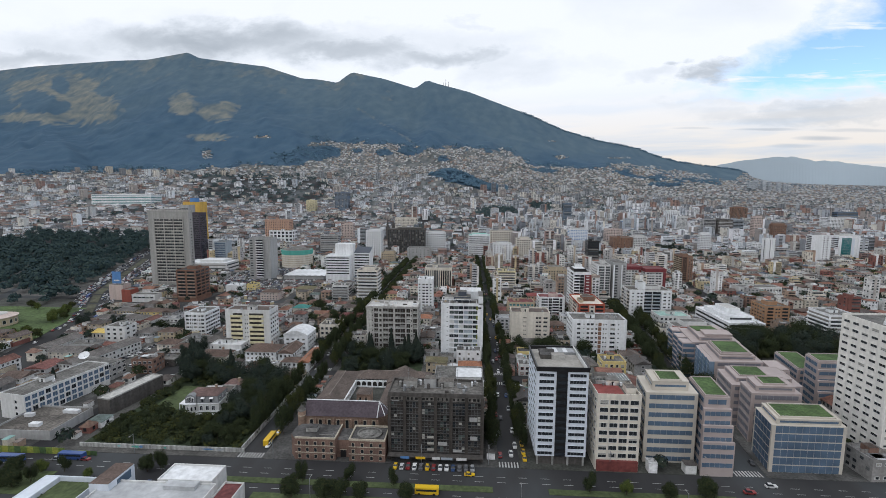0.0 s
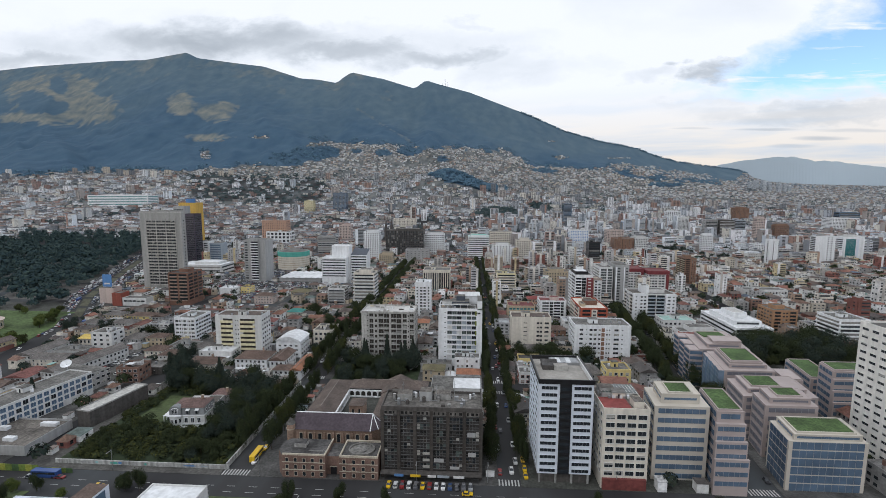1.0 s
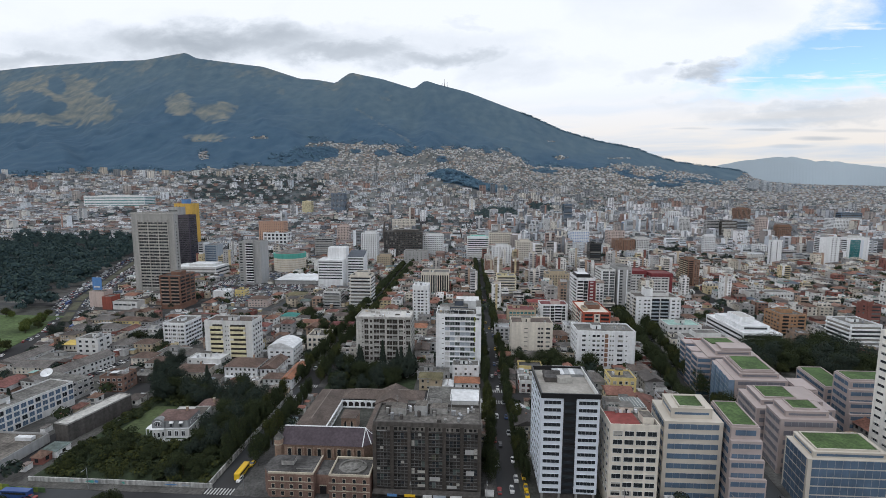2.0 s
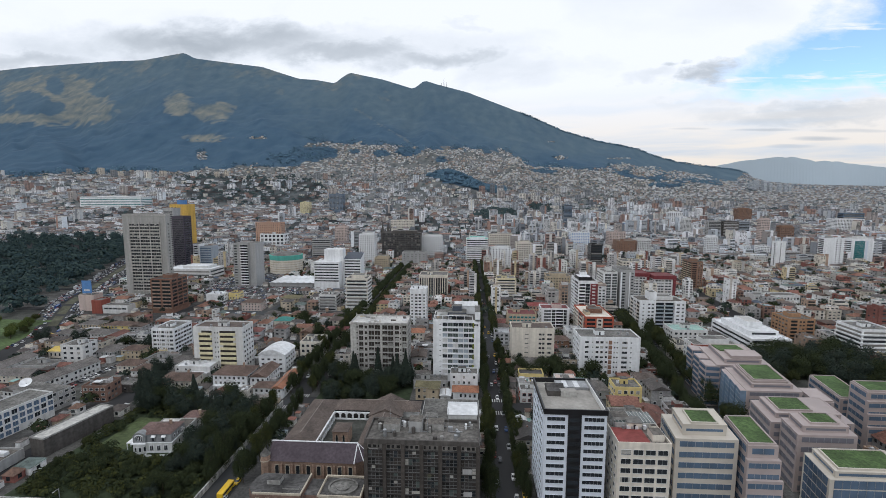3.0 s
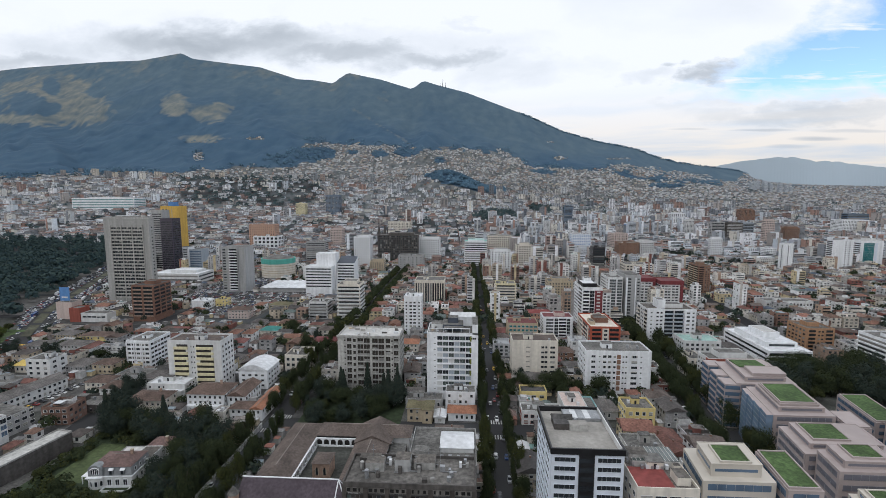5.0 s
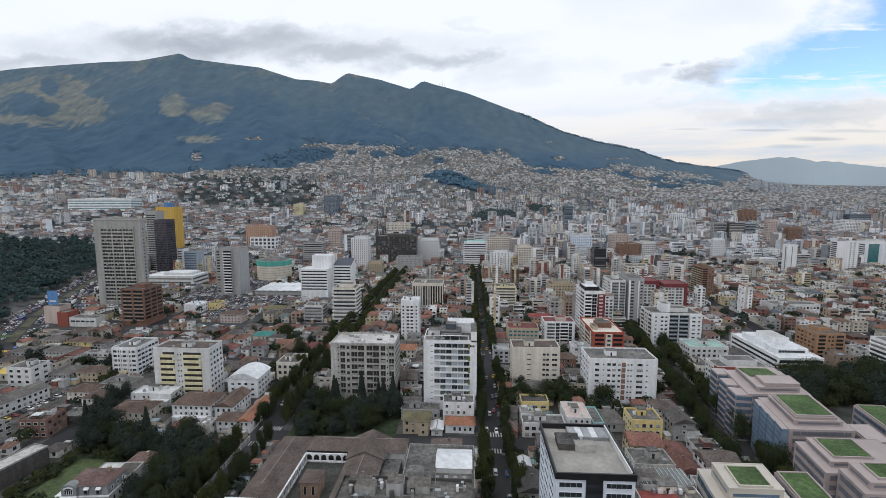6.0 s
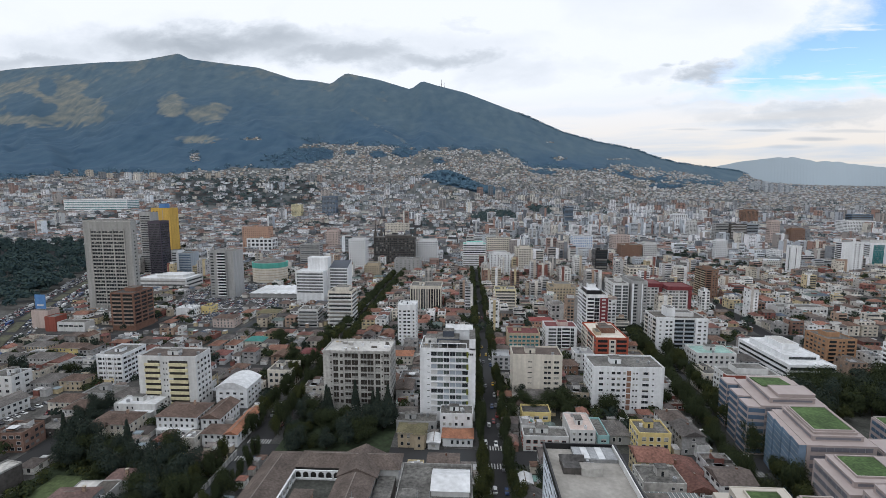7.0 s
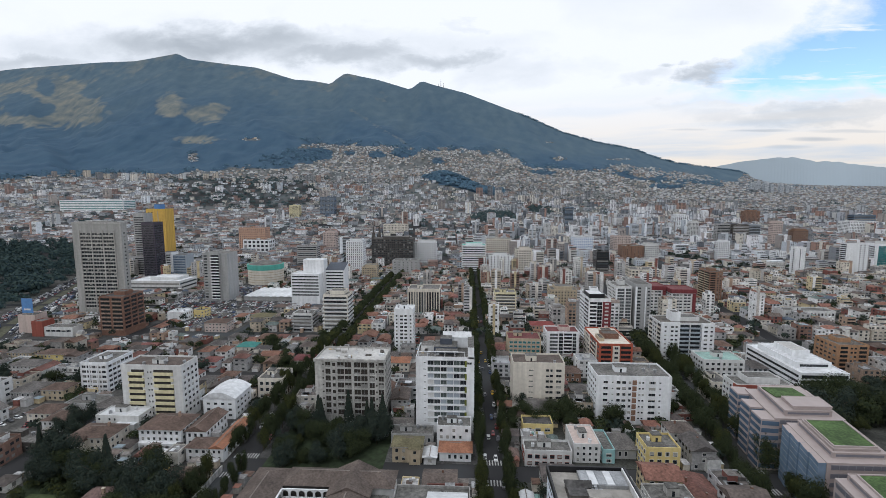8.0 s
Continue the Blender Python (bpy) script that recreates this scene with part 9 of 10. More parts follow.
def far_city():
    """The sea of distant houses: too many to count, in a few sheets."""
    rnd = random.Random(23)
    sheets = [Shape("far_wall_haze" if k < 2 else "slope_wall_haze", "far_roof" if k < 2 else "slope_roof_haze", "far_tile", "far_glass_haze" if k else "glass_mixed", "far_metal") for k in range(6)]
    count = 0
    y = 866.0
    while y < 4480:
        c = 14.0 if y < 2000 else 15.0
        x = -1.08 * y
        while x < 1.02 * y:
            a = x / y
            w, d = (rnd.uniform(8, 15), rnd.uniform(8, 12)) if rnd.random() < 0.75 else (rnd.uniform(15, 30), rnd.uniform(9, 14))
            if y > 1900:
                w, d = rnd.uniform(6, 13), rnd.uniform(7, 12)
            x += w / 2 + rnd.uniform(1.5, 6) * (1.0 if a < 0.15 or y < 2000 else 2.2)
            px, py = x, y + rnd.uniform(-5, 5)
            x += w / 2
            if y > 4100 and a < 0.55:
                continue
            if in_park(px, py) or not free(px - 6, px + 6, py - 6, py + 6):
                continue
            wooded, grassy = zones(px, py) if py > 1200 else (0, 0)
            if py > 2300 and a < -0.4 and rnd.random() < 0.5:
                continue
            patch = noise.noise((px * 0.006, py * 0.005, 21))
            if wooded > 0.4 or grassy > 0.5 or rnd.random() < 0.06 + max(0.0, patch) * (1.2 if py > 1150 else 0.5) or in_copse(px, py):
                continue
            if in_green(px, py) and rnd.random() < 0.62:
                continue
            if abs((px * 0.011 + 0.002 * py) % 1.0 - 0.5) < 0.045 or abs((py * 0.0085 + 0.0006 * px) % 1.0 - 0.5) < 0.05:
                continue
            tall = noise.noise((px * 0.0035, py * 0.0035, 9)) * 0.5 + 0.5
            fl = rnd.choice((1, 1, 2, 2, 2, 3, 3)) if a < 0.1 or tall < 0.4 else rnd.choice((1, 2, 2, 3, 3, 4, 5))
            chance = 0.012 + (0.9 * max(0.0, tall - 0.42) if a > 0.0 and py < 1900 else 0.0)
            if py < 2200 and rnd.random() < chance:
                fl, w, d = rnd.randint(6, 12), rnd.uniform(13, 24), rnd.uniform(11, 16)
            g = land(px, py, py > 1750)
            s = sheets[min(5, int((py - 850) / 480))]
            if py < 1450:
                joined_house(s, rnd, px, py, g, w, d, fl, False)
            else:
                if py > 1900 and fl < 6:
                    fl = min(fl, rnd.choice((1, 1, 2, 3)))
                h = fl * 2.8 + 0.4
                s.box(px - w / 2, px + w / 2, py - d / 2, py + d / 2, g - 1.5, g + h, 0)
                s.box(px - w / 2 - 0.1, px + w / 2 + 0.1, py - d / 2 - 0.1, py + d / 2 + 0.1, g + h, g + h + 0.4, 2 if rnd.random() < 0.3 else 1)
                if py < 2300:
                    for k in range(fl):
                        z = g + 0.9 + k * 2.8
                        e = rnd.uniform(0.12, 0.2)
                        s.pane(px - w * 0.42, px - w * (0.42 - 2 * e), py - d / 2 - 0.1, z, z + 1.4, 3)
                        s.pane(px + w * (0.42 - 2 * e), px + w * 0.42, py - d / 2 - 0.1, z, z + 1.4, 3)
            count += 1
        y += c * (1.0 if y < 2000 else 1.12)
    for s in sheets:
        if s.v:
            tagged(part("distant_houses", s), "packed low city houses paled with haze, stretching to the mountain foot", "houses", kind="stuff")
    return count


FAR = far_city()


# ---------------------------------------------------------------- trees
def crown_shape(seed, r, h, z0, n, leaf, mat, lobes=7):
    """Leaf clumps on the skins of several lobes, with gaps between."""
    rnd = random.Random(seed)
    s = Shape(mat)
    centres = [(rnd.uniform(-0.55, 0.55) * r, rnd.uniform(-0.55, 0.55) * r, z0 + h * rnd.uniform(0.2, 0.8), r * rnd.uniform(0.3, 0.58)) for _ in range(lobes + 3)]
    for _ in range(n):
        cx, cy, cz, cr = rnd.choice(centres)
        v = Vector((rnd.gauss(0, 1), rnd.gauss(0, 1), rnd.gauss(0, 0.8) + 0.25)).normalized()
        p = Vector((cx, cy, cz)) + v * cr * rnd.uniform(0.55, 1.2)
        t = v.cross(Vector((rnd.uniform(-1, 1), rnd.uniform(-1, 1), rnd.uniform(-1, 1)))).normalized()
        q = (v.cross(t) + v * rnd.uniform(-0.6, 0.6)).normalized()
        e = leaf * rnd.uniform(0.6, 1.3)
        s.face([tuple(p + t * e), tuple(p + q * e), tuple(p - t * e * 0.6 - q * e * 0.8)])
    return s


def trunk_shape(seed, r, h, spread):
    rnd = random.Random(seed)
    s = Shape("bark")

    def limb(a, b, r0, r1):
        d = (b - a).normalized()
        t = d.orthogonal().normalized()
        q = d.cross(t)
        k = len(s.v)
        for c, rr in ((a, r0), (b, r1)):
            for i in range(6):
                ang = math.pi * i / 3
                s.v.append(tuple(c + (t * math.cos(ang) + q * math.sin(ang)) * rr))
        for i in range(6):
            j = (i + 1) % 6
            s.f.append((k + i, k + j, k + 6 + j, k + 6 + i))
            s.m.append(0)

    top = Vector((rnd.uniform(-0.3, 0.3), rnd.uniform(-0.3, 0.3), h * 0.6))
    limb(Vector((0, 0, -0.2)), top, r, r * 0.6)
    for i in range(5):
        ang = 2 * math.pi * i / 5 + rnd.uniform(-0.3, 0.3)
        st = Vector((0, 0, -0.2)).lerp(top, rnd.uniform(0.6, 1.0))
        limb(st, st + Vector((math.cos(ang) * spread, math.sin(ang) * spread, h * rnd.uniform(0.2, 0.4))), r * 0.45, r * 0.12)
    return s


def tree_proto(seed, name, label, r, h, mat, n, leaf, conifer=False):
    root = tagged(new(name), label, "tree")
    part("trunk", trunk_shape(seed, 0.22 if not conifer else 0.3, h, r * 0.6), root)
    if conifer:
        s = Shape(mat)
        rnd = random.Random(seed)
        for _ in range(n):
            z = rnd.random() ** 0.8
            rr = r * (1 - z) * rnd.uniform(0.6, 1.1) + 0.3
            ang = rnd.uniform(0, 2 * math.pi)
            p = Vector((rr * math.cos(ang), rr * math.sin(ang), 1.5 + z * (h - 1.5)))
            t = Vector((-math.sin(ang), math.cos(ang), rnd.uniform(-0.3, 0.3)))
            q = Vector((math.cos(ang), math.sin(ang), -0.8 + rnd.uniform(-0.4, 0.4))).normalized()
            e = leaf * rnd.uniform(0.6, 1.3)
            s.face([tuple(p + t * e), tuple(p + q * e), tuple(p - t * e), tuple(p - q * e)])
        part("crown", s, root)
    else:
        part("crown", crown_shape(seed, r, h - 2.0, 1.6, n, leaf, mat), root)
    return root


STREET_TREES = [tree_proto(40 + i, "street_tree", "dark green street tree with dense rounded crown", 5.2 + 0.4 * (i % 3), 9.5 + 0.8 * (i % 2), "leaf_dark" if i != 3 else "leaf_olive", 5200, 0.28) for i in range(5)]
GARDEN_TREES = [tree_proto(60 + i, "garden_tree", "dense dark garden tree", 5.0 + 0.9 * i, 8.5 + 1.6 * i, ("leaf_dark", "leaf_olive", "leaf_blue", "leaf_dark")[i], 5600, 0.31) for i in range(4)]
CYPRESS = tree_proto(80, "cypress", "tall dark conifer beside the garden", 3.4, 21, "leaf_blue", 2600, 0.42, True)
BRIGHT = tree_proto(81, "young_tree", "small bright green tree on the avenue median", 3.4, 6.5, "leaf_bright", 2600, 0.27)
PLACED = set()


def plant(proto, x, y, rnd, z=0.15, low=0.8, high=1.2, slim=1.0):
    k = rnd.uniform(low, high)
    m = pose(x, y, z, 0, 0, rnd.uniform(0, 360)) @ Matrix.Diagonal((k * slim, k * slim, k * rnd.uniform(0.9, 1.1), 1))
    if proto.name not in PLACED:
        PLACED.add(proto.name)
        proto.matrix_basis = m
        return proto
    return copy_thing(proto, m)


LATER = []     # trees further down the streets, joined


def planting():
    rnd = random.Random(77)
    # tree-lined streets
    for line, half, y0, y1, step, size, slim in ((lambda y: 18.0, 6.1, 200, 800, 7.0, 1.1, 0.66), (lambda y: -97.0, 6.6, 205, 760, 7.2, 1.2, 0.74), (street_c, 8.0, 236, 480, 6.8, 1.25, 1.0)):
        for side in (-1, 1):
            y = y0 + rnd.uniform(0, 4)
            while y < y1:
                if not any(abs(y - c) < h - 1 for c, h in CROSS):
                    spot = line(y) + side * half + rnd.uniform(-0.7, 0.7)
                    if y < 430:
                        plant(rnd.choice(STREET_TREES), spot, y, rnd, low=0.8 * size, high=1.15 * size, slim=slim * rnd.uniform(0.85, 1.15))
                    else:
                        LATER.append((spot, y, size, slim))
                y += step * rnd.uniform(0.85, 1.15)
    # garden of the mansion: a thick belt round lawn and villa
    k = 0
    while k < 108:
        x, y = rnd.uniform(GARDEN[0] + 3, GARDEN[1] - 2), rnd.uniform(GARDEN[2] + 3, GARDEN[3] - 2)
        if -160 < x < -127 and 217 < y < 256 or -175 < x < -157 and 222 < y < 260 or x > -123 and y > 256:
            continue
        before = -176 < x < -124 and y < 230
        small = y < 216
        plant(rnd.choice(GARDEN_TREES[:2] if before else GARDEN_TREES), x, y, rnd, low=0.42 if before else 0.5 if small else 0.65 if y < 236 else 0.8, high=0.62 if before else 0.8 if small else 1.1 if y < 236 else 1.2)
        k += 1
    for _ in range(40):
        plant(rnd.choice(GARDEN_TREES), rnd.uniform(GROVE[0] + 2, GROVE[1] - 4), rnd.uniform(GROVE[2] + 4, GROVE[3] - 4), rnd, low=0.6, high=1.0)
    for x, y in ((-150, 272), (-146, 268), (-181, 279), (-177, 276), (-184, 276), (-233, 235), (-72, 319), (-70, 317), (-56, 319), (-46, 318), (-43, 316), (-38, 319)):
        plant(CYPRESS, x, y, rnd, low=0.8, high=1.0)
    for x, y in ((-180, 274), (-174, 275)):
        plant(GARDEN_TREES[2], x, y, rnd, low=1.1, high=1.3)
    # avenue median
    for x, y, kind in ((-178, 170, 0), (-155, 167, 0), (-188, 168, 1), (-169, 171, 2), (-181, 160, 1), (-192, 160, 1), (-186, 162, 1), (-196, 166, 1), (-176, 163, 2), (-134.5, 173.5, 1), (-129, 174, 2), (-67, 171, 2), (-56, 162, 1), (-49, 162.5, 1), (-41, 162.5, 1), (-24, 163, 1), (-68, 161.5, 1), (-48, 171.5, 2), (-30, 171, 2), (48, 171, 2), (62, 171, 0), (78, 171, 1), (92, 171, 1)):
        plant((BRIGHT, GARDEN_TREES[0], STREET_TREES[0])[kind], x, y, rnd, low=0.7, high=1.0)
    for x, y in ((-378, 386), (-374, 394), (-381, 400), (-386, 408), (-372, 380), (-392, 416), (-383, 392), (-430, 424), (-440, 428), (-398, 428), (-366, 350), (-358, 342), (-364, 336), (-352, 330), (-372, 344), (-345, 338)):
        plant(rnd.choice((BRIGHT, BRIGHT, GARDEN_TREES[1])), x, y, rnd, low=1.2, high=1.8)
    # behind the terraced offices
    for _ in range(48):
        x, y = rnd.uniform(180, 272), rnd.uniform(304, 356)
        if y > 318 or x < 186:
            plant(rnd.choice(GARDEN_TREES), x, y, rnd, low=1.15, high=1.7)
    # gardens among the houses
    for x, y in ((-62, 335), (38, 325), (50, 328), (60, 322), (70, 330), (30, 330), (28, 318), (-200, 305), (-120, 420), (-112, 428), (-150, 445), (-175, 452), (-130, 452), (240, 340), (252, 352), (128, 470), (118, 340), (300, 470), (-250, 395), (-310, 400), (-280, 408), (-274, 402), (-330, 366), (-338, 372), (31, 326), (34, 334), (58, 326), (62, 332), (70, 334), (76, 336), (82, 324), (74, 348), (60, 340), (66, 344), (88, 318), (36, 346), (38, 262), (36, 254), (-183, 416), (-176, 424), (-188, 424), (-146, 434), (-140, 428), (-152, 440), (-120, 394), (-112, 402), (-204, 300), (-196, 312), (-190, 300), (-240, 362), (-258, 362), (-222, 344), (-300, 366), (160, 480), (220, 470), (62, 470)):
        plant(rnd.choice(GARDEN_TREES), x, y, rnd, low=0.7, high=1.1)


planting()


def woods():
    """Park wood and scattered far trees: joined clumps."""
    rnd = random.Random(31)
    sheet = {"leaf_blue": Shape("leaf_blue"), "leaf_dark": Shape("leaf_dark"), "leaf_far_haze": Shape("leaf_far_haze"), "leaf_slope_haze": Shape("leaf_slope_haze"), "leaf_park_haze": Shape("leaf_park_haze"), "leaf_olive": Shape("leaf_olive")}

    def clump(x, y, z, r, h, n, mat, leaf=0.3):
        s = sheet[mat]
        for _ in range(n):
            v = Vector((rnd.gauss(0, 1), rnd.gauss(0, 1), abs(rnd.gauss(0, 0.9)))).normalized()
            p = Vector((x, y, z + h * 0.45)) + Vector((v.x * r, v.y * r, v.z * h * 0.55)) * rnd.uniform(0.6, 1.05)
            t = v.cross(Vector((rnd.uniform(-1, 1), rnd.uniform(-1, 1), 0.3))).normalized()
            q = (v.cross(t) + v * rnd.uniform(-0.5, 0.5)).normalized()
            e = r * rnd.uniform(0.7, 1.35) * leaf
            s.face([tuple(p + t * e), tuple(p + q * e), tuple(p - t * e), tuple(p - q * e)])

    for _ in range(2000):
        x, y = rnd.uniform(-1000, -380), rnd.uniform(438, 1000)
        if in_park(x - 4, y) and in_park(x + 3, y) and x > -1.15 * y and free(x - 4, x + 4, y - 4, y + 4):
            if y < 520 and rnd.random() < 0.5:
                continue
            big_tree = rnd.random() ** 2
            clump(x, y, land(x, y), 4.5 + 5.5 * big_tree, (9 + 15 * big_tree) * (1.15 if y > 700 else 0.9), 170, "leaf_park_haze", 0.16)
    for _ in range(7500):
        y = rnd.uniform(480, 3100)
        x = rnd.uniform(-1.05 * y, 1.0 * y)
        a = x / y
        f, _m = zones(x, y) if y > 1200 else (0, 0)
        green = in_green(x, y)
        dark = in_copse(x, y)
        if not free(x - 4, x + 4, y - 4, y + 4) or in_park(x, y):
            continue
        if f > 0.3:
            continue
        if green or dark or rnd.random() < 0.25 + max(0.0, noise.noise((x * 0.006, y * 0.005, 21))) * 2:
            clump(x, y, land(x, y), rnd.uniform(3.5, 7), rnd.uniform(6, 12), 26 if y < 1300 else 14, "leaf_far_haze" if y > 1000 else "leaf_blue")
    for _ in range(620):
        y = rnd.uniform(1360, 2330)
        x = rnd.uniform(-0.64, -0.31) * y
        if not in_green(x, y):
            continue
        clump(x, y, land(x, y), rnd.uniform(4, 8), rnd.uniform(6, 12), 22, "leaf_far_haze")
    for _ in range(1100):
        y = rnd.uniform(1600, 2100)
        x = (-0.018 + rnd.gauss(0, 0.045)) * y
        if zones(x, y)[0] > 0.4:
            clump(x, y, land(x, y), rnd.uniform(6, 10), rnd.uniform(10, 16), 26, "leaf_slope_haze")
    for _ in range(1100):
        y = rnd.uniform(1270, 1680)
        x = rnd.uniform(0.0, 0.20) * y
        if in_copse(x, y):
            clump(x, y, land(x, y), rnd.uniform(4, 8), rnd.uniform(7, 15), 30, "leaf_far_haze")
    # ragged edge of the mountain forest, groves on the slope, and trees along the northern skyline
    for _ in range(16000):
        y = rnd.uniform(1780, 3700)
        x = rnd.uniform(-1.05, 0.60) * y
        f = zones(x, y)[0]
        grove = f > 0.3 and oval(x / y, (land(x, y) - 119) / y, GROVES) > -0.3
        if 0.3 < f < 0.95 or grove:
            clump(x, y, land(x, y), rnd.uniform(7, 12), rnd.uniform(9, 18), 14, "leaf_slope_haze")
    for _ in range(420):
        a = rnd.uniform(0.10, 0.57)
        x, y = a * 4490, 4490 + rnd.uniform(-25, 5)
        clump(x, y, land(x, y) - 3, rnd.uniform(6, 13), rnd.uniform(8, 20), 16, "leaf_slope_haze")
    for x, y in YARDS:
        clump(x, y, 0.5, rnd.uniform(2.2, 4.8), rnd.uniform(4, 9.5), 130, rnd.choice(("leaf_blue", "leaf_dark")), 0.16)
    for _ in range(520):
        x, y = rnd.uniform(GARDEN[0] + 1, GARDEN[1] - 1), rnd.uniform(GARDEN[2] + 2, GARDEN[3] - 1)
        if not (-157 < x < -129 and 221 < y < 255 or -172 < x < -157 and 228 < y < 258):
            clump(x, y, 0.1, rnd.uniform(1.6, 3.4), rnd.uniform(2, 5), 110, rnd.choice(("leaf_dark", "leaf_olive")), 0.15)
    for x, y, k, slim in LATER:
        clump(x, y, 1.5, rnd.uniform(4.6, 5.8) * k * slim, rnd.uniform(8, 10) * k, 420, rnd.choice(("leaf_dark", "leaf_dark", "leaf_olive")), 0.12)
        clump(x, y, 3.0, rnd.uniform(3.0, 4.0) * k * slim, rnd.uniform(6, 7) * k, 120, "leaf_dark", 0.2)
    for nm, s in sheet.items():
        tagged(part("woodland", s), "dark park wood and scattered trees, the far ones tinted with haze", "trees", kind="stuff")


woods()

# strip between the lanes of the broad avenue, and the road before the brick tower
ms = Shape("verge_dry")
for k in range(9):
    ya, yb = 416 + 40 * k, 448 + 40 * k
    ms.prism([(park_avenue(ya) - 4.5, ya), (park_avenue(ya) + 4.5, ya), (park_avenue(yb) + 4.5, yb), (park_avenue(yb) - 4.5, yb)], 0.02, 0.2)
tagged(part("median", ms), "worn grass strip between the lanes of the broad avenue", "median", kind="structure")
cr = Shape("asphalt")
cr.box(-366, -226, 441, 454, 0.16, 0.19)
tagged(part("road", cr), "dark asphalt cross road before the brick tower", "road", kind="structure")
# ground covers of the gardens
for nm, mt, (gx0, gx1, gy0, gy1), z, lab in (("garden_ground", "undergrowth", GARDEN, 0.16, "shaded garden soil under trees"), ("lawn", "lawn", (-172, -157, 228, 258), 0.18, "green garden lawn"), ("grove_ground", "undergrowth", GROVE, 0.16, "grass between young trees"), ("lawn", "lawn_bright", (-560, -385, 334, 434), 0.17, "bright park lawn beside the broad avenue")):
    q = Shape(mt)
    q.box(gx0, gx1, gy0, gy1, 0.05, z)
    tagged(part(nm, q), lab, "lawn", kind="structure")
lw = Shape("lawn_bright")
for la, lb in ((334, 360), (360, 386), (386, 410), (410, 434)):
    if park_avenue(lb) - 14 > -384:
        lw.prism([(-384.9, la), (park_avenue(la) - 14, la), (park_avenue(lb) - 14, lb), (-384.9, lb)], 0.05, 0.23)
tagged(part("lawn", lw), "bright park lawn narrowing along the avenue", "lawn", kind="structure")


def round_hall():
    take(-436, -398, 352, 392, 0)
    root = thing("round_hall", "round pale hall with a shallow ringed roof on the park lawn", "hall", -417, 371, 0.15)
    s = Shape("plaster_tan", "roof_pale_deck")
    s.ring(0, 0, 15, 15, 0, 7.5, 0, 36, 1)
    part("wall", s, root)
    for r0, r1, z0, z1, nm in ((16.2, 9.0, 7.6, 9.6, "roof"), (9.0, 0.3, 9.9, 12.0, "dome")):
        t = Shape("plaster_pinkish" if nm == "roof" else "roof_pale_deck")
        for i in range(36):
            a0, a1 = 2 * math.pi * i / 36, 2 * math.pi * (i + 1) / 36
            t.face([(r0 * math.cos(a0), r0 * math.sin(a0), z0), (r0 * math.cos(a1), r0 * math.sin(a1), z0), (r1 * math.cos(a1), r1 * math.sin(a1), z1), (r1 * math.cos(a0), r1 * math.sin(a0), z1)])
        part(nm, t, root)
    for i in range(18):
        a0 = 2 * math.pi * i / 18
        part("window", window_mesh(2.2, 3.0), root, m=pose(15 * math.cos(a0), 15 * math.sin(a0), 3.6, 0, 0, math.degrees(a0) + 90))


round_hall()
gw = Shape("whitewash")
gw.box(-179, -101, 190.0, 190.5, 0.1, 2.0)
gw.box(-102.5, -102, 190.5, 278, 0.1, 2.6)
for k, (mu, mw, mz, mm) in enumerate(((-152, 3.4, 1.5, "plaster_teal"), (-149.5, 1.6, 1.7, "plaster_blue"), (-143, 2.2, 1.1, "plaster_grey"), (-138, 1.2, 1.5, "plaster_teal"), (-118, 5.0, 0.9, "plaster_blue"), (-112, 3.2, 1.0, "plaster_cool_grey"), (-166, 2.6, 1.2, "plaster_grey"), (-160, 1.5, 1.4, "plaster_aqua"))):
    mp = Shape(mm)
    n = 9
    mp.face([(mu + mw / 2 * math.cos(2 * math.pi * i / n) * (0.8 + 0.3 * ((i * 7 + k) % 3)), 189.97, 1.05 + mz / 2 * 0.8 * math.sin(2 * math.pi * i / n) * (0.7 + 0.2 * ((i * 5 + k) % 3))) for i in range(n)])
    tagged(part("mural_patch", mp), "faded painted patch on the garden wall", "mural", kind="structure")
tagged(part("wall_garden", gw), "whitewashed garden wall along the avenue", "wall", kind="structure")


# ---------------------------------------------------------------- front avenue
material("fence_green", [(0.16, 0.22, 0.05)], 0.6, 1, 0.3, stains=0.3)
material("fence_lime", [(0.30, 0.32, 0.06)], 0.6, 1, 0.3, stains=0.3)
material("fence_dark", [(0.07, 0.12, 0.05)], 0.6, 1, 0.3, stains=0.3)


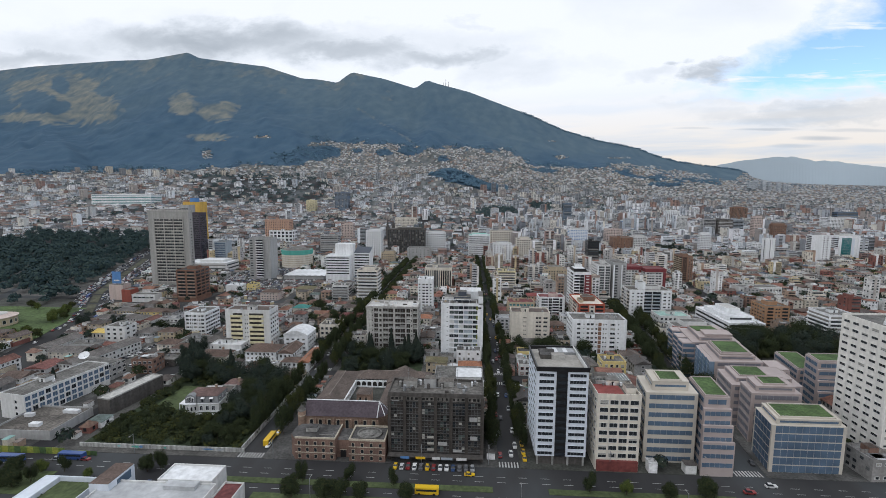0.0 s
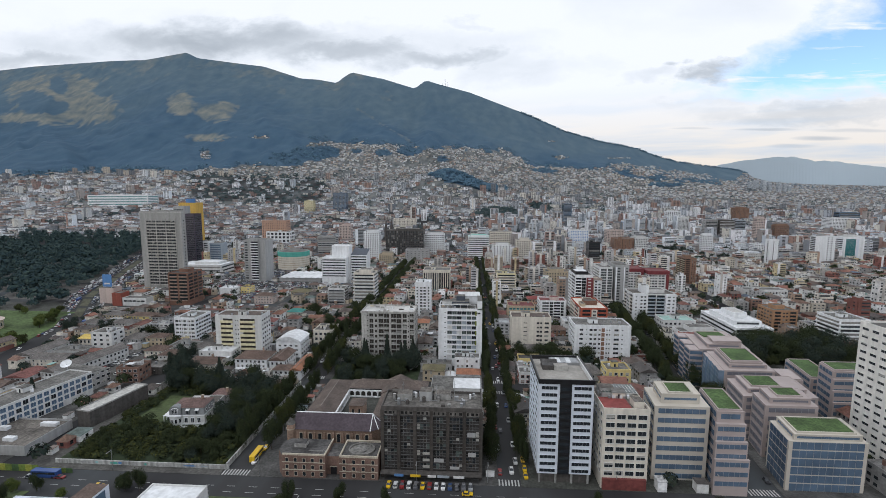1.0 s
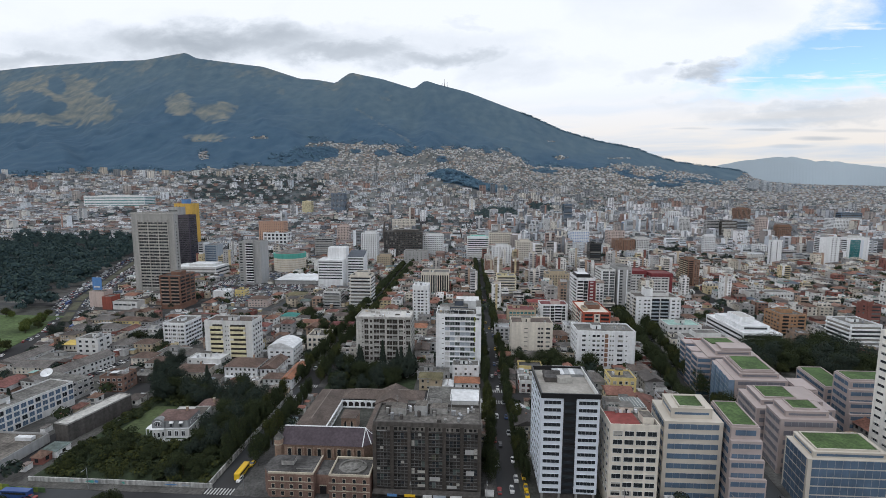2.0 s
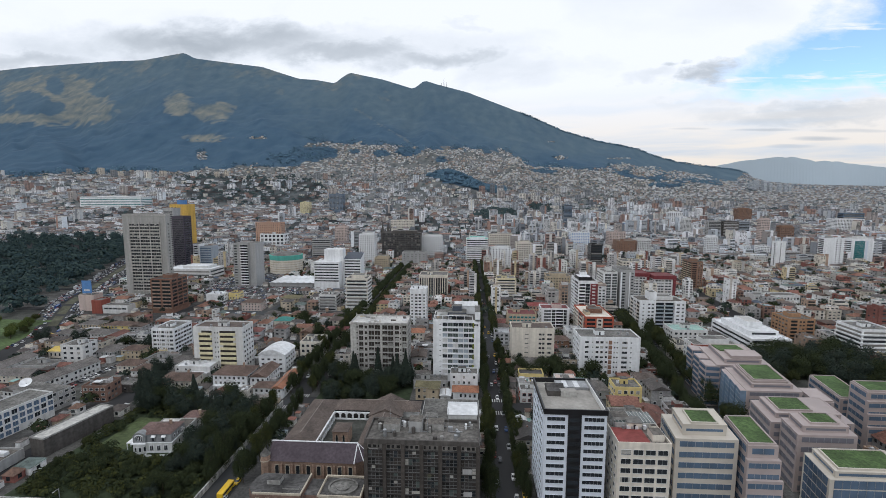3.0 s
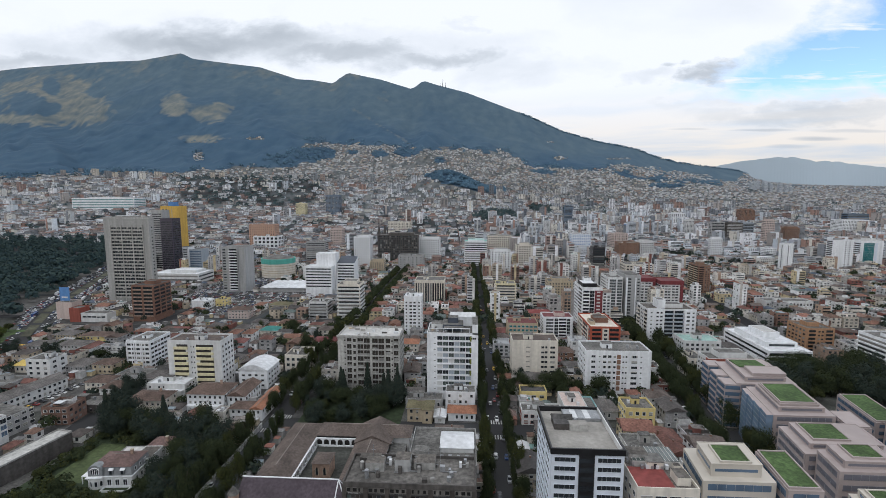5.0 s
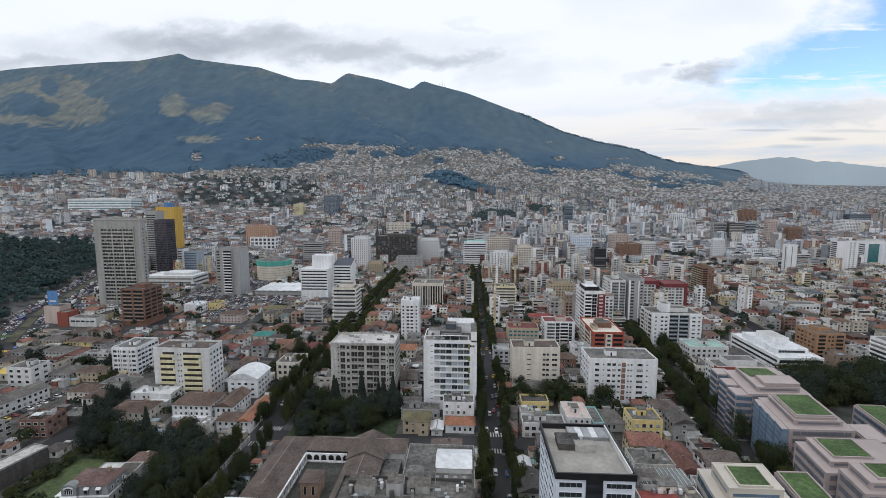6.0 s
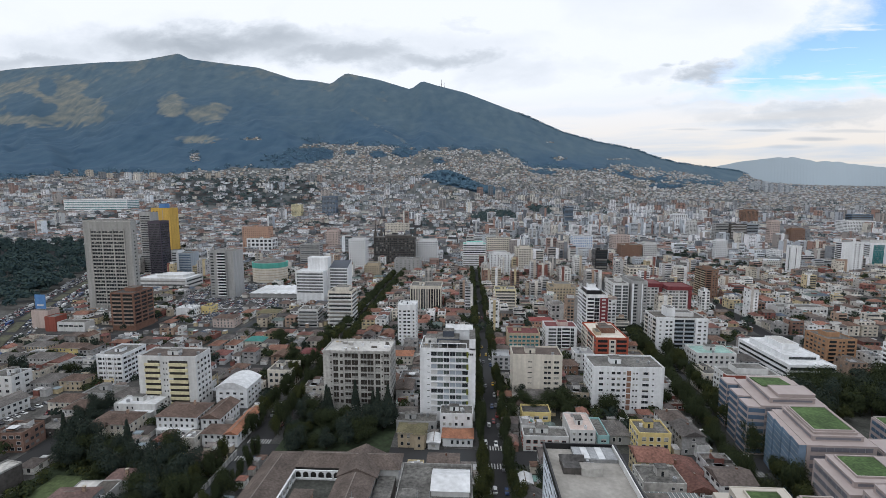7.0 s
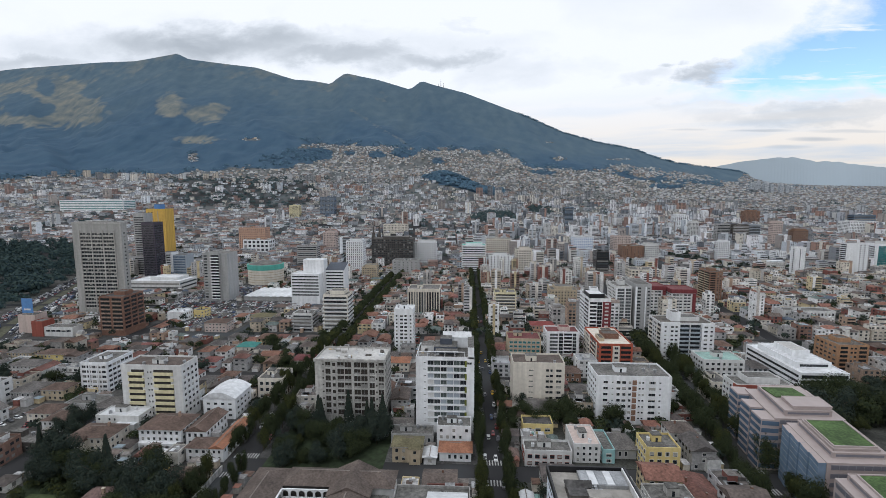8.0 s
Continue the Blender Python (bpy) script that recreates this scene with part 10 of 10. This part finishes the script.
def avenue():
    y0, y1 = FRONT_Y
    q = Shape("lawn")
    q.box(-118, 10, 169.2, 172.6, 0.0, 0.2)
    q.box(32, 104, 169.2, 172.6, 0.0, 0.2)
    tagged(part("median", q), "grass median of the avenue", "median", kind="structure")
    q = Shape("lawn")
    q.box(-84, 8, 159.8, 163.4, 0.0, 0.2)
    q.box(-200, -172, 156, 171, 0.0, 0.2)
    tagged(part("verge", q), "planted verge beside the avenue", "median", kind="structure")
    q = Shape("pavement")
    q.box(-420, 420, 100, y0, 0.0, 0.15)
    tagged(part("pavement", q), "pavement on the near side of the avenue", "pavement", kind="structure")
    q = Shape("paint_white")
    for yy in (166.2, 175.8, 179.4, 156.2):
        x = -240
        while x < 240:
            q.box(x, x + 3.5, yy - 0.09, yy + 0.09, 0.0, 0.012)
            x += 9
    tagged(part("lane_marks", q), "white dashed lane marks", "road marking", kind="structure")
    for cx in (19.0, -97.0, street_c(188.0)):
        for yy in (188.5, 275.0, 290.0):
            cross = Shape("paint_white")
            for i in range(9):
                u = cx - 5.2 + i * 1.3 + (street_c(yy) - street_c(188.0) if cx > 100 else 0)
                cross.box(u - 0.3, u + 0.3, yy - 2.0, yy + 2.0, 0.0, 0.014)
            tagged(part("crosswalk", cross), "white zebra crossing", "road marking", kind="structure")
    fence = thing("bus_lane_fence", "tall green and yellow panel fence of the bus lane", "fence", -167, 183.4)
    for i in range(16):
        f = Shape(("fence_green", "fence_lime", "fence_green", "fence_dark")[i % 4])
        f.box(-46 + i * 3.0, -43.15 + i * 3.0, -0.06, 0.06, 0.1, 3.1 if i < 11 else 2.2)
        part("panel", f, fence)


avenue()


# ---------------------------------------------------------------- vehicles
def vehicle(name, label, paint, L, W, H, cab, cat="car", bus=False):
    root = tagged(new(name), label, cat)
    s = Shape(paint)
    if bus:
        s.prism([(-W / 2 + 0.15, -L / 2), (W / 2 - 0.15, -L / 2), (W / 2, -L / 2 + 0.4), (W / 2, L / 2 - 0.2), (-W / 2, L / 2 - 0.2), (-W / 2, -L / 2 + 0.4)], 0.4, H)
    else:
        s.prism([(-W / 2 + 0.2, -L / 2), (W / 2 - 0.2, -L / 2), (W / 2, -L / 2 + 0.5), (W / 2, L / 2 - 0.4), (W / 2 - 0.2, L / 2), (-W / 2 + 0.2, L / 2), (-W / 2, L / 2 - 0.4), (-W / 2, -L / 2 + 0.5)], 0.3, H * 0.58)
        a, b, c, d = -L * 0.18, L * 0.40, -L * 0.04, L * 0.30
        z0, z1, w0, w1 = H * 0.58, H, W / 2 - 0.06, W / 2 - 0.25
        s.face([(-w1, c, z1), (w1, c, z1), (w1, d, z1), (-w1, d, z1)])
        part("body", s, root)
        g = Shape("glass_dark")
        g.face([(-w0, a, z0), (w0, a, z0), (w1, c, z1), (-w1, c, z1)])
        g.face([(w0, b, z0), (-w0, b, z0), (-w1, d, z1), (w1, d, z1)])
        g.face([(w0, a, z0), (w0, b, z0), (w1, d, z1), (w1, c, z1)])
        g.face([(-w0, b, z0), (-w0, a, z0), (-w1, c, z1), (-w1, d, z1)])
        part("glazing", g, root)
    if bus:
        part("body", s, root)
        g = Shape("glass_dark")
        g.box(-W / 2 - 0.02, W / 2 + 0.02, -L / 2 + 0.8, L / 2 - 0.8, H * 0.55, H * 0.82)
        part("glazing", g, root)
    for sx in (-1, 1):
        for sy in (-1, 1):
            wsh = Shape("rubber")
            n = 10
            x0, x1 = (sx * (W / 2 - 0.18), sx * (W / 2 + 0.02))
            r = 0.32 if not bus else 0.5
            cy = sy * L * 0.31
            k = len(wsh.v)
            for xx in (min(x0, x1), max(x0, x1)):
                wsh.v += [(xx, cy + r * math.cos(2 * math.pi * i / n), r + r * math.sin(2 * math.pi * i / n)) for i in range(n)]
            for i in range(n):
                j = (i + 1) % n
                wsh.f.append((k + i, k + n + i, k + n + j, k + j))
                wsh.m.append(0)
            wsh.f += [tuple(k + i for i in range(n)), tuple(k + 2 * n - 1 - i for i in range(n))]
            wsh.m += [0, 0]
            part("wheel", wsh, root)
    return root


def traffic():
    rnd = random.Random(9)
    cars = [vehicle("car", "small parked or slow city car", "car_paint", 4.2, 1.75, 1.45, 0), vehicle("car", "boxy city car on the street", "car_paint", 4.5, 1.8, 1.75, 0)]
    taxi = vehicle("taxi", "yellow taxi on the avenue", "taxi_paint", 4.3, 1.75, 1.45, 0, "taxi")
    bus = vehicle("bus", "blue city bus on the avenue", "bus_blue", 11.5, 2.5, 3.1, 0, "bus", True)
    ybus = vehicle("school_bus", "yellow school bus at the kerb", "taxi_paint", 9.5, 2.4, 3.0, 0, "bus", True)
    done = set()

    def put(p, x, y, turn):
        m = pose(x, y, 0.0, 0, 0, turn)
        if p.name in done:
            copy_thing(p, m)
        else:
            done.add(p.name)
            p.matrix_basis = m

    def one(x, y, turn):
        put(rnd.choice(cars) if rnd.random() < 0.93 else taxi, x, y, turn)

    for off, y0, y1, gap in ((-3.6, 195, 440, 12), (3.6, 192, 440, 11), (-1.2, 200, 600, 26), (1.3, 196, 600, 26)):
        y = y0
        while y < y1:
            if not any(abs(y - c) < h + 2 for c, h in CROSS) and rnd.random() < 0.6:
                one(18 + off, y, 0 if off > 0 else 180)
            y += gap * rnd.uniform(0.6, 1.3)
    for y in np.arange(196, 460, 11.0):
        if rnd.random() < 0.6 and not any(abs(y - c) < h + 2 for c, h in CROSS):
            one(-97 + rnd.choice((-4.6, 4.6)), y, 0)
        if rnd.random() < 0.6 and not any(abs(y - c) < h + 2 for c, h in CROSS):
            one(street_c(y) + rnd.choice((-5, 5)), y, -7)
    for x in np.arange(-200, 140, 17.0):
        for yy, tn in ((175.4, 90), (179.5, 90), (166, -90), (156, -90)):
            if rnd.random() < 0.24:
                one(x + rnd.uniform(-5, 5), yy + rnd.uniform(-0.5, 0.5), tn)
    for i in range(13):
        one(-31 + i * 2.75, 183.6, rnd.choice((0, 180)))
    for i in range(12):
        one(-70 + i * 3.2, 312 if i % 2 else 308, rnd.choice((0, 180)))
    put(bus, -174, 180.5, 90)
    put(bus, -199, 177, 90)
    put(ybus, -93.5, 200, 0)
    put(ybus, -16, 167, 90)
    put(taxi, 25, 198, 0)
    put(taxi, 25, 205, 0)
    put(taxi, 25, 193, 0)
    # car park beside the hotel's long wing
    for k in range(13):
        one(-243.5 + k * 0.4, 279 + k * 4.0, 82)
        if k % 3:
            one(-226 + rnd.uniform(-1, 1), 281 + k * 4.0, 85)
    put(ybus, park_avenue(384) + 6, 384, 27)
    put(ybus, park_avenue(384) + 9.5, 384, 27)
    put(bus, park_avenue(396) + 11, 398, 27)
    put(bus, park_avenue(480) - 9, 480, 27)
    # dense queues on the broad avenue by the park: past counting
    queue = Shape("car_mix", "glass_dark")
    for lane in (-21, -17.8, -14.6, -11.4, -8.2, 8.2, 11.4, 14.6, 17.8, 21):
        y = 306.0
        while y < 880:
            if rnd.random() < (0.35 if y < 430 else 0.75) and (y > 440 or abs(lane) < 12):
                x, long = park_avenue(y) + lane, 5.2 if rnd.random() < 0.05 else 2.1
                c, s = math.cos(radians(27)), math.sin(radians(27))
                for w, l0, l1, z0, z1, m, top in ((0.85, -long, long, 0.4, 0.95 if long < 3 else 3.0, 0, None), (0.75, -0.9, 1.4, 0.95, 1.5, 1, 0)):
                    if m and long > 3:
                        continue
                    queue.prism([(x + u * c - v * s, y + u * s + v * c) for u, v in ((-w, l0), (w, l0), (w, l1), (-w, l1))], z0, z1, m, top)
            y += rnd.uniform(6, 9) if y < 700 else rnd.uniform(8, 13)
    tagged(part("traffic_queue", queue), "dense queue of cars and buses on the broad avenue", "cars", kind="stuff")

    # full car park by the market hall, joined: too many and too small to tell apart
    lot = Shape("car_mix", "glass_dark")
    for y in np.arange(548, 688, 7.5):
        for x in np.arange(-332, -192, 2.9):
            if (y < 598 or x < -264) and rnd.random() < 0.7:
                lot.box(x - 0.85, x + 0.85, y - 2.1, y + 2.1, 0.45, 1.0)
                lot.box(x - 0.72, x + 0.72, y - 1.0, y + 1.5, 1.0, 1.5, 1, 0)
    for y in np.arange(492, 542, 7.5):
        for x in np.arange(-262, -226, 2.9):
            if rnd.random() < 0.6:
                lot.box(x - 0.85, x + 0.85, y - 2.1, y + 2.1, 0.45, 1.0)
                lot.box(x - 0.72, x + 0.72, y - 1.0, y + 1.5, 1.0, 1.5, 1, 0)
    tagged(part("parked_cars", lot), "rows of cars in a full car park", "cars", kind="stuff")


traffic()


# ---------------------------------------------------------------- street furniture
def lamp_post(x, y):
    s = Shape("metal_grey")
    s.ring(0, 0, 0.12, 0.12, 0, 9, n=8)
    s.box(-0.06, 0.06, -2.0, 0.0, 8.85, 9.0)
    root = thing("street_lamp", "tall grey street lamp with a single arm", "street lamp", x, y, 0.1, group="street lamps")
    part("pole", s, root)
    h = Shape("concrete")
    h.box(-0.2, 0.2, -2.6, -1.9, 8.8, 9.0)
    part("head", h, root)
    return root


lamp = lamp_post(-150, 186.5)
for lx, ly, lt in ((-98 + 12, 186.5, 0), (-20, 186.5, 0), (9, 188, 0), (60, 186.5, 0), (98, 187, 0), (-60, 160, 180), (20, 160, 180), (80, 160, 180)):
    copy_thing(lamp, pose(lx, ly, 0.1, 0, 0, lt))
print("houses", HOUSES, "far", FAR, "objects", len(bpy.data.objects))
